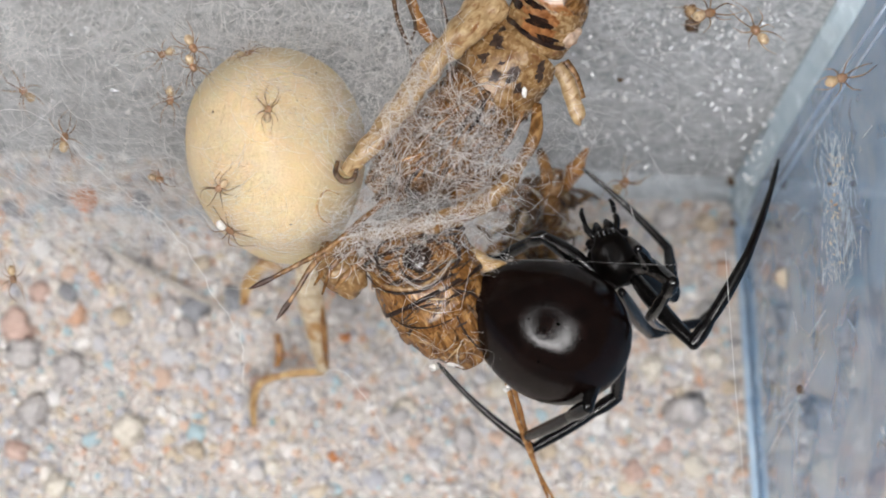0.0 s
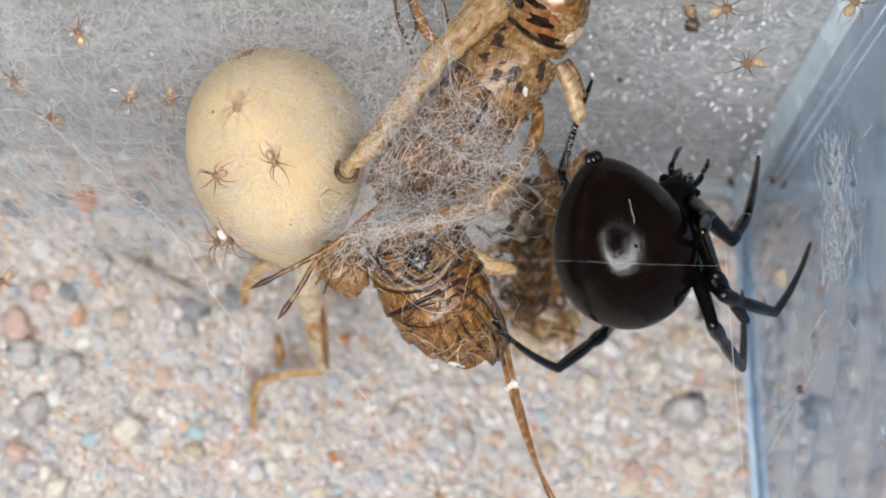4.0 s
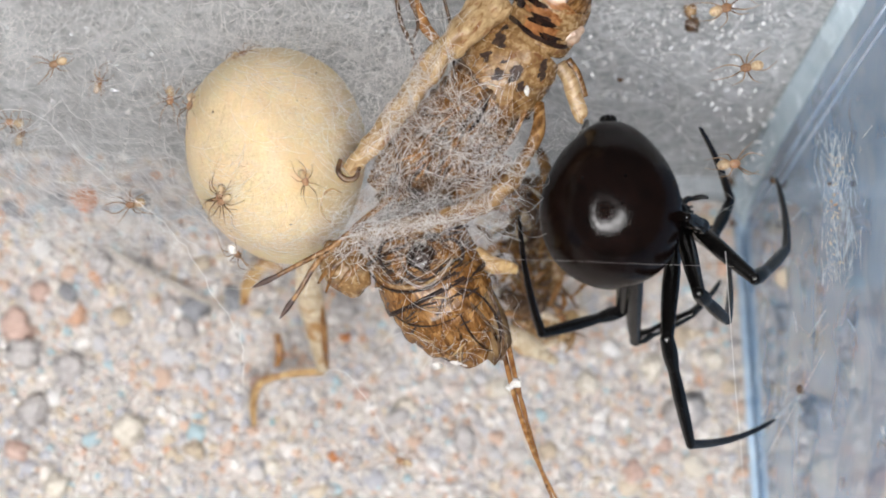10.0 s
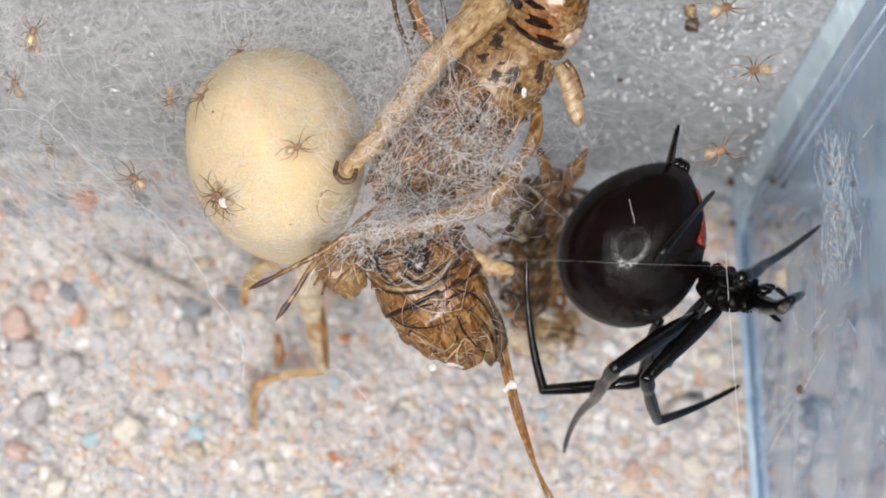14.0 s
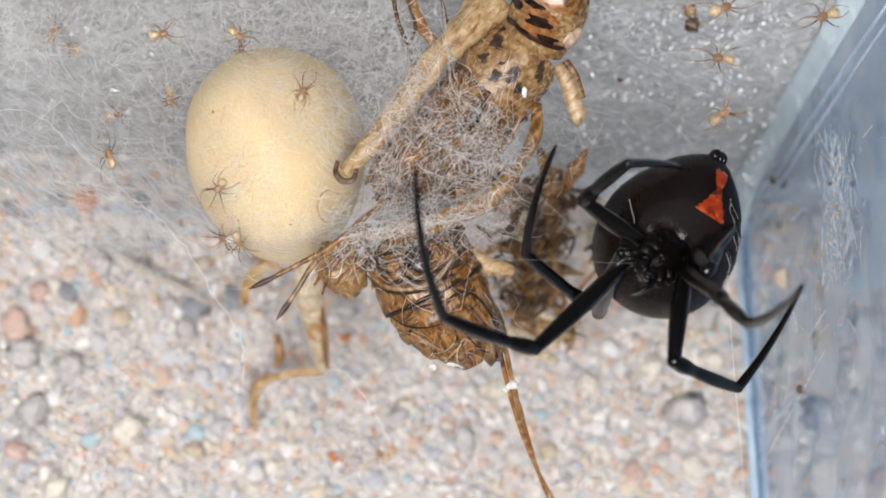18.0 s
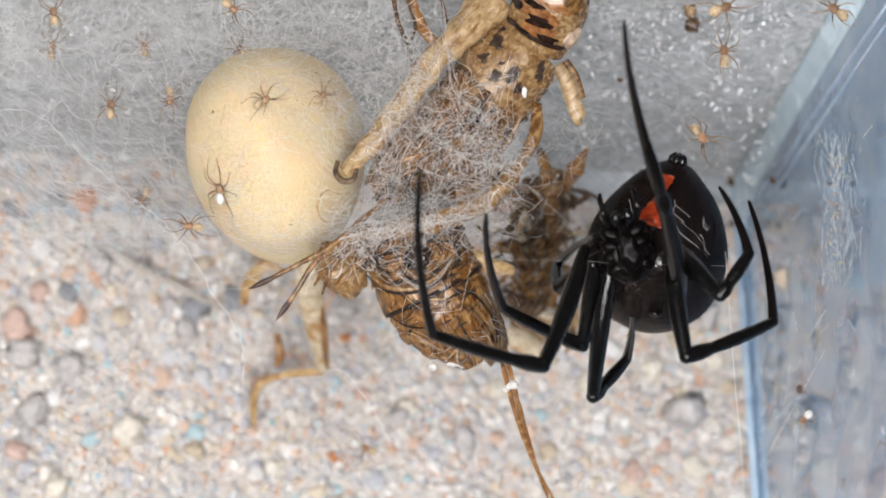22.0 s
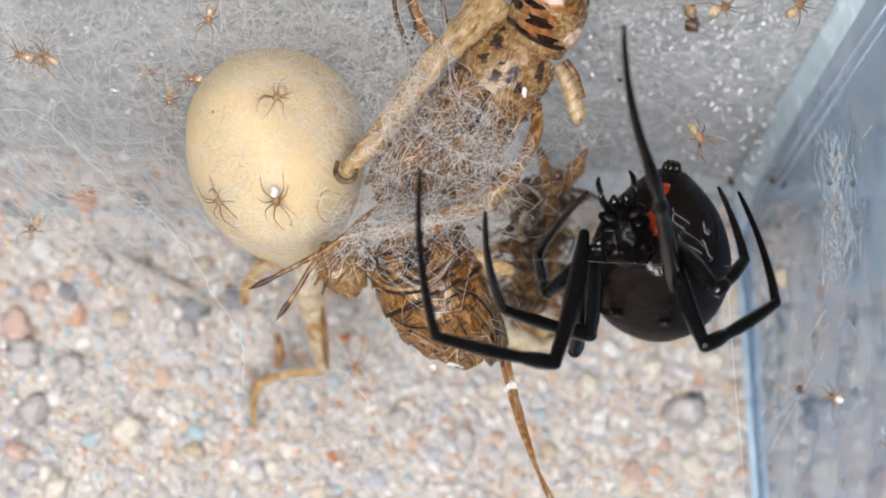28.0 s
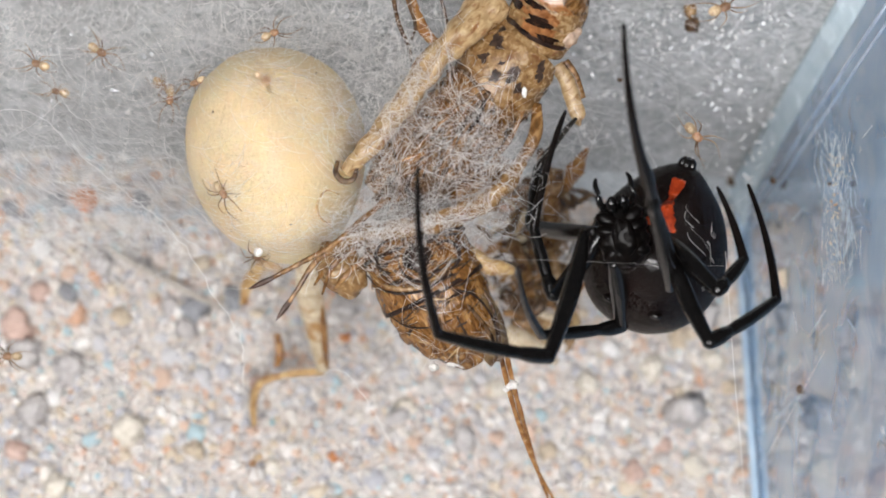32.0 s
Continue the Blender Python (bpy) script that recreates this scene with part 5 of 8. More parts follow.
# single threads
for la, pts, r in (("slack white thread from the sheet web", [(-33.02, 10.10, -4), (-29.54, 9.83, -3), (-26.68, 7.30, -3), (-24.24, 5.14, -3), (-21.72, 3.12, -4)], 0.030),
                   ("slack white thread hanging over the gravel", [(-21.72, 3.12, -4), (-19.96, 1.52, -4), (-17.82, -1.19, -4), (-16.80, -3.24, -4), (-15.25, -5.54, -5), (-14.73, -7.86, -6), (-14.90, -10.42, -7)], 0.030),
                   ("white thread with a knot over the gravel", [(-12.27, -9.98, -12), (-9.50, -9.62, -9), (-7.49, -8.96, -7), (-5.65, -11.33, -8), (-4.01, -14.46, -10)], 0.026),
                   ("thin taut thread across the corner", [(2.17, -0.66, 4.5), (8.27, -0.80, 6.4), (14.02, -1.03, 6.4), (20.44, -1.22, 2)], 0.006),
                   ("taut white anchor thread", [(19.73, -0.16, 2), (20.18, -4.73, 1), (21.27, -10.23, -4), (22.25, -15.13, -8), (23.07, -19.83, -12)], 0.024),
                   ("thin thread low over the gravel", [(-29.18, -7.21, -10), (-23.21, -10.62, -10), (-19.37, -12.76, -10), (-16.81, -14.25, -10)], 0.016),
                   ("thin taut thread on the blue wall", [(24.83, -17.22, -16), (26.78, -12.56, -13), (28.84, -7.64, -10)], 0.010),
                   ("thin taut thread on the blue wall", [(24.91, -9.36, -18), (26.50, -10.89, -14)], 0.008)):
    run = [p + Vector((rs.gauss(0, 1), rs.gauss(0, 1), 0)) * (0.0 if "taut" in la else 0.07) for p in bend(pts, 6)]
    web_solid("thread", strands([bend(run, 2)], (r,), 5), SILK, la, "silk thread", pts[len(pts) // 2], "silk threads")
for c, r in (((-21.50, -11.26, -10), 0.22), ((-18.73, -12.97, -10), 0.16)):
    web_solid("speck", Shape().ball(c, (r, r * 0.8, r * 0.7), None, 7, 10, 0.4, 3), TAN[0], "small tan grain caught in a thread", "speck", c)

# ---- on the blue wall ----
scrapes = []
for k in range(230):
    u0, v0 = 29.25 + rs.gauss(0, 0.42 if k % 3 else 0.8), 2.44 + rs.uniform(-5.6, 5.6)
    l = rs.uniform(0.4, 2.0)
    a = radians(90) + rs.gauss(0, 0.22)
    w = -8.2 + (u0 - 28.8) * 3.2 * 0.35
    scrapes.append(bend([(u0, v0, w), (u0 + math.cos(a) * l * 0.5 + rs.gauss(0, 0.06), v0 + math.sin(a) * l * 0.5, w + 0.2), (u0 + math.cos(a) * l, v0 + math.sin(a) * l, w)], 3))
for _ in range(30):
    u0, v0 = rs.uniform(23.5, 31), rs.uniform(-17, 11)
    a, l = radians(rs.choice((90, 70, 110, 35, 140))) + rs.gauss(0, 0.2), rs.uniform(0.4, 3.0)
    w = -24 + (u0 - 23) * 2.4
    scrapes.append(bend([(u0, v0, w), (u0 + math.cos(a) * l * 0.5, v0 + math.sin(a) * l * 0.5, w + 0.1), (u0 + math.cos(a) * l, v0 + math.sin(a) * l, w)], 2))
web_solid("wall_silk", strands(scrapes, (0.020, 0.012, 0.030, 0.010)), surface("blue_silk", (0.40, 0.50, 0.58), (0.66, 0.71, 0.74), 3.0, rough=0.5, bump=0), "ragged pale blue silk strands stuck on the blue wall", "silk", (30.67, 2.57, -8), kind="stuff")
crumbs = Shape()
for _ in range(90):
    crumbs.ball(((29.32, 2.44, 0)[0] + rs.gauss(0, 0.45), (29.32, 2.44, 0)[1] + rs.uniform(-3.6, 4.6), -7.6), [rs.uniform(0.035, 0.08)] * 3, None, 5, 7, 0.4, 2)
web_solid("crumbs", crumbs, HUSK, "tan crumbs caught in the wall silk", "crumbs", (30.81, 2.56, -7.6), kind="stuff")
web_solid("orange_grain", Shape().ball((29.05, -2.52, -28), (1.1, 0.95, 0.6), None, 10, 14, 0.4, 4), TAN[0], "tan orange grain at the foot of the blue wall", "grain", (29.05, -2.52, -28))
for c, r in (((29.91, 5.03, -14), 0.15), ((27.64, -10.89, -14), 0.3), ((26.47, 5.49, -20), 0.25), ((31.70, 16.04, -10), 0.2), ((25.57, 5.97, -38), 0.38), ((25.7, 2.31, -38), 0.3)):
    web_solid("speck", Shape().ball(c, (r, r * 1.2, r * 0.6), None, 7, 10, 0.5, 6), BROWN, "dark brown speck stuck on the tub wall", "speck", c)

# ---- shrivelled moult ----
moult = web_thing("shed_skin", "shrivelled dark shed skin of a spiderling in the web", "shed skin", (19.04, 17.78, -13))
web_part("skin", Shape().ball((19.04, 18.30, -13), (0.5, 0.55, 0.4), None, 9, 12, 0.5, 2), PALE, moult, "pale husk")
web_part("skin", Shape().ball((19.17, 17.21, -13), (0.6, 0.55, 0.4), None, 9, 12, 0.7, 7), BROWN, moult, "dark crumpled husk")
for c in ((13.73, 13.08, -14), (14.91, 18.63, -14)):
    web_solid("speck", Shape().ball(c, (0.26, 0.16, 0.12), None, 7, 10, 0.6, 3), BROWN, "dark speck in the hazy web", "speck", c)

# ---- spider ----
spider = thing("widow_spider", "glossy black widow spider with a red hourglass, hanging in its web", "spider", facing(0, 0, 0))
BODY_ROWS = (
    (0, (7.3, -5.5, 0), (-0.9, 0.45, 0.05), (0.2, 0.1, -1), (12.4, -0.6, -4.0), (-0.3, 0.9, 0), (0, 0, -1)),
    (1, (9.0, -4.2, 0), (-0.82, 0.55, 0.05), (0.2, 0.1, -1), (14.6, -1.2, -4.0), (0, 1, 0), (0, 0, -1)),
    (2, (11.4, -4.6, 0), (-0.72, 0.7, 0.05), (0.2, 0.1, -1), (16.7, -0.6, -4.0), (0.15, 0.98, 0), (0, 0, -1)),
    (3, (12.4, -2.6, 0), (-0.5, 0.8, 0.3), (0.2, 0.1, -1), (16.5, 2.3, -4.0), (0.1, 1, 0), (0, 0, -1)),
    (3.5, (13.0, -1.2, 0), (-0.4, 0.86, 0.2), (0.2, 0.1, -1), (17.0, 3.4, -4.0), (0.15, 1, 0), (0, 0, -1)),
    (5.5, (11.6, 5.4, 0), (0.02, 0.92, -0.38), (0.15, 0.1, -1), (16.0, 3.3, -5.0), (0.8, -0.3, -0.4), (0, 0, -1)),
    (6, (11.6, 5.4, 0), (0.02, 0.92, -0.38), (0.15, 0.1, -1), (16.0, 3.3, -5.0), (0.8, -0.3, -0.4), (0, 0, -1)),
    (7, (11.8, 3.8, 0), (0.0, 0.92, -0.38), (0.15, 0.1, -1), (16.2, 2.3, -5.0), (0.8, 0, -0.4), (0, 0, -1)),
    (8, (11.9, 3.5, 0), (0.0, 0.92, -0.38), (0.15, 0.1, -1), (16.3, 2.3, -5.0), (0.8, 0, -0.4), (0, 0, -1)),
    (9, (11.9, 3.3, 0), (0.0, 0.92, -0.38), (0.15, 0.1, -1), (16.3, 2.3, -5.0), (0.8, 0.1, -0.4), (0, 0, -1)),
    (10.3, (11.9, 3.3, 0), (0.0, 0.92, -0.38), (0.15, 0.1, -1), (16.3, 2.3, -5.0), (0.8, 0.1, -0.4), (0, 0, -1)),
    (11, (11.6, 2.8, 0), (0.0, 0.92, -0.38), (0.2, 0.1, -1), (18.0, 1.7, -5.0), (0.5, 0.6, -0.2), (0, 0, -1)),
    (12, (11.1, 1.7, 0), (0.2, 0.97, 0.1), (0.5, 0, -0.87), (18.7, 0.2, -4.0), (1, -0.1, 0), (0, 0, -1)),
    (13, (14.2, -0.4, 0), (0.5, 0.85, 0), (0.85, -0.45, -0.05), (20.9, -2.8, -2.0), (0.9, -0.35, 0.1), (0.2, 0.6, -0.7)),
    (14, (13.6, 0.5, 0), (0.5, 0.83, 0), (0.8, -0.45, 0.38), (20.2, -3.0, 0), (0.9, -0.35, 0.1), (0.3, 0.5, 0.7)),
    (14.5, (14.1, 0.5, 0), (0.5, 0.83, 0), (0.78, -0.42, 0.44), (20.2, -3.2, 0), (0.9, -0.4, 0.1), (0.3, 0.5, 0.7)),
    (16.5, (15.8, 2.7, 0), (0.46, 0.85, 0), (0.46, -0.15, 0.87), (18.0, -2.2, 3.8), (0.5, -0.75, 0.4), (0.15, 0.5, 0.85)),
    (17, (15.6, 1.7, 0), (0.5, 0.8, 0.0), (0.42, -0.1, 0.88), (15.7, -1.9, 5.0), (0, -0.8, 0.5), (0, 0.5, 0.85)),
    (18, (16.2, 1.1, 0), (0.5, 0.82, 0.0), (0.33, 0, 0.93), (14.8, -0.7, 6.0), (-0.6, -0.3, 0.5), (0, 0, 1)),
    (19, (15.8, 1.9, 0), (0.45, 0.8, 0.3), (-0.08, 0.1, 1), (12.4, 0.4, 6.0), (-0.3, 0.9, 0.2), (0, 0, 1)),
    (20, (15.2, 1.0, 0), (0.35, 0.85, 0.3), (-0.12, 0.1, 1), (11.8, 0, 6.0), (-0.25, 0.95, 0.1), (0, 0, 1)),
    (21, (14.6, 0.3, 0), (0.25, 0.9, 0.2), (-0.3, 0.1, 1), (12.4, -0.3, 6.0), (-0.2, 0.95, 0.1), (0, 0, 1)),
    (22, (15.2, 0.2, 0), (0.2, 0.95, 0.2), (-0.3, 0.1, 1), (12.5, 0, 6.0), (-0.2, 0.95, 0.1), (0, 0, 1)),
    (24, (15.2, 0.6, 0), (0.35, 0.85, 0.2), (-0.18, 0.1, 1), (12.3, 0.5, 6.0), (-0.2, 0.95, 0.1), (0, 0, 1)),
    (25, (15.2, 0.8, 0), (0.35, 0.85, 0.2), (-0.18, 0.1, 1), (12.3, 0.7, 6.0), (-0.2, 0.95, 0.1), (0, 0, 1)),
    (28, (15.4, -0.4, 0), (0.1, 0.95, 0.2), (-0.3, 0.1, 1), (12.4, 1.1, 6.0), (-0.2, 0.95, 0.1), (0, 0, 1)),
    (29, (15.6, 0, 0), (0.35, 0.87, 0.2), (-0.18, 0.1, 1), (12.3, 1.1, 6.0), (-0.2, 0.95, 0.1), (0, 0, 1)),
    (30, (15.4, -0.4, 0), (0.1, 0.97, 0.2), (-0.3, 0.1, 1), (12.4, 1.1, 6.0), (-0.2, 0.95, 0.1), (0, 0, 1)),
    (31, (15.4, -0.4, 0), (0, 1, 0.2), (-0.3, 0.1, 1), (12.4, 1.1, 6.0), (-0.2, 0.95, 0.1), (0, 0, 1)),
    (32, (15.2, 0.1, 0), (0.3, 0.9, 0.2), (-0.15, 0.1, 1), (12.2, 1.0, 6.0), (-0.2, 0.95, 0.1), (0, 0, 1)),
)


def belly(s, a):
    """Scale of the abdomen's rings: full in front, drawn to a blunt tip behind."""
    return (1.0 - 0.13 * s - 0.18 * max(0.0, s) ** 2) * (1 + 0.012 * math.sin(5 * a))


ABD = (5.0, 5.0, 6.25)
abdomen = part("abdomen", Shape().ball((0, 0, 0), ABD, None, 40, 56, 0.012, 1, belly), CUTICLE, spider, "glossy black globe-shaped abdomen")
nub = Shape()
for k in range(6):
    a = k * math.pi / 3
    nub.tube([(0.46 * math.cos(a), 0.46 * math.sin(a), 5.9), (0.40 * math.cos(a), 0.40 * math.sin(a), 6.5), (0.26 * math.cos(a), 0.26 * math.sin(a), 6.75)], [0.32, 0.26, 0.12], 10)
part("spinnerets", nub, LEG_BLACK, abdomen)


def on_belly(s, a, lift):
    c = math.sqrt(max(0.0, 1 - s * s)) * belly(s, a)
    n = Vector((c * math.cos(a) / ABD[0], c * math.sin(a) / ABD[1], s / ABD[2])).normalized()
    return Vector((c * math.cos(a) * ABD[0], c * math.sin(a) * ABD[1], s * ABD[2])) + n * lift


down, hair = Shape(), random.Random(8)
for _ in range(900):
    s, a, l = hair.uniform(-0.9, 0.95), hair.uniform(0, 2 * math.pi), hair.uniform(0.10, 0.24)
    root, tip = on_belly(s, a, -0.01), on_belly(min(0.99, s + 0.03), a, l)
    down.tube([root, root.lerp(tip, 0.6), tip], [0.009, 0.007, 0.003], 3, closed=False)
part("bristles", down, LEG_BLACK, abdomen, "fine short black hairs")

patch = []
for i in range(37):
    t = i / 36
    s = 0.33 + 0.53 * t
    half = 0.055 + (0.24 * (0.62 - t) / 0.62 if t < 0.62 else 0.19 * ((t - 0.62) / 0.38) ** 0.8)
    if i in (0, 36):
        half *= 0.75
    half *= 1 + 0.2 * noise.noise(Vector((i * 0.25, 4.2, 0)))
    patch.append([on_belly(s + 0.012 * noise.noise(Vector((j * 0.9, i * 0.3, 2))), half * (j / 4 - 1) + 0.04 * noise.noise(Vector((i * 0.6, j * 0.2, 9))), 0.05) for j in range(9)])
part("hourglass", Shape().sheet(patch, -0.03), HOURGLASS, abdomen, "orange-red hourglass mark")
for s0, a0, r in ((0.28, 3.32, 0.10), (0.28, 2.96, 0.10), (-0.02, 3.44, 0.12), (-0.02, 2.84, 0.12), (-0.34, 3.38, 0.09)):
    part("dimple", Shape().ball(on_belly(s0, a0, -r * 0.36), (r * 0.5, r, r * 1.2), None, 8, 12, 0.2, 3), PIT, abdomen, "small dull dimple")
for sgn in (-1, 1):
    part("book_lung", Shape().ball(on_belly(-0.62, sgn * 0.42, -0.05), (0.5, 0.5, 0.28), None, 8, 12, 0.1, 3), LEG_BROWN, abdomen)

# white strands for silk scraps that also draw the belly's glare as shapes
bits = []
br = random.Random(5)
for s0, a0, l in ((0.62, 0.35, 0.9), (0.45, 0.55, 1.2), (0.30, 0.75, 1.3), (0.10, 0.6, 1.0), (-0.05, 0.9, 0.8), (0.5, 0.9, 0.7)):
    for _ in range(3):
        o = br.gauss(0, 0.03)
        bits.append([on_belly(s0 + o - 0.10 * l * k / 6 * 1.6, a0 + o + 0.07 * math.sin(k * 0.7 + a0 * 9 + o * 20) + 0.04 * k * l, 0.05 + 0.04 * (k % 2)) for k in range(7)])
part("silk_and_glare", strands(bits, (0.018, 0.009, 0.013)), SILK, abdomen, "white strands on the belly, for torn silk and painted glare")

thorax = part("cephalothorax", Shape().ball((0, 0, 0), (1.65, 1.2, 2.3), None, 28, 36, 0.12, 4, lambda s, a: 1 - 0.22 * s), WRINKLED, spider, "black shiny head and chest")
part("sternum", Shape().ball((0, 0.9, -0.2), (0.85, 0.5, 1.35), None, 20, 28, 0.25, 2), WRINKLED, thorax)
for sgn in (-1, 1):
    part("jaw", Shape().tube([(sgn * 0.42, 0.5, 1.7), (sgn * 0.45, 1.0, 2.3), (sgn * 0.36, 1.25, 2.75)], [0.42, 0.4, 0.16], 10), LEG_BLACK, thorax)
    part("palp", Shape().tube(bend([(sgn * 0.75, 0.3, 1.6), (sgn * 1.15, 0.7, 2.5), (sgn * 1.15, 0.8, 3.1), (sgn * 1.2, 0.5, 3.7), (sgn * 1.05, 0.25, 4.1)], 3), spread((0.24, 0.26, 0.2, 0.2, 0.1), 13), 8), LEG_BLACK, thorax)
for j in range(8):
    a = (-0.55 + (j % 4) * 0.37)
    part("eye", Shape().ball((a, -0.55 - 0.18 * (j // 4), 2.0 - 0.22 * (j // 4)), (0.11, 0.11, 0.11), None, 6, 8), BEAD, thorax)
for sgn in (-1, 1):
    for j in range(4):
        part("coxa", Shape().ball((sgn * (1.0 - 0.1 * abs(j - 1.5)), 0.45, 1.2 - 0.76 * j), (0.85, 0.58, 0.55), Euler((0, sgn * radians(-32 + 20 * j), 0)).to_matrix(), 12, 16, 0.15, j), WRINKLED, thorax)


def leg_piece(name, length, radii, bow, span, material, parent, hairs=0, seed=0):
    """One rigid piece of a leg from its joint along z, bowed towards x; span is its stretch of the length."""
    n = 13
    t = [span[0] + (span[1] - span[0]) * i / (n - 1) for i in range(n)]
    path = [Vector((bow * length * 4 * x * (1 - x), 0, length * x)) for x in t]
    r = spread(radii, n)
    s = Shape().tube(path, r, 14, lift=(0, 1, 0), closed=False)
    s.ball(path[0], (r[0],) * 3, None, 10, 14)
    s.ball(path[-1], (r[-1], r[-1], r[-1] * 1.1), None, 10, 14)
    q = random.Random(seed)
    for _ in range(hairs):
        k, a = q.randrange(1, n - 1), q.uniform(0, 6.3)
        o, l = Vector((math.cos(a), math.sin(a), 0)), q.uniform(0.14, 0.26)
        s.tube([path[k] + o * r[k] * 0.9, path[k] + o * (r[k] + l * 0.8) + Vector((0, 0, l))], [0.017, 0.005], 3, closed=False)
    return part(name, s, material, parent)


def joint_at(rows, t):
    """The joints of a leg, or the rows of the body, glided to a time."""
    for a, b in zip(rows, rows[1:]):
        if a[0] <= t <= b[0]:
            f = (t - a[0]) / (b[0] - a[0])
            return [Vector(p).lerp(Vector(q), f) for p, q in zip(a[1:], b[1:])]
    return [Vector(p) for p in rows[-1][1:]]


def key_times(rows):
    """The rows' times and even steps of half a second or less between."""
    out = [rows[0][0]]
    for a, b in zip(rows, rows[1:]):
        n = max(2, math.ceil((b[0] - a[0]) / 0.5))
        out += [a[0] + (b[0] - a[0]) * k / n for k in range(1, n)] + [b[0]]
    return out


def body_pose(t):
    c, back, under, *_ = joint_at(BODY_ROWS, t)
    return facing(*c, x_axis=under, z_axis=back)


def head_pose(t):
    *_, c, front, under = joint_at(BODY_ROWS, t)
    z = front.normalized()
    return facing(*c, x_axis=under.cross(z), z_axis=z)


def stride(lengths, rows):
    """Keys a leg of three pieces by its joints, in the spider's space; the knee bends in the leg's plane."""
    a, b, c = lengths
    seed = int(a * 100)
    pieces = [leg_piece("femur", a, (0.38, 0.54, 0.63, 0.64, 0.59, 0.52, 0.46), 0.025, (0, 1), LEG_BLACK, spider, 10, seed)]
    pieces.append(leg_piece("tibia", b, (0.40, 0.45, 0.47, 0.45, 0.41, 0.36), 0.02, (0.27, 1), LEG_BLACK, spider, 14, seed + 1))
    leg_piece("patella", b, (0.50, 0.55, 0.56, 0.50, 0.41), 0.02, (0, 0.28), LEG_BLACK, pieces[1], 3, seed + 2)
    pieces.append(leg_piece("metatarsus", c, (0.36, 0.32, 0.29, 0.26, 0.22), 0.04, (0, 0.66), LEG_BROWN, spider, 14, seed + 3))
    leg_piece("tarsus", c, (0.21, 0.205, 0.20, 0.18, 0.12), 0.04, (0.65, 1), LEG_BROWN, pieces[2], 12, seed + 4)
    times = key_times(BODY_ROWS)
    home = {t: body_pose(t).inverted() for t in times}
    for i, piece in enumerate(pieces):
        rows_out, last, turn = [], None, None
        for t in times:
            j = joint_at(rows, t)
            p = j[0]
            for k in range(i):
                p = p + (j[k + 1] - j[k]).normalized() * lengths[k]
            m = home[t]
            d = [(m.to_3x3() @ way(j[k + 1] - j[k])).normalized() for k in range(3)]
            out = -d[1] if i == 0 else d[i - 1]
            out = out - d[i] * out.dot(d[i])
            if out.length < 0.02:
                out = d[i].orthogonal()
            out.normalize()
            aim = Matrix((out, d[i].cross(out), d[i])).transposed().to_quaternion()
            if turn is None:
                turn = aim
            else:
                turn = last.rotation_difference(d[i]) @ turn
                aim.make_compatible(turn)
                twist = turn.rotation_difference(aim).angle
                turn = turn.slerp(aim, min(1.0, radians(28) / max(twist, 0.01)))
            last = turn @ Vector((0, 0, 1))
            rows_out.append((t, Matrix.LocRotScale(m @ at(*p), turn, None)))
        walk(piece, rows_out)


# ---- spiderlings ----
def spiderling(scale, seed, pale):
    q = random.Random(seed)
    ob = thing("spiderling", "tiny tan spiderling with dark-banded legs, crawling in the web" if not pale else "tiny spiderling with a white spotted abdomen, crawling in the web", "spiderling", facing(0, 0, 0), "spiderlings in the web")
    k = scale
    part("abdomen", Shape().ball((-0.46 * k, 0, 0.1), (0.46 * k, 0.36 * k, 0.35 * k), None, 10, 14, 0.04, seed), MOULD if pale else TINY_PALE, ob)
    part("cephalothorax", Shape().ball((0.28 * k, 0, 0.05), (0.42 * k, 0.32 * k, 0.24 * k), None, 9, 12, 0.05, seed), TINY_TAN, ob)
    for side in (-1, 1):
        for j, (a, l) in enumerate(((26, 2.3), (60, 1.7), (112, 1.3), (150, 2.0))):
            a = radians(a + q.uniform(-14, 14)) * side
            l = l * k * q.uniform(0.85, 1.1)
            d = Vector((math.cos(a), math.sin(a), 0))
            hook = a + side * (q.uniform(-1.3, -0.3) if j < 2 else q.uniform(0.3, 1.2))
            d2 = Vector((math.cos(hook), math.sin(hook), 0))
            o = Vector((0.28 * k, 0, 0.05)) + d * 0.25 * k
            pts = [o, o + d * l * 0.36 + Vector((0, 0, 0.34 * k)), o + d * l * 0.50 + d2 * l * 0.14 + Vector((0, 0, 0.24 * k)), o + d * l * 0.55 + d2 * l * 0.48 + Vector((0, 0, -0.22 * k))]
            part("leg", Shape().tube(bend(pts, 3), spread((0.052 * k, 0.045 * k, 0.030 * k, 0.014 * k), 10), 6), TINY_LEG, ob)
    return ob


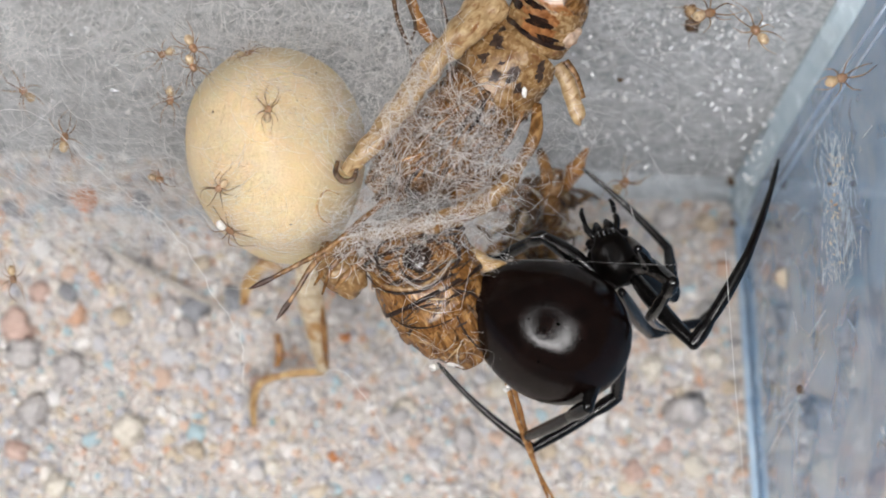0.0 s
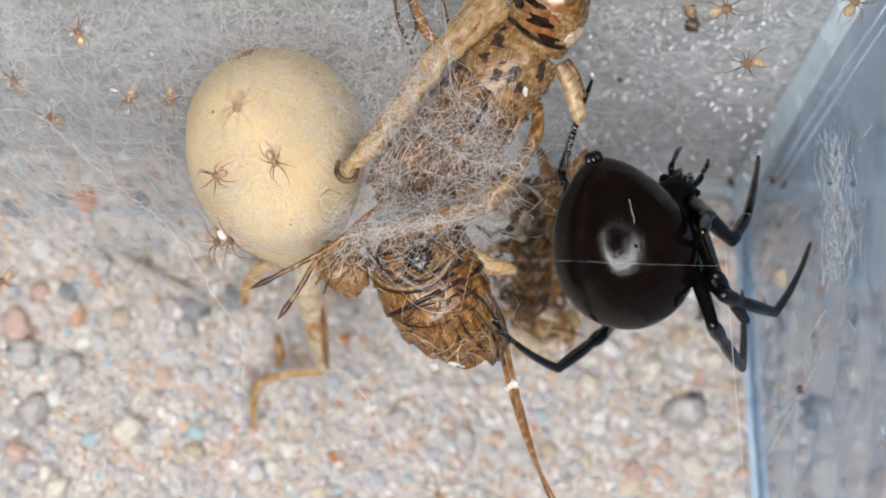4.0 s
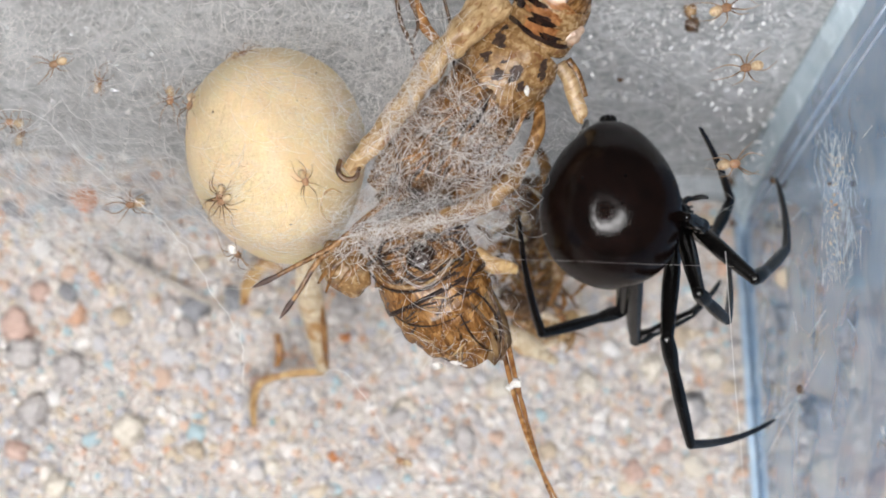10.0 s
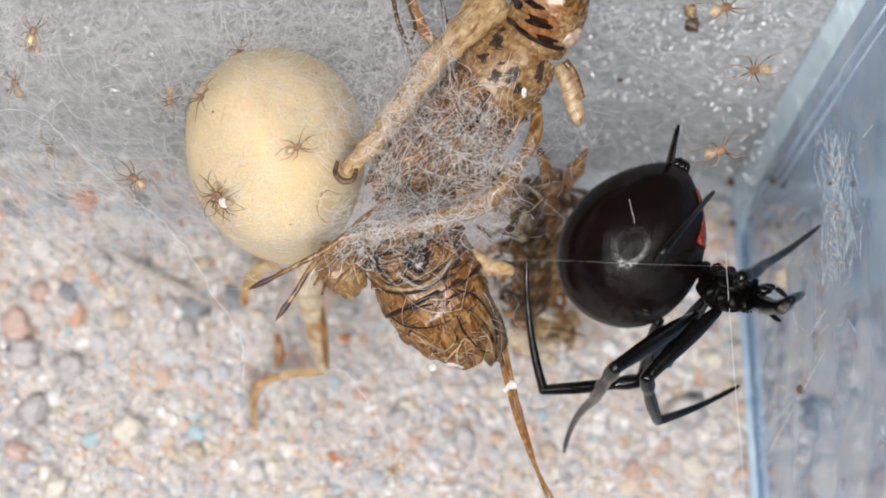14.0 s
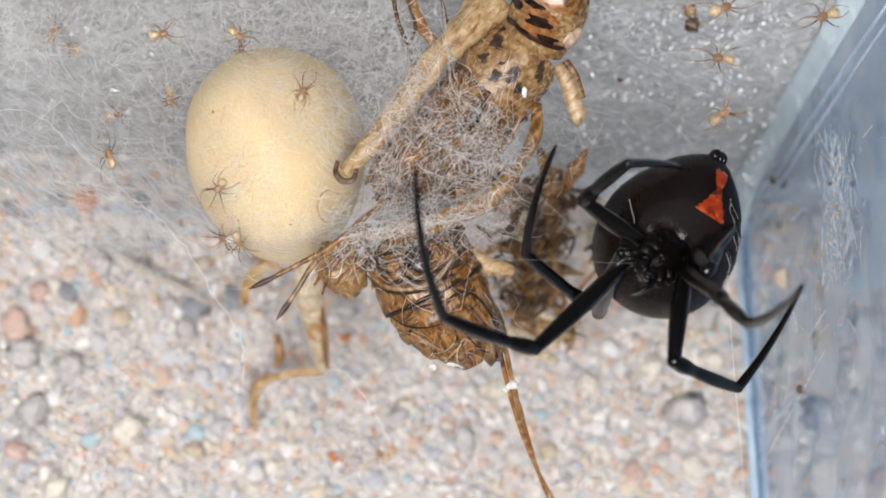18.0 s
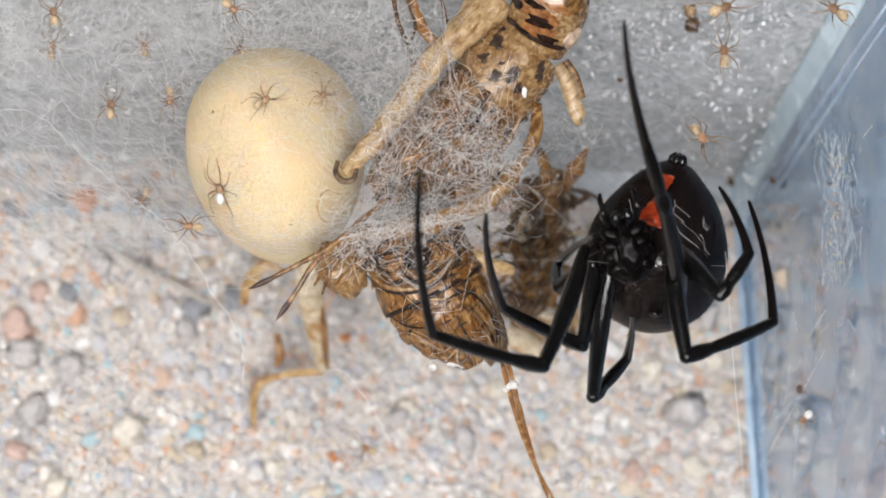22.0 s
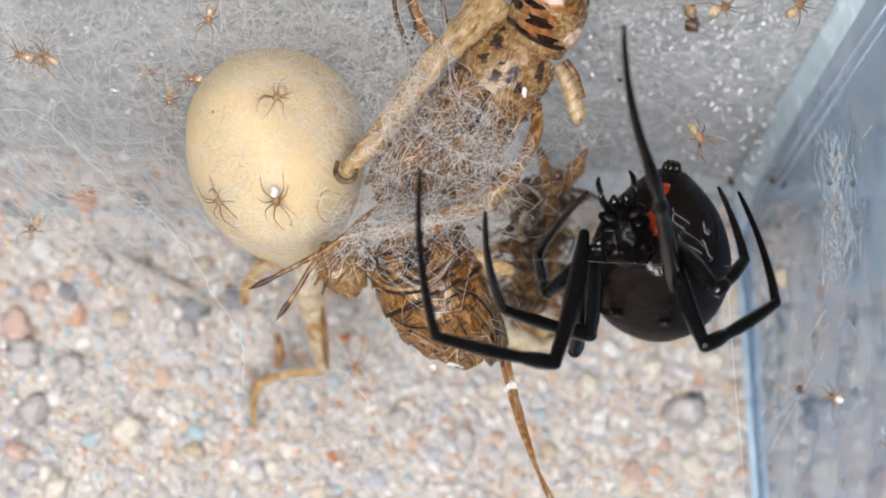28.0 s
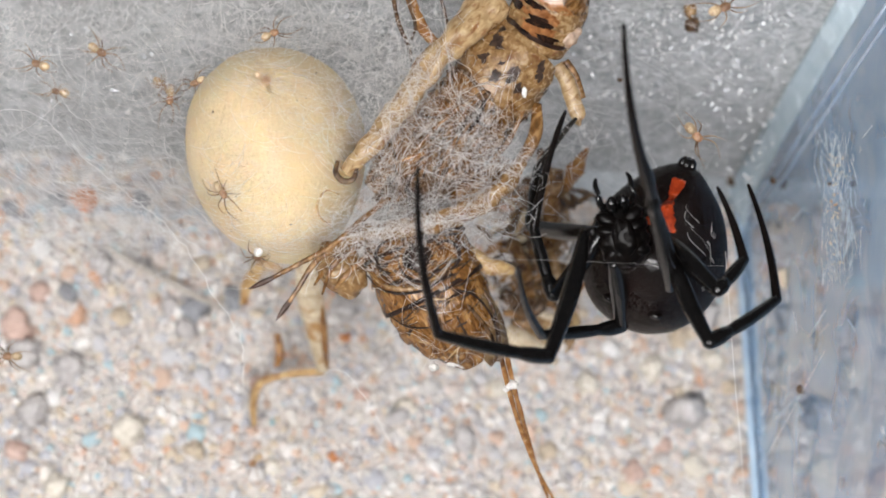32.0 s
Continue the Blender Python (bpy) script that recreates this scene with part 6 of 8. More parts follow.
SPIDERLING_ROWS = (
    ((0, -12.2, 9.5, 2.3, 85), (1, -13.8, 8.8, 2.1, 150), (2, -13.6, 7.6, 2.4, 215), (3, -13.3, 7.9, 2.5, 205), (3.5, -12.6, 7.1, 2.7, 270), (5.5, -10.5, 5.3, 2.5, 319), (7, -10.5, 5.4, 2.5, 316), (8, -10.0, 5.5, 2.4, 308), (9, -9.8, 5.3, 2.3, 297), (10, -9.7, 4.9, 2.1, 295), (11, -9.8, 5.1, 2.2, 305), (12, -9.6, 5.4, 2.2, 312), (13, -10.0, 7.0, 2.5, 377), (14, -10.3, 7.0, 2.6, 384), (14.5, -10.2, 7.0, 2.6, 377), (16.5, -9.6, 9.4, 1.9, 434), (17, -9.3, 10.3, 1.4, 430), (18, -9.9, 10.9, 1.4, 431), (19, -9.7, 10.5, 1.5, 426), (20, -9.2, 10.7, 1.2, 418), (22, -8.6, 10.7, 0.7, 408), (23, -8.5, 10.9, 0.5, 401), (25, -5.8, 12.0, -3.5, 374), (28, -2.8, 12.0, -3.5, 360), (32, -2.1, 12.3, -3.5, 370)),
    ((0, -17.5, 14.2, 2.5, 298), (2, -15.1, 13.8, 2.5, 351), (3, -12.4, 13.0, 2.5, 344), (3.5, -11.4, 9.4, 20.0, 279), (5.5, -17.1, 7.5, 2.5, 217), (6, -17.3, 7.1, 2.5, 225), (7, -11.4, 9.6, 20.0, 290), (8, -12.4, 10.4, 20.0, 225), (9, -11.9, 6.8, 20.0, 278), (10, -15.7, 3.9, -0.5, 244), (11, -15.7, 3.8, -0.5, 251), (12, -15.6, 4.1, -0.5, 244), (13, -16.2, 4.3, -0.5, 239), (14, -16.0, 4.1, -0.5, 242), (14.5, -16.1, 4.3, -0.5, 248), (16.5, -15.5, 2.4, -0.5, 290), (17, -14.1, 1.8, -0.5, 336), (18, -14.5, 0.6, -0.5, 271), (19, -14.5, 0.9, -0.5, 280), (20, -16.2, 1.4, -0.5, 215), (22, -17.8, 1.6, -0.5, 173), (24, -18.2, 0.8, -0.5, 238), (28, -16.0, 3.6, -0.5, 303), (29, -16.0, 3.6, -0.5, 312), (32, -15.6, 4.1, -0.5, 302)),
    ((0, -15.6, 4.4, 1.0, 218), (3, -15.6, 4.8, 1.1, 222), (5.5, -16.0, 5.6, 1.0, 157), (6, -15.6, 4.2, 0.9, 222), (7, -15.9, 3.6, 0.4, 222), (9, -15.6, 3.6, 0.6, 215), (12, -15.3, 3.2, 0.6, 214), (14, -15.3, 3.2, 0.6, 204), (16.5, -15.5, 3.6, 0.7, 215), (17, -15.6, 3.9, 0.7, 223), (18, -15.7, 4.4, 0.9, 224), (19, -15.0, 5.6, 1.7, 159), (20, -16.0, 6.4, 1.1, 139), (21, -14.0, 9.1, 2.0, 74), (22, -12.6, 10.3, 1.9, 39), (23, -11.2, 10.2, 2.0, -3), (24, -12.5, 11.6, 1.2, 62), (25, -11.2, 10.5, 1.9, -3), (25.5, -10.7, 9.7, 2.2, -58), (27.5, -12.2, 10.6, 1.9, -123), (28, -11.5, 10.8, 1.7, -128), (29, -10.9, 9.3, 2.3, -68), (30, -10.9, 11.0, 22.0, -133), (31, -11.4, 6.2, 22.0, -95), (32, -10.9, 10.3, 22.0, -30)),
    ((0, -15.4, 1.5, -1.1, 327), (1, -16.4, 1.9, -2.1, 262), (2, -16.7, 1.4, -3.5, 264), (3, -16.3, 0.9, -3.5, 273), (5.5, -14.7, 1.3, -0.6, 338), (6, -14.9, 1.2, -1.0, 346), (7, -14.6, 0.6, -1.8, 347), (8, -13.1, -0.3, -3.5, 332), (9, -12.9, -0.8, -3.5, 330), (10, -15.0, -0.2, -3.5, 265), (12, -16.3, 2.1, -1.7, 200), (14, -15.7, 3.6, 0.5, 135), (17, -15.2, 0.9, -1.9, 200), (20, -16.5, 1.5, -3.5, 153), (22, -15.7, 4.0, 0.7, 88), (23, -15.5, 4.4, 1.1, 90), (24, -15.7, 4.3, 0.8, 88), (25, -15.0, 3.9, 1.2, 80), (25.5, -13.7, 5.3, 2.3, 50), (27.5, -11.3, 4.4, 2.4, -15), (28, -11.7, 3.6, 2.1, -80), (29, -13.3, 2.6, 1.3, -145), (30, -14.4, 0.2, -2.5, -106), (31, -13.7, -0.2, -3.5, -110), (32, -13.3, -0.4, -3.5, -103)),
    ((0, -14.1, 13.9, -2.1, 16), (1, -14.9, 13.8, -3.0, 5), (3, -14.1, 13.9, -2.1, 8), (6, -14.9, 13.8, -3.0, 2), (7, -15.7, 13.6, -3.5, 3), (8, -15.6, 13.0, -2.0, 3), (9, -14.2, 13.7, -1.7, 29), (10, -14.5, 13.9, -2.4, 25), (11, -15.3, 14.0, -3.5, 37), (12, -15.1, 12.9, -1.2, 30), (13, -15.2, 13.0, -1.4, 28), (14, -14.8, 14.2, -3.5, 59), (17, -14.1, 14.3, -3.2, 52), (19, -15.1, 14.3, -3.5, 117), (20, -14.6, 14.4, -3.5, 120), (24, -14.7, 13.8, -2.4, 115), (28, -18.0, 12.3, -3.5, 180), (29, -14.8, 13.2, -1.3, 115), (30, -16.1, 13.1, -3.5, 180), (31, -16.8, 12.6, -3.5, 176), (32, -17.8, 12.1, -3.5, 205)),
    ((0, -20.1, 11.2, -6.0, 269), (32, -20.1, 11.2, -6.0, 265)),
    ((0, -20.3, 14.3, -5.0, 201), (3, -20.4, 11.2, -5.0, 266), (6, -30.0, 11.7, -5.0, 201), (7, -23.5, 12.1, -5.0, 266), (8, -25.1, 12.1, -5.0, 201), (9, -19.3, 10.8, -5.0, 266), (10, -17.6, 10.2, 2.0, 276), (11, -17.2, 9.9, 2.0, 266), (12, -16.4, 9.7, 2.0, 256), (13, -15.7, 10.2, 2.0, 321), (14, -16.8, 10.8, 2.0, 256), (14.5, -16.9, 10.8, 2.0, 249), (16.5, -13.7, 14.5, 2.0, 314), (18, -14.4, 15.0, 2.0, 321), (20, -15.2, 15.4, 2.0, 256), (22, -14.8, 16.9, 2.0, 321), (24, -14.0, 16.6, 2.0, 323), (28, -16.3, 16.2, 2.0, 258), (30, -12.4, 13.1, 2.0, 321), (32, -12.0, 15.0, 2.0, 386)),
    ((0, -27.7, 7.9, -5.0, 85), (1, -23.0, 6.0, -5.0, 20), (2, -18.5, 3.6, -5.0, -27), (3, -17.1, 0.8, -5.0, -63), (3.5, -16.5, 0.6, -5.0, -67), (5.5, -17.6, 2.1, -5.0, -132), (6, -17.9, 2.3, -5.0, -140), (7, -17.5, 3.3, -5.0, -205), (8, -19.2, 3.8, -5.0, -198), (9, -20.7, 3.6, -5.0, -173), (10, -22.6, 3.3, -5.0, -169), (11, -20.3, 6.0, -5.0, -234), (12, -18.8, 3.8, -5.0, -169), (13, -21.0, 3.8, -5.0, -181), (14, -22.4, 5.0, -5.0, -221), (14.5, -22.6, 5.0, -5.0, -222), (16.5, -24.1, 6.5, -5.0, -223), (17, -24.3, 6.1, -5.0, -234), (20, -24.3, 9.2, -5.0, -268), (22, -24.3, 10.3, -5.0, -274), (23, -25.1, 11.0, -5.0, -216), (24, -27.2, 12.2, -5.0, -212), (25, -26.6, 12.5, -5.0, -207), (28, -28.9, 14.0, -5.0, -213), (29, -27.9, 13.8, -5.0, -278), (30, -27.8, 14.3, -5.0, -268), (31, -26.0, 15.4, -5.0, -328), (32, -25.2, 14.5, -5.0, -393)),
    ((0, -21.2, 5.2, -7.0, 344), (1, -24.5, 7.2, -7.0, 409), (2, -26.9, 8.1, -7.0, 474), (3, -27.8, 8.8, -7.0, 503), (3.5, -28.2, 9.1, -7.0, 509), (5.5, -30.6, 11.6, -7.0, 495), (6, -30.4, 11.8, -7.0, 506), (7, -31.4, 12.9, -7.0, 496), (8, -27.8, 14.7, -7.0, 431), (9, -24.8, 11.1, -7.0, 366), (10, -25.5, 12.2, -7.0, 431), (11, -26.8, 13.4, -7.0, 496), (12, -23.8, 10.8, -7.0, 431), (13, -25.7, 12.9, -7.0, 493), (14, -30.4, 14.9, -7.0, 516), (17, -26.1, 12.6, -7.0, 581), (18, -27.4, 14.9, -7.0, 516), (19, -22.1, 14.4, -7.0, 451), (20, -23.3, 14.8, -7.0, 516), (22, -22.1, 14.9, -7.0, 451), (23, -19.8, 14.7, -7.0, 386), (24, -26.4, 15.4, -7.0, 451), (25, -23.2, 13.9, -7.0, 386), (27.5, -22.6, 13.4, -7.0, 375), (28, -21.9, 13.0, -7.0, 370), (29, -21.1, 11.8, -7.0, 306), (32, -20.9, 12.2, -7.0, 317)),
    ((0, -32.3, -2.0, -9.0, 279), (2, -32.3, -2.0, -9.0, 277), (3, -32.9, -3.3, -9.0, 246), (5.5, -32.8, 0.5, -9.0, 181), (8, -32.3, 4.7, -9.0, 116), (9, -32.8, 8.9, -9.0, 97), (12, -28.6, 7.3, -9.0, 32), (14.5, -29.6, 7.3, -9.0, 97), (16.5, -28.6, 8.9, -9.0, 57), (17, -29.4, 9.4, -9.0, 68), (18, -24.6, 10.0, -9.0, 8), (19, -24.5, 9.7, -9.0, 10), (21, -21.4, 3.7, -9.0, -55), (22, -22.4, 3.9, -9.0, -120), (23, -26.9, 5.3, -9.0, -185), (24, -29.5, 5.9, -9.0, -194), (25, -33.1, 6.9, -9.0, -195), (28, -30.7, 1.7, -9.0, -130), (30, -23.2, 5.5, -9.0, -65), (31, -25.9, 6.7, -9.0, -130), (32, -28.8, 11.8, -9.0, -195)),
    ((0, -17.3, 12.7, 4.0, 294), (1, -18.5, 11.4, 4.0, 229), (2, -23.9, 12.7, 4.0, 166), (3, -24.4, 13.0, 4.0, 161), (3.5, -25.1, 14.4, 4.0, 115), (6, -24.9, 15.1, 4.0, 108), (7, -25.7, 14.6, 4.0, 173), (8, -27.6, 13.9, 4.0, 201), (9, -24.5, 15.7, 4.0, 136), (10, -26.6, 12.8, 4.0, 201), (11, -26.3, 13.2, 4.0, 200), (12, -29.0, 11.8, 4.0, 208), (13, -29.4, 14.3, 4.0, 143), (14, -28.3, 14.8, 4.0, 78), (16.5, -21.1, 13.9, 4.0, 13), (17, -20.0, 14.3, 4.0, 18), (18, -19.5, 14.8, 4.0, 10), (19, -23.7, 14.4, 4.0, 75), (20, -25.2, 13.8, 4.0, 140), (21, -26.7, 14.3, 4.0, 161), (22, -26.8, 16.1, 4.0, 96), (23, -25.1, 15.7, 4.0, 31), (25, -28.2, 15.6, 4.0, 96), (28, -29.0, 13.3, 4.0, 161), (30, -23.5, 14.2, 4.0, 96), (32, -27.8, 12.7, 4.0, 161)),
    ((0, -31.1, 11.6, -8.0, 137), (2, -31.3, 11.4, -8.0, 148), (3, -32.0, 12.3, -8.0, 127), (6, -31.3, 12.1, -8.0, 123), (9, -32.0, 8.7, -8.0, 188), (12, -32.0, 11.8, -8.0, 123), (14, -31.8, 12.1, -8.0, 111), (17, -28.0, 16.7, -8.0, 51), (20, -32.0, 14.6, -8.0, 116), (24, -26.3, 15.2, -8.0, 51), (28, -30.1, 14.2, -8.0, 116), (32, -32.2, -8.0, -8.0, 181)),
    ((0, 18.9, 16.9, -2.5, 16), (2, 18.9, 16.9, -2.5, 8), (3, 20.1, 17.2, -2.5, 14), (32, 20.0, 17.3, -2.5, 21)),
    ((0, 22.7, 15.5, -2.5, 131), (1, 22.1, 13.6, -2.5, 196), (3, 22.2, 13.5, -2.5, 191), (6, 22.2, 13.1, -2.5, 181), (11, 22.1, 13.1, -2.5, 192), (13, 22.7, 13.1, -2.5, 191), (14, 22.7, 12.9, -2.5, 184), (17, 21.0, 13.5, -2.5, 160), (18, 20.1, 13.7, -2.5, 172), (19, 19.2, 14.7, -2.5, 134), (20, 19.0, 14.5, -2.5, 123), (24, 22.6, 13.7, -2.5, 58), (27, 25.1, 16.3, -2.5, 46), (32, 25.9, 20.4, -2.5, 79)),
    ((0, 28.4, 12.2, -2.5, 20), (1, 28.4, 11.1, -2.5, -45), (2, 28.5, 11.8, -2.5, -53), (3, 28.6, 14.1, -2.5, 12), (5, 30.3, 19.6, -2.5, 72), (14, 30.3, 20.4, -2.5, 77), (16, 28.3, 18.3, -2.5, 142), (17, 27.3, 17.1, -2.5, 207), (18, 27.6, 16.8, -2.5, 198), (19, 28.2, 17.2, -2.5, 187), (20, 27.5, 16.9, -2.5, 187), (23, 28.9, 17.3, -2.5, 122), (25, 29.5, 17.9, -2.5, 116), (28, 30.7, 20.0, -2.5, 59), (32, 30.7, 20.4, -2.5, 71)),
    ((0, 13.8, 4.9, -14.0, 44), (6, 13.8, 4.9, -14.0, 45), (8, 18.2, 6.2, -14.0, 17), (9, 20.7, 5.9, -2.5, 3), (11, 20.3, 6.6, -2.5, 10), (12, 19.7, 7.2, -2.5, 7), (13, 19.8, 6.8, -2.5, 19), (14, 19.7, 7.0, -2.5, 19), (17, 20.8, 6.4, -2.5, -28), (18, 20.0, 9.6, -2.5, 37), (19, 20.1, 9.8, -2.5, 31), (20, 18.9, 8.9, -2.5, -34), (21, 18.3, 8.4, -2.5, -37), (22, 18.5, 8.2, -2.5, -48), (32, 18.1, 8.3, -2.5, -50)),
    ((0, 36.1, -8.4, -8.0, 89), (19, 35.2, -8.8, -8.0, 154), (20.5, 31.0, -10.5, -8.0, 202), (21, 28.3, -11.1, -8.0, 193), (22, 27.0, -12.6, -8.0, 229), (23, 27.5, -12.2, -8.0, 239), (24, 26.6, -12.8, -8.0, 214), (25, 26.6, -13.7, -8.0, 222), (28, 29.2, -11.1, -8.0, 157), (30, 34.4, -11.8, -8.0, 92), (32, 36.1, -11.8, -8.0, 27)),
    ((0, -1.1, -20.8, -20.0, 179), (6, -0.1, -18.8, -20.0, 114), (9, -2.7, -17.0, -20.0, 145), (14, -3.8, -17.6, -20.0, 210), (19, -5.2, -16.3, -20.0, 145), (23, -6.2, -15.9, -20.0, 160), (28, -6.9, -9.7, -20.0, 97), (30, -14.7, -13.8, -20.0, 162), (32, -15.1, -17.0, -20.0, 227)),
)


def crawl(ob, rows):
    """Keys a spiderling along its way, flat on the sac where it walks there."""
    out = []
    for t, u, v, w, heading in rows:
        x, y = (u - SAC_AT[0]) / SAC_R[0], (v - SAC_AT[1]) / SAC_R[1]
        n = Vector((0, 0, 1))
        if x * x + y * y < 0.98 and w > SAC_AT[2]:
            n = Vector((x * 0.8, y * 0.8, math.sqrt(1 - x * x - y * y) + 0.25))
        a = radians(heading)
        crust = on_sac(u, v, 0.12)
        if crust is not None and SAC_AT[2] < w < 10:
            w = max(w, crust)
        out.append((t, facing(u, v, w, (math.cos(a), math.sin(a), 0), n)))
    walk(ob, out)


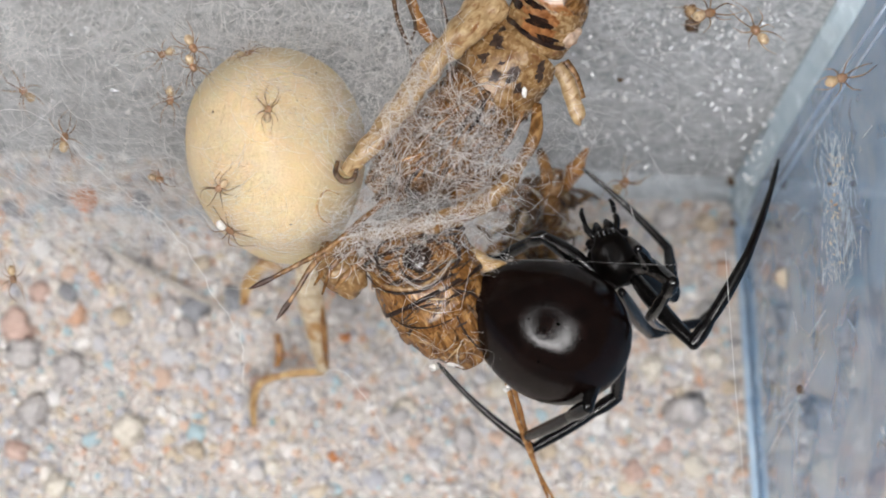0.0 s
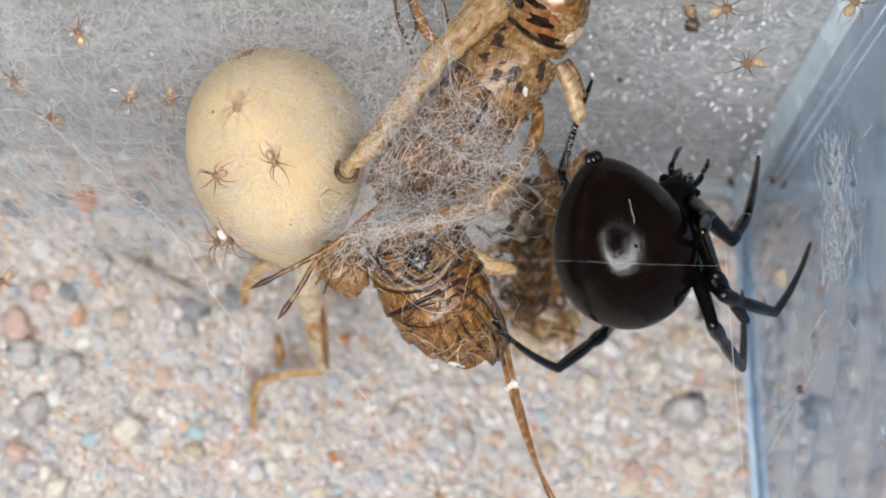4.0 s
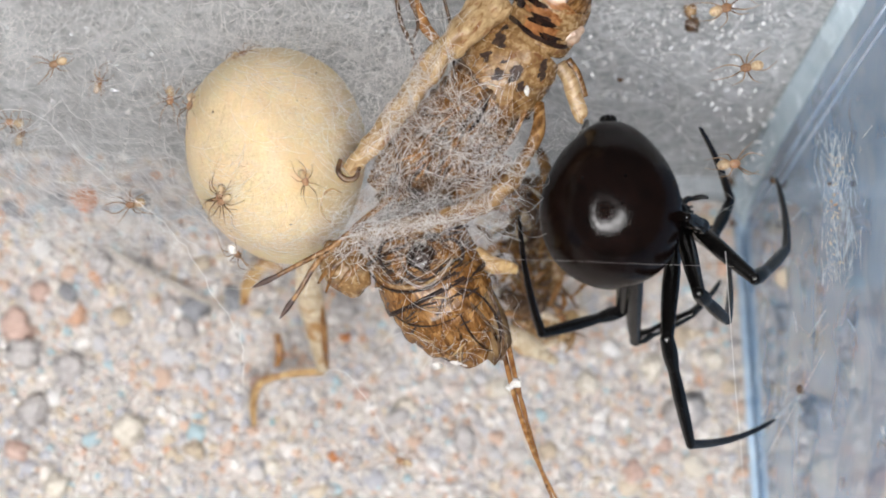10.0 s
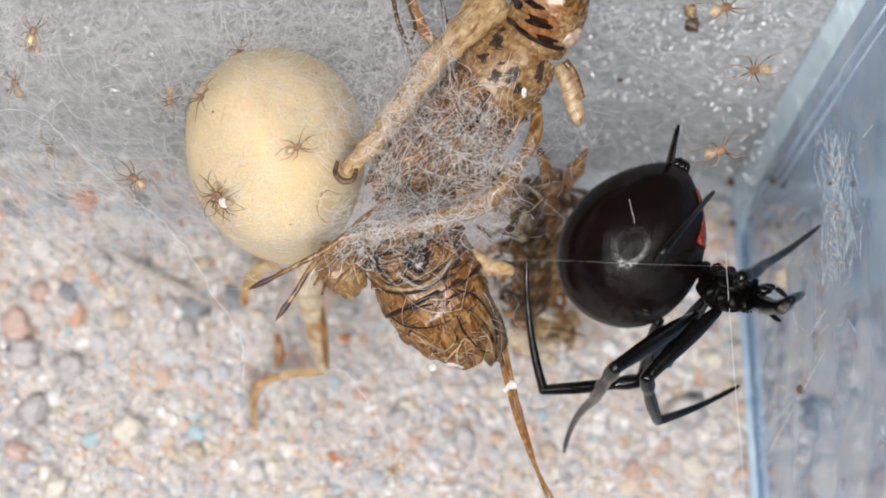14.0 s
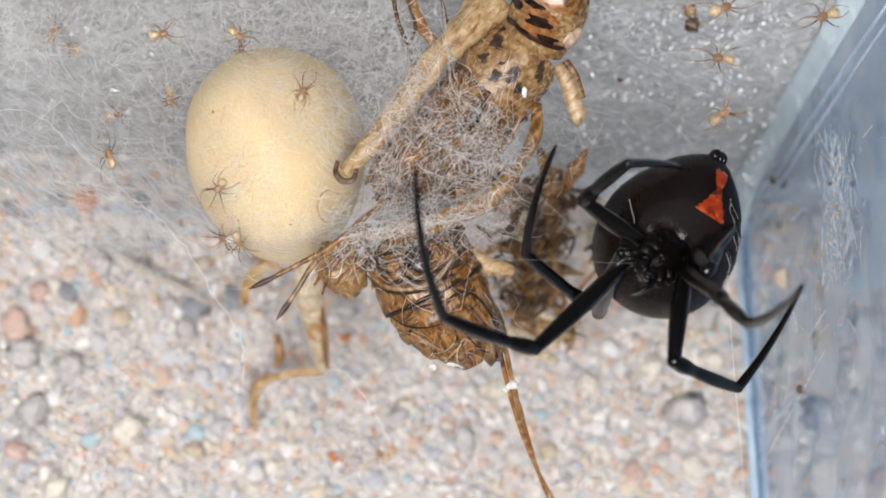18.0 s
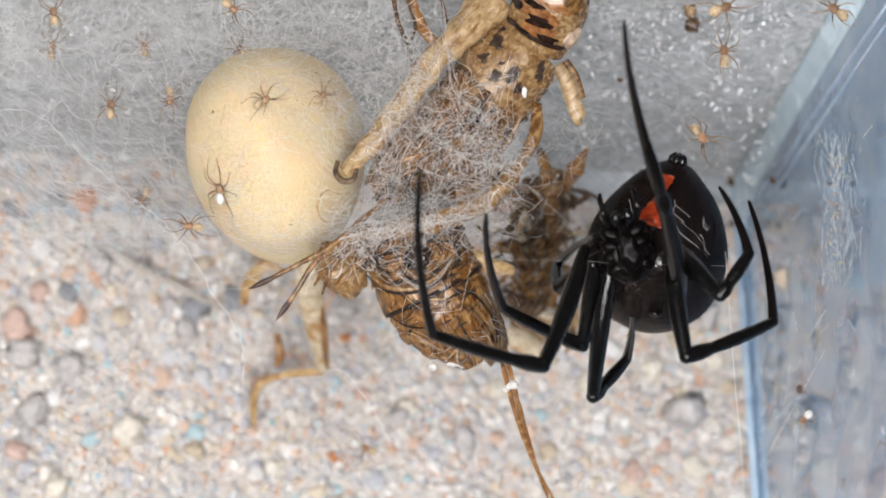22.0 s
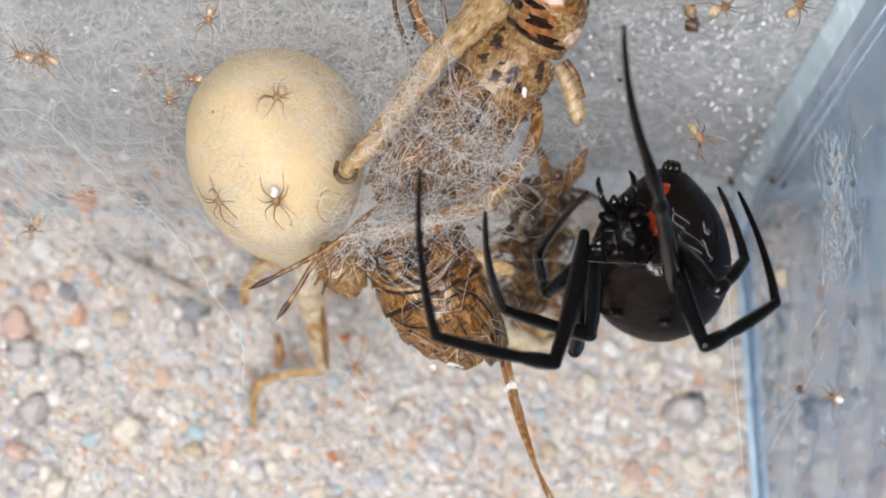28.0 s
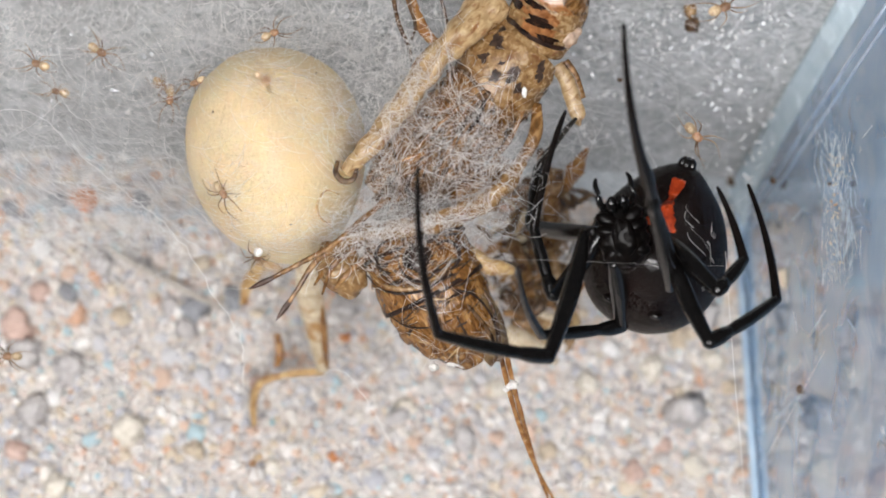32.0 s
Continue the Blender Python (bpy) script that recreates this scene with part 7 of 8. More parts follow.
LEGS = (
    ((4.49, 5.37, 7.55), (
        (0, (10.9, -1.6, -4.0), (7.3, 0.9, -4.8), (4.1, -0.9, -8.8), (-0.2, 0.4, -2.7)),
        (1, (12.6, -1.2, -4.0), (9.4, 0.5, -6.8), (6.3, -1.2, -10.7), (4.0, -4.9, -4.6)),
        (2, (14.6, -0.8, -4.0), (11.6, -1.2, -7.3), (10.3, 1.3, -11.8), (10.0, 4.6, -5.0)),
        (3, (13.8, 0.9, -4.0), (9.3, 0.9, -4.0), (8.5, 4.1, -8.2), (10.9, 11.2, -8.2)),
        (3.5, (14.4, 2.2, -4.0), (9.8, 2.0, -4.0), (8.7, 4.5, -8.2), (10.9, 11.2, -8.2)),
        (5.5, (15.1, 3.8, -5.0), (11.6, 4.7, -7.6), (10.2, 8.2, -11.4), (10.5, 10.3, -4.1)),
        (6, (15.1, 3.8, -5.0), (11.6, 4.7, -7.6), (10.2, 8.2, -11.4), (10.5, 10.3, -4.1)),
        (7, (15.1, 3.3, -5.0), (11.6, 4.2, -7.6), (9.7, 7.4, -11.6), (10.8, 10.9, -5.0)),
        (9, (15.1, 2.9, -5.0), (11.6, 3.8, -7.6), (10.2, 6.5, -12.0), (10.6, 9.3, -5.1)),
        (10.3, (15.1, 2.9, -5.0), (11.6, 3.8, -7.6), (10.2, 6.5, -12.0), (10.6, 9.3, -5.1)),
        (11, (15.1, 2.5, -5.0), (12.5, 2.6, -8.7), (11.5, 6.1, -12.6), (12.0, 10.3, -6.3)),
        (12, (16.3, 0.9, -4.0), (12.8, 1.7, -6.7), (12.1, 6.8, -8.3), (13.3, 11.1, -2.2)),
        (13, (18.1, -1.6, -2.0), (15.6, -0.8, -5.7), (16.4, 4.5, -5.7), (15.9, 7.5, 1.3)),
        (14, (17.8, -1.6, 0), (15.8, -0.4, -3.8), (16.3, 5.0, -4.1), (16.4, 8.6, 2.5)),
        (14.5, (17.8, -1.6, 0), (15.8, -0.4, -3.8), (16.3, 5.0, -4.1), (16.4, 8.6, 2.5)),
        (16.5, (17.2, -0.2, 4.0), (17.9, 2.6, 1.0), (19.2, 7.2, -2.4), (17.8, 10.0, 4.0)),
        (17, (16.9, -0.3, 5.0), (17.7, 2.4, 1.6), (19.1, 6.1, -2.0), (17.4, 8.6, 4.9)),
        (18, (16.0, 0, 6.0), (15.6, 1.6, 1.8), (17.0, 2.5, -3.3), (15.4, 4.3, 3.8)),
        (19, (14.1, 0.8, 6.0), (13.3, 2.4, 1.9), (15.3, 4.1, -2.8), (15.3, 4.7, 4.7)),
        (20, (13.3, 0.4, 6.0), (12.9, 2.4, 2.0), (14.9, 3.7, -2.8), (15.0, 4.3, 4.7)),
        (22, (13.3, 0.4, 6.0), (12.9, 2.0, 1.8), (14.9, 3.3, -3.0), (15.0, 4.3, 4.5)),
        (25, (13.3, 0.4, 6.0), (12.9, 2.0, 1.8), (14.9, 3.3, -3.0), (15.0, 4.3, 4.5)),
        (32, (13.3, 0.4, 6.0), (12.9, 2.0, 1.8), (14.9, 3.3, -3.0), (15.0, 4.3, 4.5)),
    )),
    ((6.63, 7.37, 9.45), (
        (0, (12.6, -6.5, -4.0), (13.0, -11.1, -8.8), (6.8, -14.8, -7.7), (-0.3, -8.5, -7.7)),
        (1, (13.4, -7.8, -4.0), (13.8, -10.6, -10.0), (7.9, -15.0, -10.0), (2.6, -7.1, -10.0)),
        (2, (15.9, -8.2, -4.0), (15.8, -10.8, -10.1), (10.1, -14.9, -7.7), (4.2, -7.6, -6.8)),
        (3, (13.0, -6.1, -4.0), (11.3, -8.5, -10.0), (8.4, -10.5, -3.5), (3.2, -8.3, 4.0)),
        (3.5, (13.6, -4.8, -4.0), (11.8, -7.4, -10.0), (8.6, -10.1, -3.5), (3.2, -8.3, 4.0)),
        (5.5, (13.4, 0.9, -5.0), (13.3, -3.2, -10.3), (7.4, -4.7, -6.0), (5.4, 3.3, -1.3)),
        (6, (13.4, 0.9, -5.0), (13.3, -3.2, -10.3), (7.4, -4.7, -6.0), (5.4, 3.3, -1.3)),
        (7, (13.1, -0.8, -5.0), (12.9, -4.9, -10.2), (7.1, -5.9, -5.7), (5.5, 2.4, -1.4)),
        (9, (13.3, -1.2, -5.0), (13.5, -4.7, -10.6), (7.4, -6.2, -6.9), (5.6, 2.3, -3.3)),
        (10.3, (13.3, -1.2, -5.0), (13.5, -4.7, -10.6), (7.4, -6.2, -6.9), (5.6, 2.3, -3.3)),
        (11, (13.1, -1.6, -5.0), (12.9, -4.9, -10.8), (6.3, -5.6, -7.5), (5.4, 2.3, -2.4)),
        (12, (13.6, -3.2, -4.0), (12.8, -6.1, -9.9), (5.9, -5.3, -7.5), (5.4, 2.3, -1.9)),
        (13, (15.6, -6.0, -2.0), (15.0, -9.4, -7.7), (7.8, -7.6, -7.7), (4.4, 0.9, -5.2)),
        (14, (15.2, -5.2, 0), (14.5, -9.6, -4.9), (7.3, -10.2, -3.5), (6.0, -1.0, -1.9)),
        (14.5, (15.2, -5.2, 0), (14.5, -9.6, -4.9), (7.3, -10.2, -3.5), (6.0, -1.0, -1.9)),
        (16.5, (14.2, -1.8, 4.2), (11.8, -5.4, 0.0), (6.0, -2.6, 2.6), (9.4, 4.7, 6.5)),
        (17, (13.0, -1.1, 5.0), (10.8, -5.2, 0.3), (4.7, -2.2, 3.2), (8.4, 5.4, 7.4)),
        (18, (12.5, -0.3, 6.0), (10.2, -3.9, 0.9), (5.6, -0.3, 5.5), (7.3, 6.7, 11.6)),
        (19, (10.6, -0.3, 6.0), (9.7, -5.9, 2.4), (3.7, -3.8, 6.2), (2.4, 1.5, 13.9)),
        (20, (10.2, -1.1, 6.0), (8.9, -6.7, 2.7), (3.8, -4.1, 7.4), (2.6, 2.1, 14.4)),
        (21, (10.4, -1.5, 6.0), (9.7, -7.1, 2.6), (4.1, -4.2, 6.3), (2.8, 2.2, 13.2)),
        (22, (10.2, -1.1, 6.0), (9.7, -6.7, 2.5), (4.1, -4.0, 6.4), (2.8, 2.2, 13.4)),
        (24, (10.2, -0.3, 6.0), (10.4, -5.8, 2.2), (4.6, -4.0, 6.4), (2.8, 2.2, 13.3)),
        (25, (10.2, -0.3, 6.0), (10.2, -5.9, 2.4), (4.4, -4.0, 6.7), (2.8, 2.4, 13.4)),
        (28, (10.2, 0, 6.0), (10.2, -5.9, 3.1), (4.1, -4.0, 6.6), (2.8, 2.4, 13.5)),
        (29, (10.2, 0, 6.0), (10.5, -5.8, 2.8), (4.6, -4.2, 6.9), (2.8, 2.4, 13.5)),
        (30, (10.2, 0, 6.0), (9.9, -6.3, 4.0), (4.0, -3.9, 7.8), (2.7, 2.4, 14.8)),
        (31, (10.2, 0, 6.0), (10.0, -6.2, 3.8), (4.0, -4.0, 7.5), (2.8, 2.4, 14.4)),
        (32, (11.6, -1.1, 6.0), (12.5, -5.4, 1.1), (6.8, -5.8, 5.6), (4.9, -1.1, 13.6)),
    )),
    ((10.20, 8.78, 12.44), (
        (0, (12.2, -4.1, -4.0), (10.0, -10.9, 3.3), (6.2, -13.6, -4.2), (7.1, -15.9, -16.4)),
        (1, (15.4, -4.9, -4.0), (15.7, -10.0, 4.8), (21.1, -14.2, -0.7), (26.9, -6.7, -8.8)),
        (2, (17.1, -2.4, -4.0), (18.4, -9.3, 3.4), (23.0, -9.9, -4.1), (24.7, 0.3, -11.0)),
        (3, (16.7, 1.7, -4.0), (19.5, -6.5, 1.4), (23.1, -8.2, -6.4), (22.9, -0.8, -16.4)),
        (3.5, (17.3, 3.0, -4.0), (20.0, -5.4, 1.4), (23.3, -7.8, -6.4), (22.9, -0.8, -16.4)),
        (5.5, (16.8, 1.7, -5.0), (15.4, -4.8, 2.8), (17.6, -10.8, -3.2), (24.5, -12.1, -13.5)),
        (6, (16.8, 1.7, -5.0), (15.4, -4.8, 2.8), (17.6, -10.8, -3.2), (24.5, -12.1, -13.5)),
        (7, (17.0, 0.5, -5.0), (15.6, -6.3, 2.5), (17.9, -12.9, -2.9), (24.5, -12.3, -13.4)),
        (8, (17.0, 0.5, -5.0), (15.6, -6.3, 2.5), (17.4, -13.0, -2.2), (24.1, -12.0, -12.5)),
        (9, (17.0, 0.5, -5.0), (15.6, -6.3, 2.5), (17.7, -14.0, -1.3), (25.2, -13.1, -11.2)),
        (10.3, (17.0, 0.5, -5.0), (15.6, -6.3, 2.5), (17.7, -14.0, -1.3), (25.2, -13.1, -11.2)),
        (11, (16.8, -1.2, -5.0), (15.0, -6.3, 3.7), (16.7, -12.8, -2.0), (25.0, -11.6, -11.1)),
        (12, (17.5, -1.6, -4.0), (13.5, -7.0, 3.7), (14.7, -14.3, -1.0), (24.3, -11.8, -8.4)),
        (13, (18.1, -2.0, -2.0), (15.5, -7.0, 6.5), (15.8, -10.1, -1.7), (17.2, -15.6, -12.8)),
        (14, (17.8, -4.8, 0), (11.6, -8.0, 7.4), (10.7, -10.8, -0.9), (9.3, -15.5, -12.3)),
        (14.5, (17.8, -4.8, 0), (11.6, -8.0, 7.4), (10.7, -10.8, -0.9), (9.3, -15.5, -12.3)),
        (16.5, (18.5, -3.6, 4.0), (12.4, -5.9, 11.5), (10.7, -11.3, 17.5), (11.7, -14.6, 28.0)),
        (17, (14.5, -3.6, 5.0), (8.1, -7.5, 11.9), (7.8, -8.2, 20.7), (8.1, -8.6, 33.1)),
        (18, (12.5, -0.7, 6.0), (6.0, -6.5, 11.3), (0, -4.2, 17.3), (-1.6, 4.7, 25.9)),
        (19, (9.6, 0.4, 6.0), (5.4, -7.7, 10.6), (-1.4, -5.9, 15.8), (-1.4, 4.8, 22.2)),
        (20, (9.8, 0, 6.0), (5.6, -8.4, 9.8), (-1.0, -5.9, 14.9), (-1.4, 4.7, 21.5)),
        (21, (9.9, -0.3, 6.0), (6.7, -7.8, 12.2), (-0.5, -5.5, 16.8), (-1.4, 4.7, 23.8)),
        (22, (9.6, 0, 6.0), (6.5, -7.6, 12.0), (-0.7, -5.3, 16.6), (-1.4, 4.7, 23.9)),
        (24, (9.4, 0.6, 6.0), (6.3, -7.8, 10.8), (-0.9, -5.7, 15.4), (-1.4, 4.8, 22.0)),
        (25, (9.6, 0.6, 6.0), (6.4, -7.8, 10.7), (-0.7, -5.5, 15.4), (-1.4, 4.8, 22.3)),
        (28, (9.6, 1.0, 6.0), (7.3, -7.4, 11.2), (-0.5, -5.5, 14.9), (-1.4, 4.8, 21.7)),
        (29, (9.4, 1.0, 6.0), (7.1, -7.2, 11.5), (-0.5, -5.5, 15.7), (-1.4, 4.8, 22.6)),
        (30, (9.6, 1.0, 6.0), (7.2, -7.2, 11.5), (-0.5, -5.4, 15.4), (-1.4, 4.8, 22.4)),
        (31, (9.6, 1.0, 6.0), (7.2, -7.2, 11.5), (-0.3, -5.3, 15.7), (-1.4, 4.8, 22.8)),
        (32, (9.6, 1.0, 6.0), (6.9, -7.0, 11.6), (-0.3, -5.3, 16.4), (-1.5, 4.9, 23.3)),
    )),
    ((5.44, 5.02, 8.78), (
        (0, (13.4, -1.6, -4.0), (17.1, -3.5, -7.5), (17.1, 0, -11.0), (10.7, 6.0, -11.0)),
        (1, (14.2, -1.6, -4.0), (18.3, -3.4, -7.0), (18.5, -0.4, -11.1), (13.5, 3.8, -5.2)),
        (2, (16.7, -0.8, -4.0), (20.1, -2.8, -7.7), (19.3, 0.3, -11.6), (14.0, 4.1, -5.7)),
        (3, (17.9, 2.3, -4.0), (21.6, -0.7, -6.7), (23.4, 1.8, -10.6), (24.1, 5.3, -2.7)),
        (3.5, (18.5, 3.6, -4.0), (22.1, 0.4, -6.7), (23.6, 2.2, -10.6), (24.1, 5.3, -2.7)),
        (5.5, (17.0, 3.6, -5.0), (19.4, 1.5, -9.4), (21.7, 4.2, -13.0), (18.6, 9.5, -6.8)),
        (6, (17.0, 3.6, -5.0), (19.4, 1.5, -9.4), (21.7, 4.2, -13.0), (18.6, 9.5, -6.8)),
        (7, (17.2, 2.9, -5.0), (20.0, 0.4, -9.0), (22.0, 3.9, -11.9), (18.8, 8.8, -5.3)),
        (9, (17.2, 2.9, -5.0), (20.0, 0.4, -9.0), (22.0, 3.7, -12.1), (18.9, 8.8, -5.7)),
        (10.3, (17.2, 2.9, -5.0), (20.0, 0.4, -9.0), (22.0, 3.7, -12.1), (18.9, 8.8, -5.7)),
        (11, (17.4, 2.1, -5.0), (20.8, -0.3, -8.5), (22.1, 3.9, -10.9), (18.8, 8.7, -4.4)),
        (12, (17.7, 0.7, -4.0), (21.1, -0.5, -8.1), (21.7, 4.5, -8.1), (18.4, 8.5, -1.0)),
        (13, (19.3, -1.2, -2.0), (16.0, -3.1, 1.9), (15.9, -1.1, 6.5), (19.6, 4.0, 0.4)),
        (14, (18.6, -1.2, 0), (13.9, -3.2, 1.8), (15.0, -0.2, 5.7), (19.3, 4.1, -0.7)),
        (14.5, (18.6, -1.2, 0), (13.9, -3.2, 1.8), (15.0, -0.2, 5.7), (19.3, 4.1, -0.7)),
        (16.5, (15.8, 0.2, 4.4), (11.2, 0.6, 7.0), (13.6, 2.8, 10.0), (17.6, 4.6, 3.2)),
        (17, (14.9, 0.6, 5.0), (9.9, 2.0, 6.4), (12.9, 4.1, 9.8), (18.3, 4.6, 2.9)),
        (18, (13.7, 0.4, 6.0), (9.4, 3.3, 7.9), (12.0, 5.6, 11.5), (16.4, 5.6, 3.9)),
        (19, (11.4, 0.4, 6.0), (8.9, -2.3, 2.0), (8.8, -0.8, -2.8), (10.6, 1.6, 5.5)),
        (20, (11.0, 0, 6.0), (8.5, -2.3, 1.8), (8.8, -0.8, -3.0), (10.7, 1.6, 5.3)),
        (22, (11.0, -0.3, 6.0), (8.1, -2.7, 2.0), (8.2, -1.2, -2.7), (10.2, 0.8, 5.6)),
        (24, (10.6, -0.3, 6.0), (7.2, -3.4, 3.1), (7.6, 0, -0.6), (10.3, 4.7, 6.4)),
        (25, (10.6, -0.3, 6.0), (7.9, -3.2, 2.2), (8.3, -0.4, -1.9), (11.0, 3.7, 5.4)),
        (28, (10.6, 0, 6.0), (7.3, -3.0, 2.9), (6.8, -0.4, -1.3), (9.8, 3.8, 5.8)),
        (29, (10.6, 0, 6.0), (7.9, -3.1, 2.5), (7.7, -0.6, -1.8), (10.0, 1.6, 6.4)),
        (30, (10.6, 0, 6.0), (7.0, -3.1, 3.4), (6.4, -1.0, -1.1), (9.4, 3.0, 6.1)),
        (31, (10.6, 0, 6.0), (8.5, -3.5, 2.4), (8.2, -1.6, -2.2), (9.8, 0.4, 6.2)),
        (32, (10.6, 0.8, 6.0), (7.6, -3.2, 3.7), (6.3, 1.4, 2.2), (8.3, 9.3, 5.5)),
    )),
    ((7.50, 7.22, 9.40), (
        (0, (13.6, -1.6, -4.0), (17.8, -6.7, -0.4), (21.7, -0.6, -1.3), (24.8, 6.6, -6.5)),
        (1, (15.9, -3.7, -4.0), (16.9, -6.8, 2.7), (22.7, -7.3, -1.6), (28.1, -1.6, -6.8)),
        (2, (17.7, -1.6, -4.0), (19.8, -7.4, 0.2), (25.1, -8.9, -4.5), (27.9, -2.0, -10.2)),
        (3, (17.9, -3.2, -4.0), (18.7, -5.0, 3.2), (23.4, -6.5, -2.0), (28.0, -1.3, -8.4)),
        (3.5, (18.5, -1.9, -4.0), (19.2, -3.9, 3.2), (23.6, -6.1, -2.0), (28.0, -1.3, -8.4)),
        (5.5, (17.4, 3.8, -5.0), (20.3, -0.9, 0.1), (24.3, 0.4, -5.8), (25.7, 5.4, -13.7)),
        (6, (17.4, 3.8, -5.0), (20.3, -0.9, 0.1), (24.3, 0.4, -5.8), (25.7, 5.4, -13.7)),
        (7, (17.8, 2.3, -5.0), (22.0, -2.0, -0.6), (25.2, 0.3, -6.6), (25.8, 5.4, -14.5)),
        (9, (17.8, 2.3, -5.0), (22.2, -2.1, -0.8), (25.4, 0, -6.9), (25.9, 5.4, -14.6)),
        (10.3, (17.8, 2.3, -5.0), (22.2, -2.1, -0.8), (25.4, 0, -6.9), (25.9, 5.4, -14.6)),
        (11, (18.2, 0.9, -5.0), (18.8, -4.1, 0.5), (21.3, -5.0, -6.2), (26.2, -1.3, -13.3)),
        (12, (19.5, -0.4, -4.0), (16.6, -6.0, 0.1), (20.7, -9.7, -4.6), (28.2, -7.8, -9.9)),
        (13, (20.5, -3.6, -2.0), (16.4, -8.4, 2.0), (17.2, -12.9, -3.6), (22.6, -10.6, -11.0)),
        (14, (19.4, -4.4, 0), (14.2, -8.9, 2.8), (15.6, -12.4, -3.4), (22.3, -10.3, -9.6)),
        (14.5, (19.4, -4.4, 0), (14.2, -8.9, 2.8), (15.6, -12.4, -3.4), (22.3, -10.3, -9.6)),
        (16.5, (19.3, -2.2, 4.2), (19.6, -5.0, 10.8), (24.0, -5.6, 4.8), (28.2, -4.0, -3.5)),
        (17, (17.6, -2.3, 5.0), (17.7, -5.6, 11.7), (22.2, -5.8, 6.1), (27.2, -3.4, -1.5)),
        (18, (16.6, -1.1, 6.0), (15.3, -7.4, 9.8), (20.2, -9.5, 4.9), (25.2, -2.7, 0.9)),
        (19, (15.7, -0.3, 6.0), (14.7, -6.3, 10.5), (21.1, -5.7, 7.1), (23.2, 2.9, 3.9)),
        (20, (15.6, -0.7, 6.0), (15.6, -7.3, 9.5), (22.0, -5.7, 6.7), (22.9, 3.2, 3.7)),
        (21, (15.6, -0.7, 6.0), (16.3, -7.5, 9.2), (22.4, -5.3, 6.1), (21.7, 3.1, 2.0)),
        (22, (15.6, -0.3, 6.0), (16.2, -7.2, 9.0), (22.4, -5.0, 6.1), (21.4, 3.3, 1.7)),
        (24, (15.2, 0, 6.0), (16.6, -6.5, 9.3), (22.4, -4.3, 5.6), (21.2, 4.0, 1.3)),
        (25, (15.2, 0, 6.0), (16.6, -6.5, 9.3), (22.5, -4.3, 5.7), (21.1, 3.9, 1.3)),
        (28, (15.6, -0.3, 6.0), (17.3, -6.4, 10.1), (22.6, -3.7, 6.1), (20.8, 3.9, 0.9)),
        (29, (15.6, -0.3, 6.0), (17.2, -6.2, 10.4), (22.6, -3.7, 6.4), (21.1, 4.0, 1.2)),
        (30, (15.6, -0.3, 6.0), (17.7, -6.6, 9.6), (22.8, -3.7, 5.3), (21.1, 4.0, 0.2)),
        (31, (15.6, -0.3, 6.0), (17.9, -6.6, 9.4), (23.0, -3.5, 5.3), (21.0, 4.0, 0.1)),
        (32, (15.4, -0.3, 6.0), (17.6, -6.2, 10.2), (22.7, -3.5, 5.9), (21.5, 4.4, 1.0)),
    )),
    ((9.54, 4.74, 6.52), (
        (0, (13.0, -3.2, -4.0), (15.9, -6.4, -12.5), (20.0, -5.7, -14.7), (23.6, -1.3, -18.0)),
        (1, (15.0, -4.9, -4.0), (15.9, -11.1, -11.2), (15.2, -8.8, -15.2), (18.0, -7.2, -20.9)),
        (2, (17.7, -2.8, -4.0), (19.6, -8.6, -11.4), (21.9, -7.0, -15.3), (21.3, -5.4, -21.6)),
        (3, (17.7, 0, -4.0), (21.7, -2.6, -12.3), (21.3, -5.3, -16.1), (20.5, -6.4, -22.5)),
        (3.5, (18.3, 1.3, -4.0), (22.2, -1.5, -12.3), (21.5, -4.9, -16.1), (20.5, -6.4, -22.5)),
        (5.5, (14.3, 0, -5.0), (13.5, -4.8, -13.2), (16.9, -4.3, -16.5), (20.8, -1.8, -21.1)),
        (6, (14.3, 0, -5.0), (13.5, -4.8, -13.2), (16.9, -4.3, -16.5), (20.8, -1.8, -21.1)),
        (7, (14.7, -1.2, -5.0), (15.7, -6.8, -12.7), (17.8, -5.7, -16.8), (20.9, -2.7, -21.7)),
        (9, (14.3, -1.6, -5.0), (14.8, -7.0, -12.9), (19.1, -5.0, -12.9), (22.0, -2.6, -18.2)),
        (10.3, (14.3, -1.6, -5.0), (14.8, -7.0, -12.9), (19.1, -5.0, -12.9), (22.0, -2.6, -18.2)),
        (11, (16.4, -0.4, -5.0), (16.8, -4.5, -13.6), (20.7, -3.9, -16.3), (24.3, 0.9, -18.6)),
        (12, (18.7, -1.2, -4.0), (17.2, -5.2, -12.5), (19.2, -8.8, -14.9), (21.4, -2.6, -14.9)),
        (13, (19.3, -2.4, -2.0), (18.2, -6.8, -10.4), (20.0, -5.2, -14.5), (21.2, -3.6, -20.7)),
        (14, (18.6, -3.6, 0), (16.7, -8.4, -8.0), (16.2, -5.1, -11.4), (17.2, -2.6, -17.3)),
        (14.5, (18.6, -3.6, 0), (16.7, -8.4, -8.0), (16.2, -5.1, -11.4), (17.2, -2.6, -17.3)),
        (16.5, (14.2, -1.0, 4.2), (10.0, -3.4, -3.8), (12.8, -3.0, -7.2), (13.8, -2.6, -1.5)),
        (17, (13.0, -0.7, 5.0), (7.9, -2.6, -2.9), (11.5, -1.6, -5.8), (13.0, -2.4, 0.5)),
        (18, (12.1, -0.3, 6.0), (11.2, -4.6, -2.5), (12.4, -2.5, -6.5), (13.1, -1.6, -0.1)),
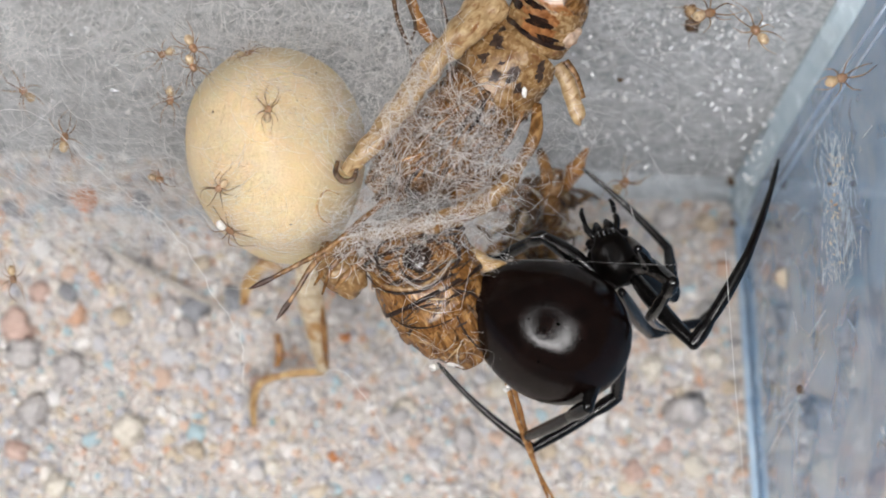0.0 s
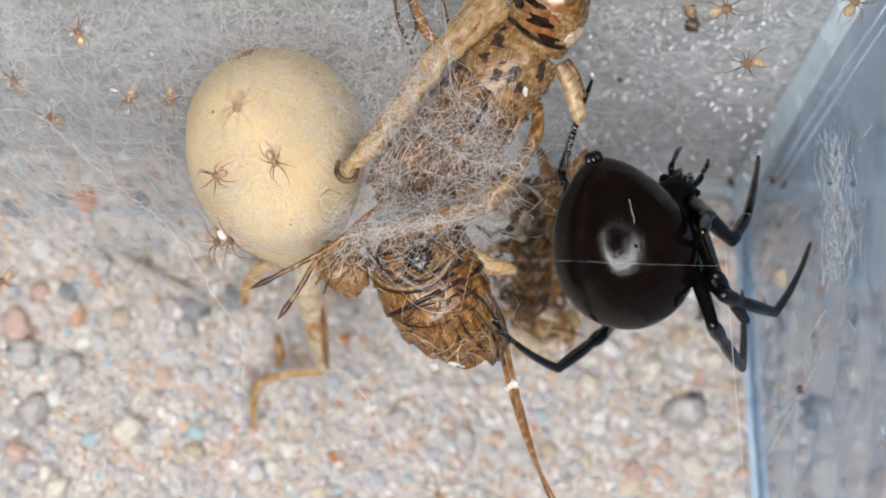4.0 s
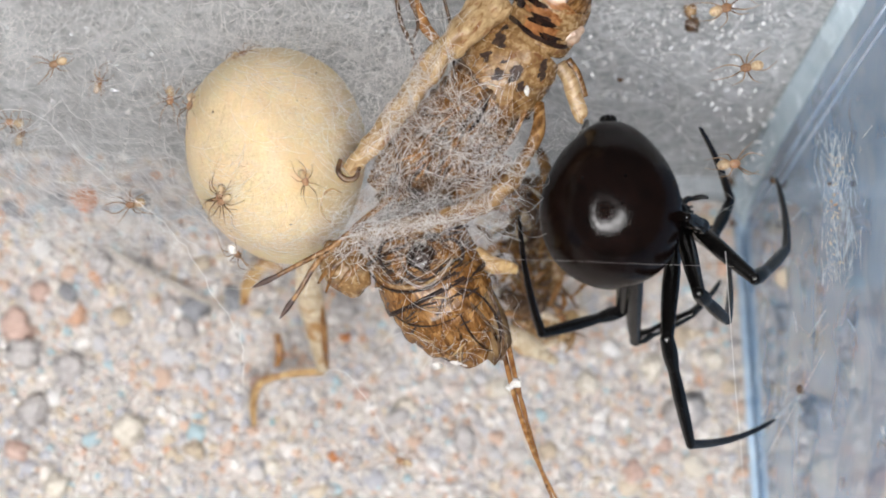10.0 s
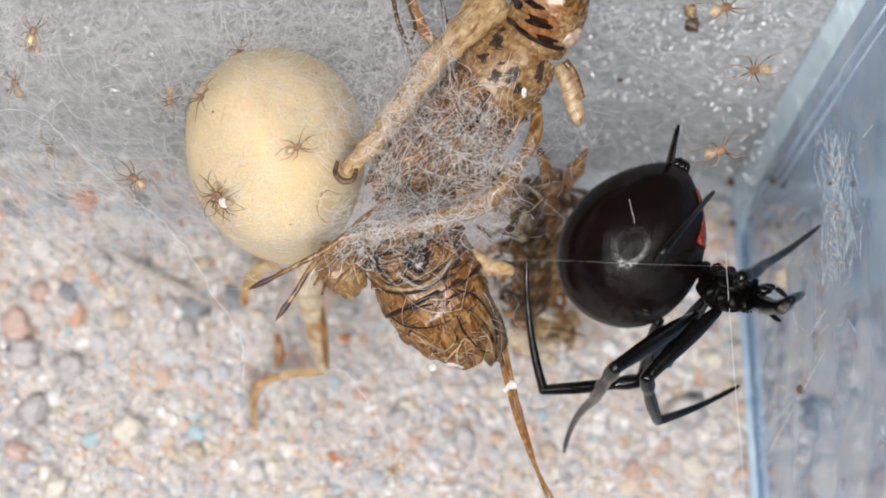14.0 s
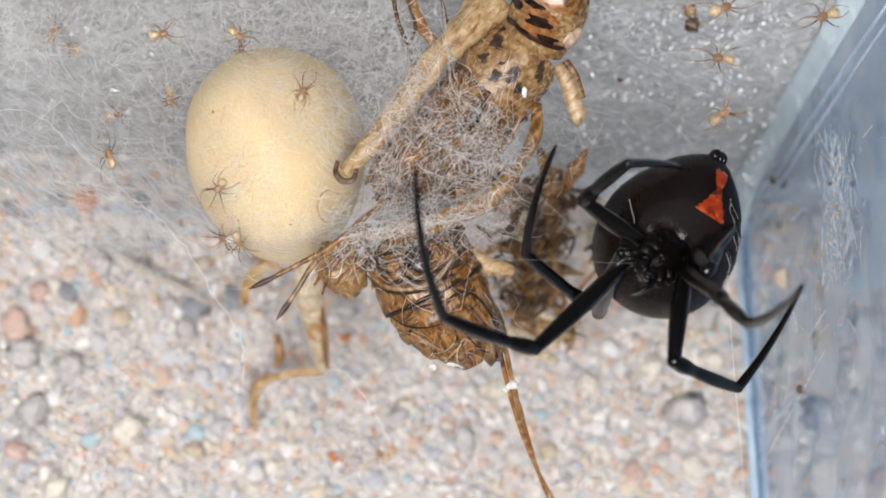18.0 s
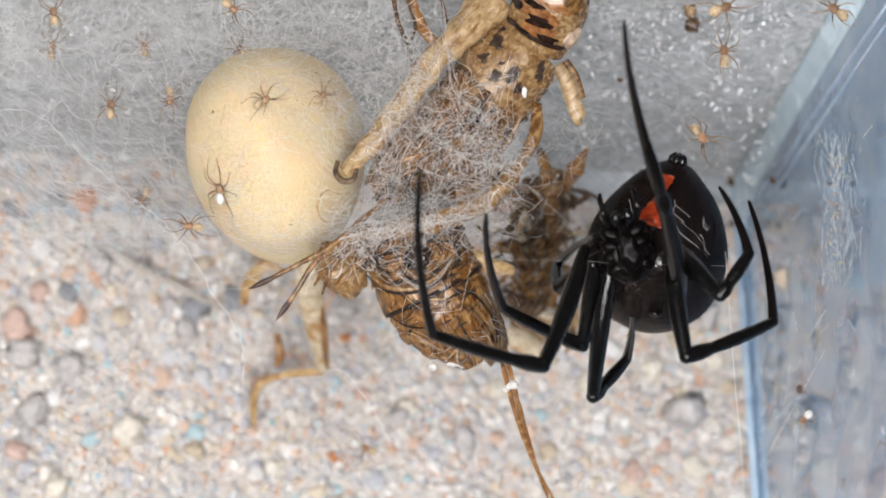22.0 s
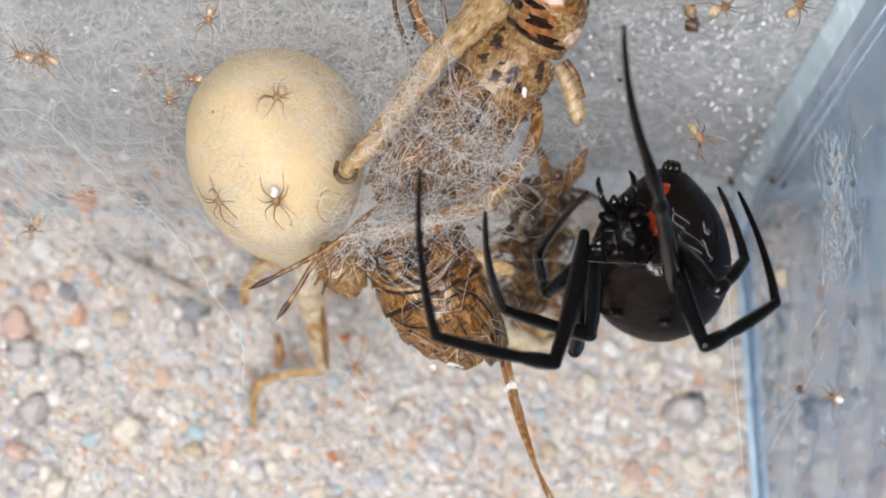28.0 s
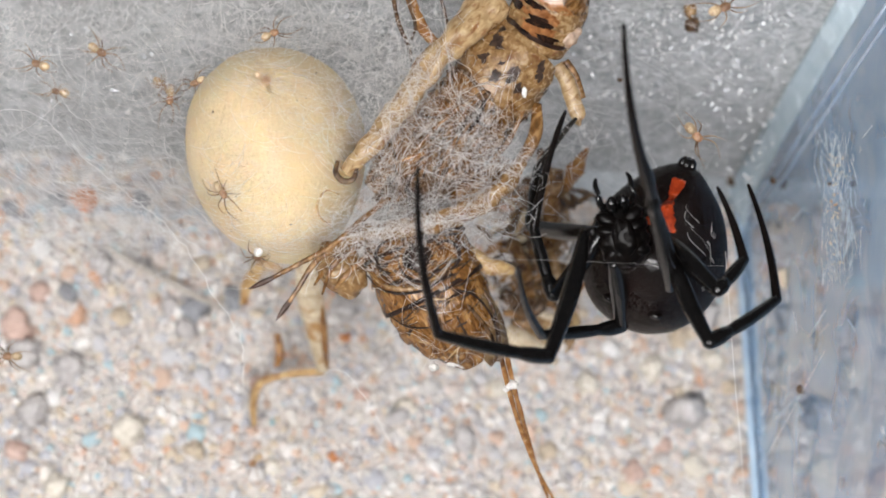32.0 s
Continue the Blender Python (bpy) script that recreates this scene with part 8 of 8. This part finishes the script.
        (19, (10.6, 0, 6.0), (9.9, -6.2, -1.2), (10.8, -3.3, -4.8), (10.5, -1.1, 1.4)),
        (20, (11.0, -0.3, 6.0), (11.6, -8.1, 0.5), (12.7, -5.3, -3.1), (12.4, -2.3, 2.7)),
        (21, (11.2, -0.3, 6.0), (12.1, -9.4, 3.2), (13.1, -6.8, -0.6), (12.9, -4.6, 5.6)),
        (22, (11.4, -1.1, 6.0), (10.4, -10.2, 3.3), (13.0, -7.8, 0.1), (12.9, -4.6, 5.7)),
        (24, (10.6, 0.4, 6.0), (9.3, -7.0, 0.2), (10.9, -4.0, -3.2), (10.8, -2.3, 3.1)),
        (25, (10.6, 0.4, 6.0), (9.9, -7.4, 0.6), (10.8, -4.0, -2.6), (11.2, -1.5, 3.4)),
        (28, (10.6, 0.4, 6.0), (9.3, -7.2, 0.4), (10.8, -4.0, -2.8), (10.8, -2.3, 3.5)),
        (29, (10.6, 0.4, 6.0), (9.2, -6.8, 0), (10.9, -4.1, -3.5), (10.9, -1.5, 2.5)),
        (30, (10.6, 0.4, 6.0), (11.4, -8.0, 1.5), (10.7, -9.1, -3.0), (8.9, -10.3, 3.1)),
        (31, (10.6, 0.4, 6.0), (10.1, -7.6, 0.9), (12.5, -6.1, -2.9), (12.8, -3.9, 3.2)),
        (32, (10.2, 1.2, 6.0), (6.4, 1.7, -2.8), (6.9, 5.8, -5.0), (9.4, 9.2, 0.1)),
    )),
    ((8.34, 5.20, 10.64), (
        (0, (13.8, -0.8, -4.0), (15.8, -2.3, 3.9), (14.7, -4.8, -0.5), (17.8, -6.0, -10.6)),
        (1, (15.4, -2.4, -4.0), (18.7, -10.1, -4.0), (17.6, -8.4, -8.8), (18.3, -7.2, -19.3)),
        (2, (17.7, -2.0, -4.0), (19.4, -7.9, 1.7), (19.0, -4.8, -2.5), (19.8, -3.4, -13.0)),
        (3, (17.7, 1.7, -4.0), (19.1, -3.1, 2.7), (21.9, -6.0, -0.6), (22.2, -5.1, -11.2)),
        (3.5, (18.3, 3.0, -4.0), (19.6, -2.0, 2.7), (22.1, -5.6, -0.6), (22.2, -5.1, -11.2)),
        (5.5, (17.4, 2.5, -5.0), (17.3, -1.6, 2.2), (20.0, -3.9, -1.5), (21.7, -0.3, -11.4)),
        (6, (17.4, 2.5, -5.0), (17.3, -1.6, 2.2), (20.0, -3.9, -1.5), (21.7, -0.3, -11.4)),
        (7, (17.6, 1.7, -5.0), (17.4, -2.7, 2.1), (20.1, -5.1, -1.7), (21.7, -0.7, -11.3)),
        (9, (17.6, 1.7, -5.0), (17.9, -3.1, 1.8), (20.4, -5.1, -2.3), (21.8, -0.7, -11.9)),
        (10.3, (17.6, 1.7, -5.0), (17.9, -3.1, 1.8), (20.4, -5.1, -2.3), (21.8, -0.7, -11.9)),
        (11, (18.0, 0.9, -5.0), (17.3, -4.3, 1.5), (20.0, -6.1, -2.6), (21.8, -1.4, -11.9)),
        (12, (19.8, -1.2, -4.0), (15.9, -7.1, 0.4), (17.9, -8.1, -4.4), (21.2, -1.7, -12.2)),
        (13, (22.3, -4.8, -2.0), (18.6, -10.1, 3.2), (19.5, -13.9, -0.3), (24.6, -8.8, -8.1)),
        (14, (21.4, -2.8, 0), (20.0, -1.9, 8.2), (22.1, -1.1, 3.5), (27.6, 1.7, -5.2)),
        (14.5, (21.4, -2.8, 0), (20.0, -1.9, 8.2), (22.1, -1.1, 3.5), (27.6, 1.7, -5.2)),
        (16.5, (17.0, -2.8, 4.2), (9.9, -6.4, 7.0), (12.5, -10.9, 8.0), (19.3, -4.2, 10.5)),
        (17, (16.7, -3.1, 5.0), (17.0, -2.7, 13.3), (20.9, -0.5, 16.3), (25.9, 4.7, 24.0)),
        (18, (16.2, -1.1, 6.0), (17.6, -2.9, 14.0), (18.9, -4.6, 18.7), (20.5, -2.1, 29.0)),
        (19, (15.8, -1.1, 6.0), (15.1, 0, 14.2), (14.3, 1.1, 19.3), (12.9, 2.1, 29.8)),
        (20, (16.0, -1.5, 6.0), (14.4, 2.2, 13.3), (11.7, 5.4, 16.4), (10.5, 14.0, 22.5)),
        (21, (16.0, -3.0, 6.0), (14.6, 2.5, 12.1), (13.1, 6.1, 15.5), (11.0, 13.7, 22.7)),
        (22, (16.2, -3.0, 6.0), (14.5, 2.4, 12.1), (13.0, 6.5, 14.9), (10.9, 13.7, 22.5)),
        (24, (15.4, -2.6, 6.0), (13.7, 2.5, 12.3), (12.5, 6.1, 15.9), (10.9, 13.6, 23.2)),
        (25, (15.4, -2.6, 6.0), (13.7, 2.5, 12.3), (12.5, 6.1, 15.9), (10.9, 13.6, 23.2)),
        (28, (15.6, -2.6, 6.0), (14.2, 2.3, 12.6), (12.9, 5.7, 16.2), (10.8, 13.3, 23.5)),
        (29, (15.4, -2.6, 6.0), (13.8, 2.3, 12.5), (12.6, 5.7, 16.2), (10.8, 13.3, 23.5)),
        (30, (15.5, -2.6, 6.0), (14.1, 2.3, 12.6), (12.9, 5.7, 16.3), (10.8, 13.3, 23.4)),
        (31, (15.6, -2.8, 6.0), (14.4, 2.2, 12.5), (13.1, 5.7, 16.1), (10.9, 13.4, 23.2)),
        (32, (15.4, -2.6, 6.0), (13.7, 2.5, 12.3), (12.5, 5.7, 16.2), (10.8, 13.4, 23.4)),
    )),
    ((5.26, 3.65, 5.51), (
        (0, (13.4, -1.2, -4.0), (14.5, -1.2, 1.1), (13.4, 0, 4.4), (13.1, 0.8, -1.0)),
        (2, (17.1, -1.2, -4.0), (18.1, -1.2, 1.2), (16.9, 0, 4.4), (16.8, 0.8, -1.0)),
        (3, (17.1, 2.5, -4.0), (18.1, 1.6, 1.1), (18.1, 0.4, 4.5), (18.3, -1.2, -0.7)),
        (3.5, (17.7, 3.8, -4.0), (18.6, 2.7, 1.1), (18.3, 0.8, 4.5), (18.3, -1.2, -0.7)),
        (5.5, (17.2, 2.9, -5.0), (18.2, 1.6, 0), (16.7, 2.4, 3.2), (15.2, 2.4, -2.1)),
        (6, (17.2, 2.9, -5.0), (18.2, 1.6, 0), (16.7, 2.4, 3.2), (15.2, 2.4, -2.1)),
        (9, (17.4, 2.3, -5.0), (18.4, 1.6, 0.1), (16.9, 2.2, 3.4), (15.1, 2.7, -1.9)),
        (10.3, (17.4, 2.3, -5.0), (18.4, 1.6, 0.1), (16.9, 2.2, 3.4), (15.1, 2.7, -1.9)),
        (11, (17.8, 1.7, -5.0), (18.2, 1.6, 0.2), (16.8, 2.8, 3.4), (17.1, 3.9, -2.0)),
        (12, (19.1, 0, -4.0), (19.9, -0.2, 1.2), (19.6, 0.4, 4.8), (19.1, 0.8, -0.7)),
        (13, (21.3, -2.4, -2.0), (21.0, -1.1, 3.1), (21.3, 0.4, 6.4), (22.8, 2.7, 1.6)),
        (14, (21.8, -3.6, 0), (23.0, -4.0, 5.1), (23.2, -3.4, 8.7), (24.9, -3.1, 3.5)),
        (14.5, (21.8, -3.6, 0), (23.0, -4.0, 5.1), (23.2, -3.4, 8.7), (24.9, -3.1, 3.5)),
        (16.5, (18.4, -2.6, 4.2), (19.2, -2.4, 9.4), (20.2, -3.0, 6.0), (21.8, -2.2, 1.0)),
        (17, (17.2, -2.3, 5.0), (17.4, -1.5, 10.2), (18.2, 0, 7.0), (18.8, 1.6, 1.7)),
        (18, (17.1, 0, 6.0), (17.3, -1.4, 11.0), (18.4, 0, 7.9), (20.2, 1.6, 3.0)),
        (19, (15.8, 0.4, 6.0), (18.5, -3.0, 8.9), (20.4, -0.3, 7.4), (20.3, 2.4, 2.6)),
        (20, (15.8, 0.4, 6.0), (18.8, -3.2, 8.4), (20.6, -0.3, 6.9), (20.1, 2.8, 2.4)),
        (21, (16.2, 0, 6.0), (18.5, -3.2, 9.4), (20.5, -0.5, 7.9), (19.0, 4.2, 5.5)),
        (22, (16.2, 0, 6.0), (18.3, -3.0, 9.7), (20.4, -0.3, 8.5), (18.8, 4.2, 5.7)),
        (24, (15.8, 0.8, 6.0), (17.9, -2.7, 9.3), (20.3, -0.3, 7.7), (18.9, 4.2, 4.9)),
        (25, (15.8, 0.8, 6.0), (17.9, -2.7, 9.3), (20.3, -0.3, 7.7), (18.8, 4.2, 4.9)),
        (28, (16.0, 0.4, 6.0), (18.2, -2.7, 9.6), (20.3, -0.7, 7.4), (18.8, 4.2, 5.3)),
        (32, (15.8, 0.4, 6.0), (18.2, -2.7, 9.5), (20.3, -0.7, 7.2), (18.8, 4.2, 5.2)),
    )),
)


def motions():
    walk(spider, [(t, body_pose(t)) for t in key_times(BODY_ROWS)])
    home = [(t, body_pose(t).inverted() @ head_pose(t)) for t in key_times(BODY_ROWS)]
    walk(thorax, home)
    for lengths, rows in LEGS:
        stride(lengths, rows)
    for i, rows in enumerate(SPIDERLING_ROWS):
        crawl(spiderling(1.08 if 12 <= i <= 15 else (0.78, 0.88, 0.82, 0.94)[i % 4], i, i in (3, 16)), rows)
    # the spider tugs at the web that holds the crickets
    for ob, swing in ((cricket, 0.2), (second, 0.28)):
        c = HOME[ob.name]
        walk(ob, [(t, facing(c.x + swing * k, c.y + 0.12 * k, c.z)) for t, k in ((0, 0), (3, 0), (5.5, 1), (7, 1), (9.5, 0.9), (11, 0.6), (12, 0), (13, -0.1), (18, 0), (32, 0))])


motions()
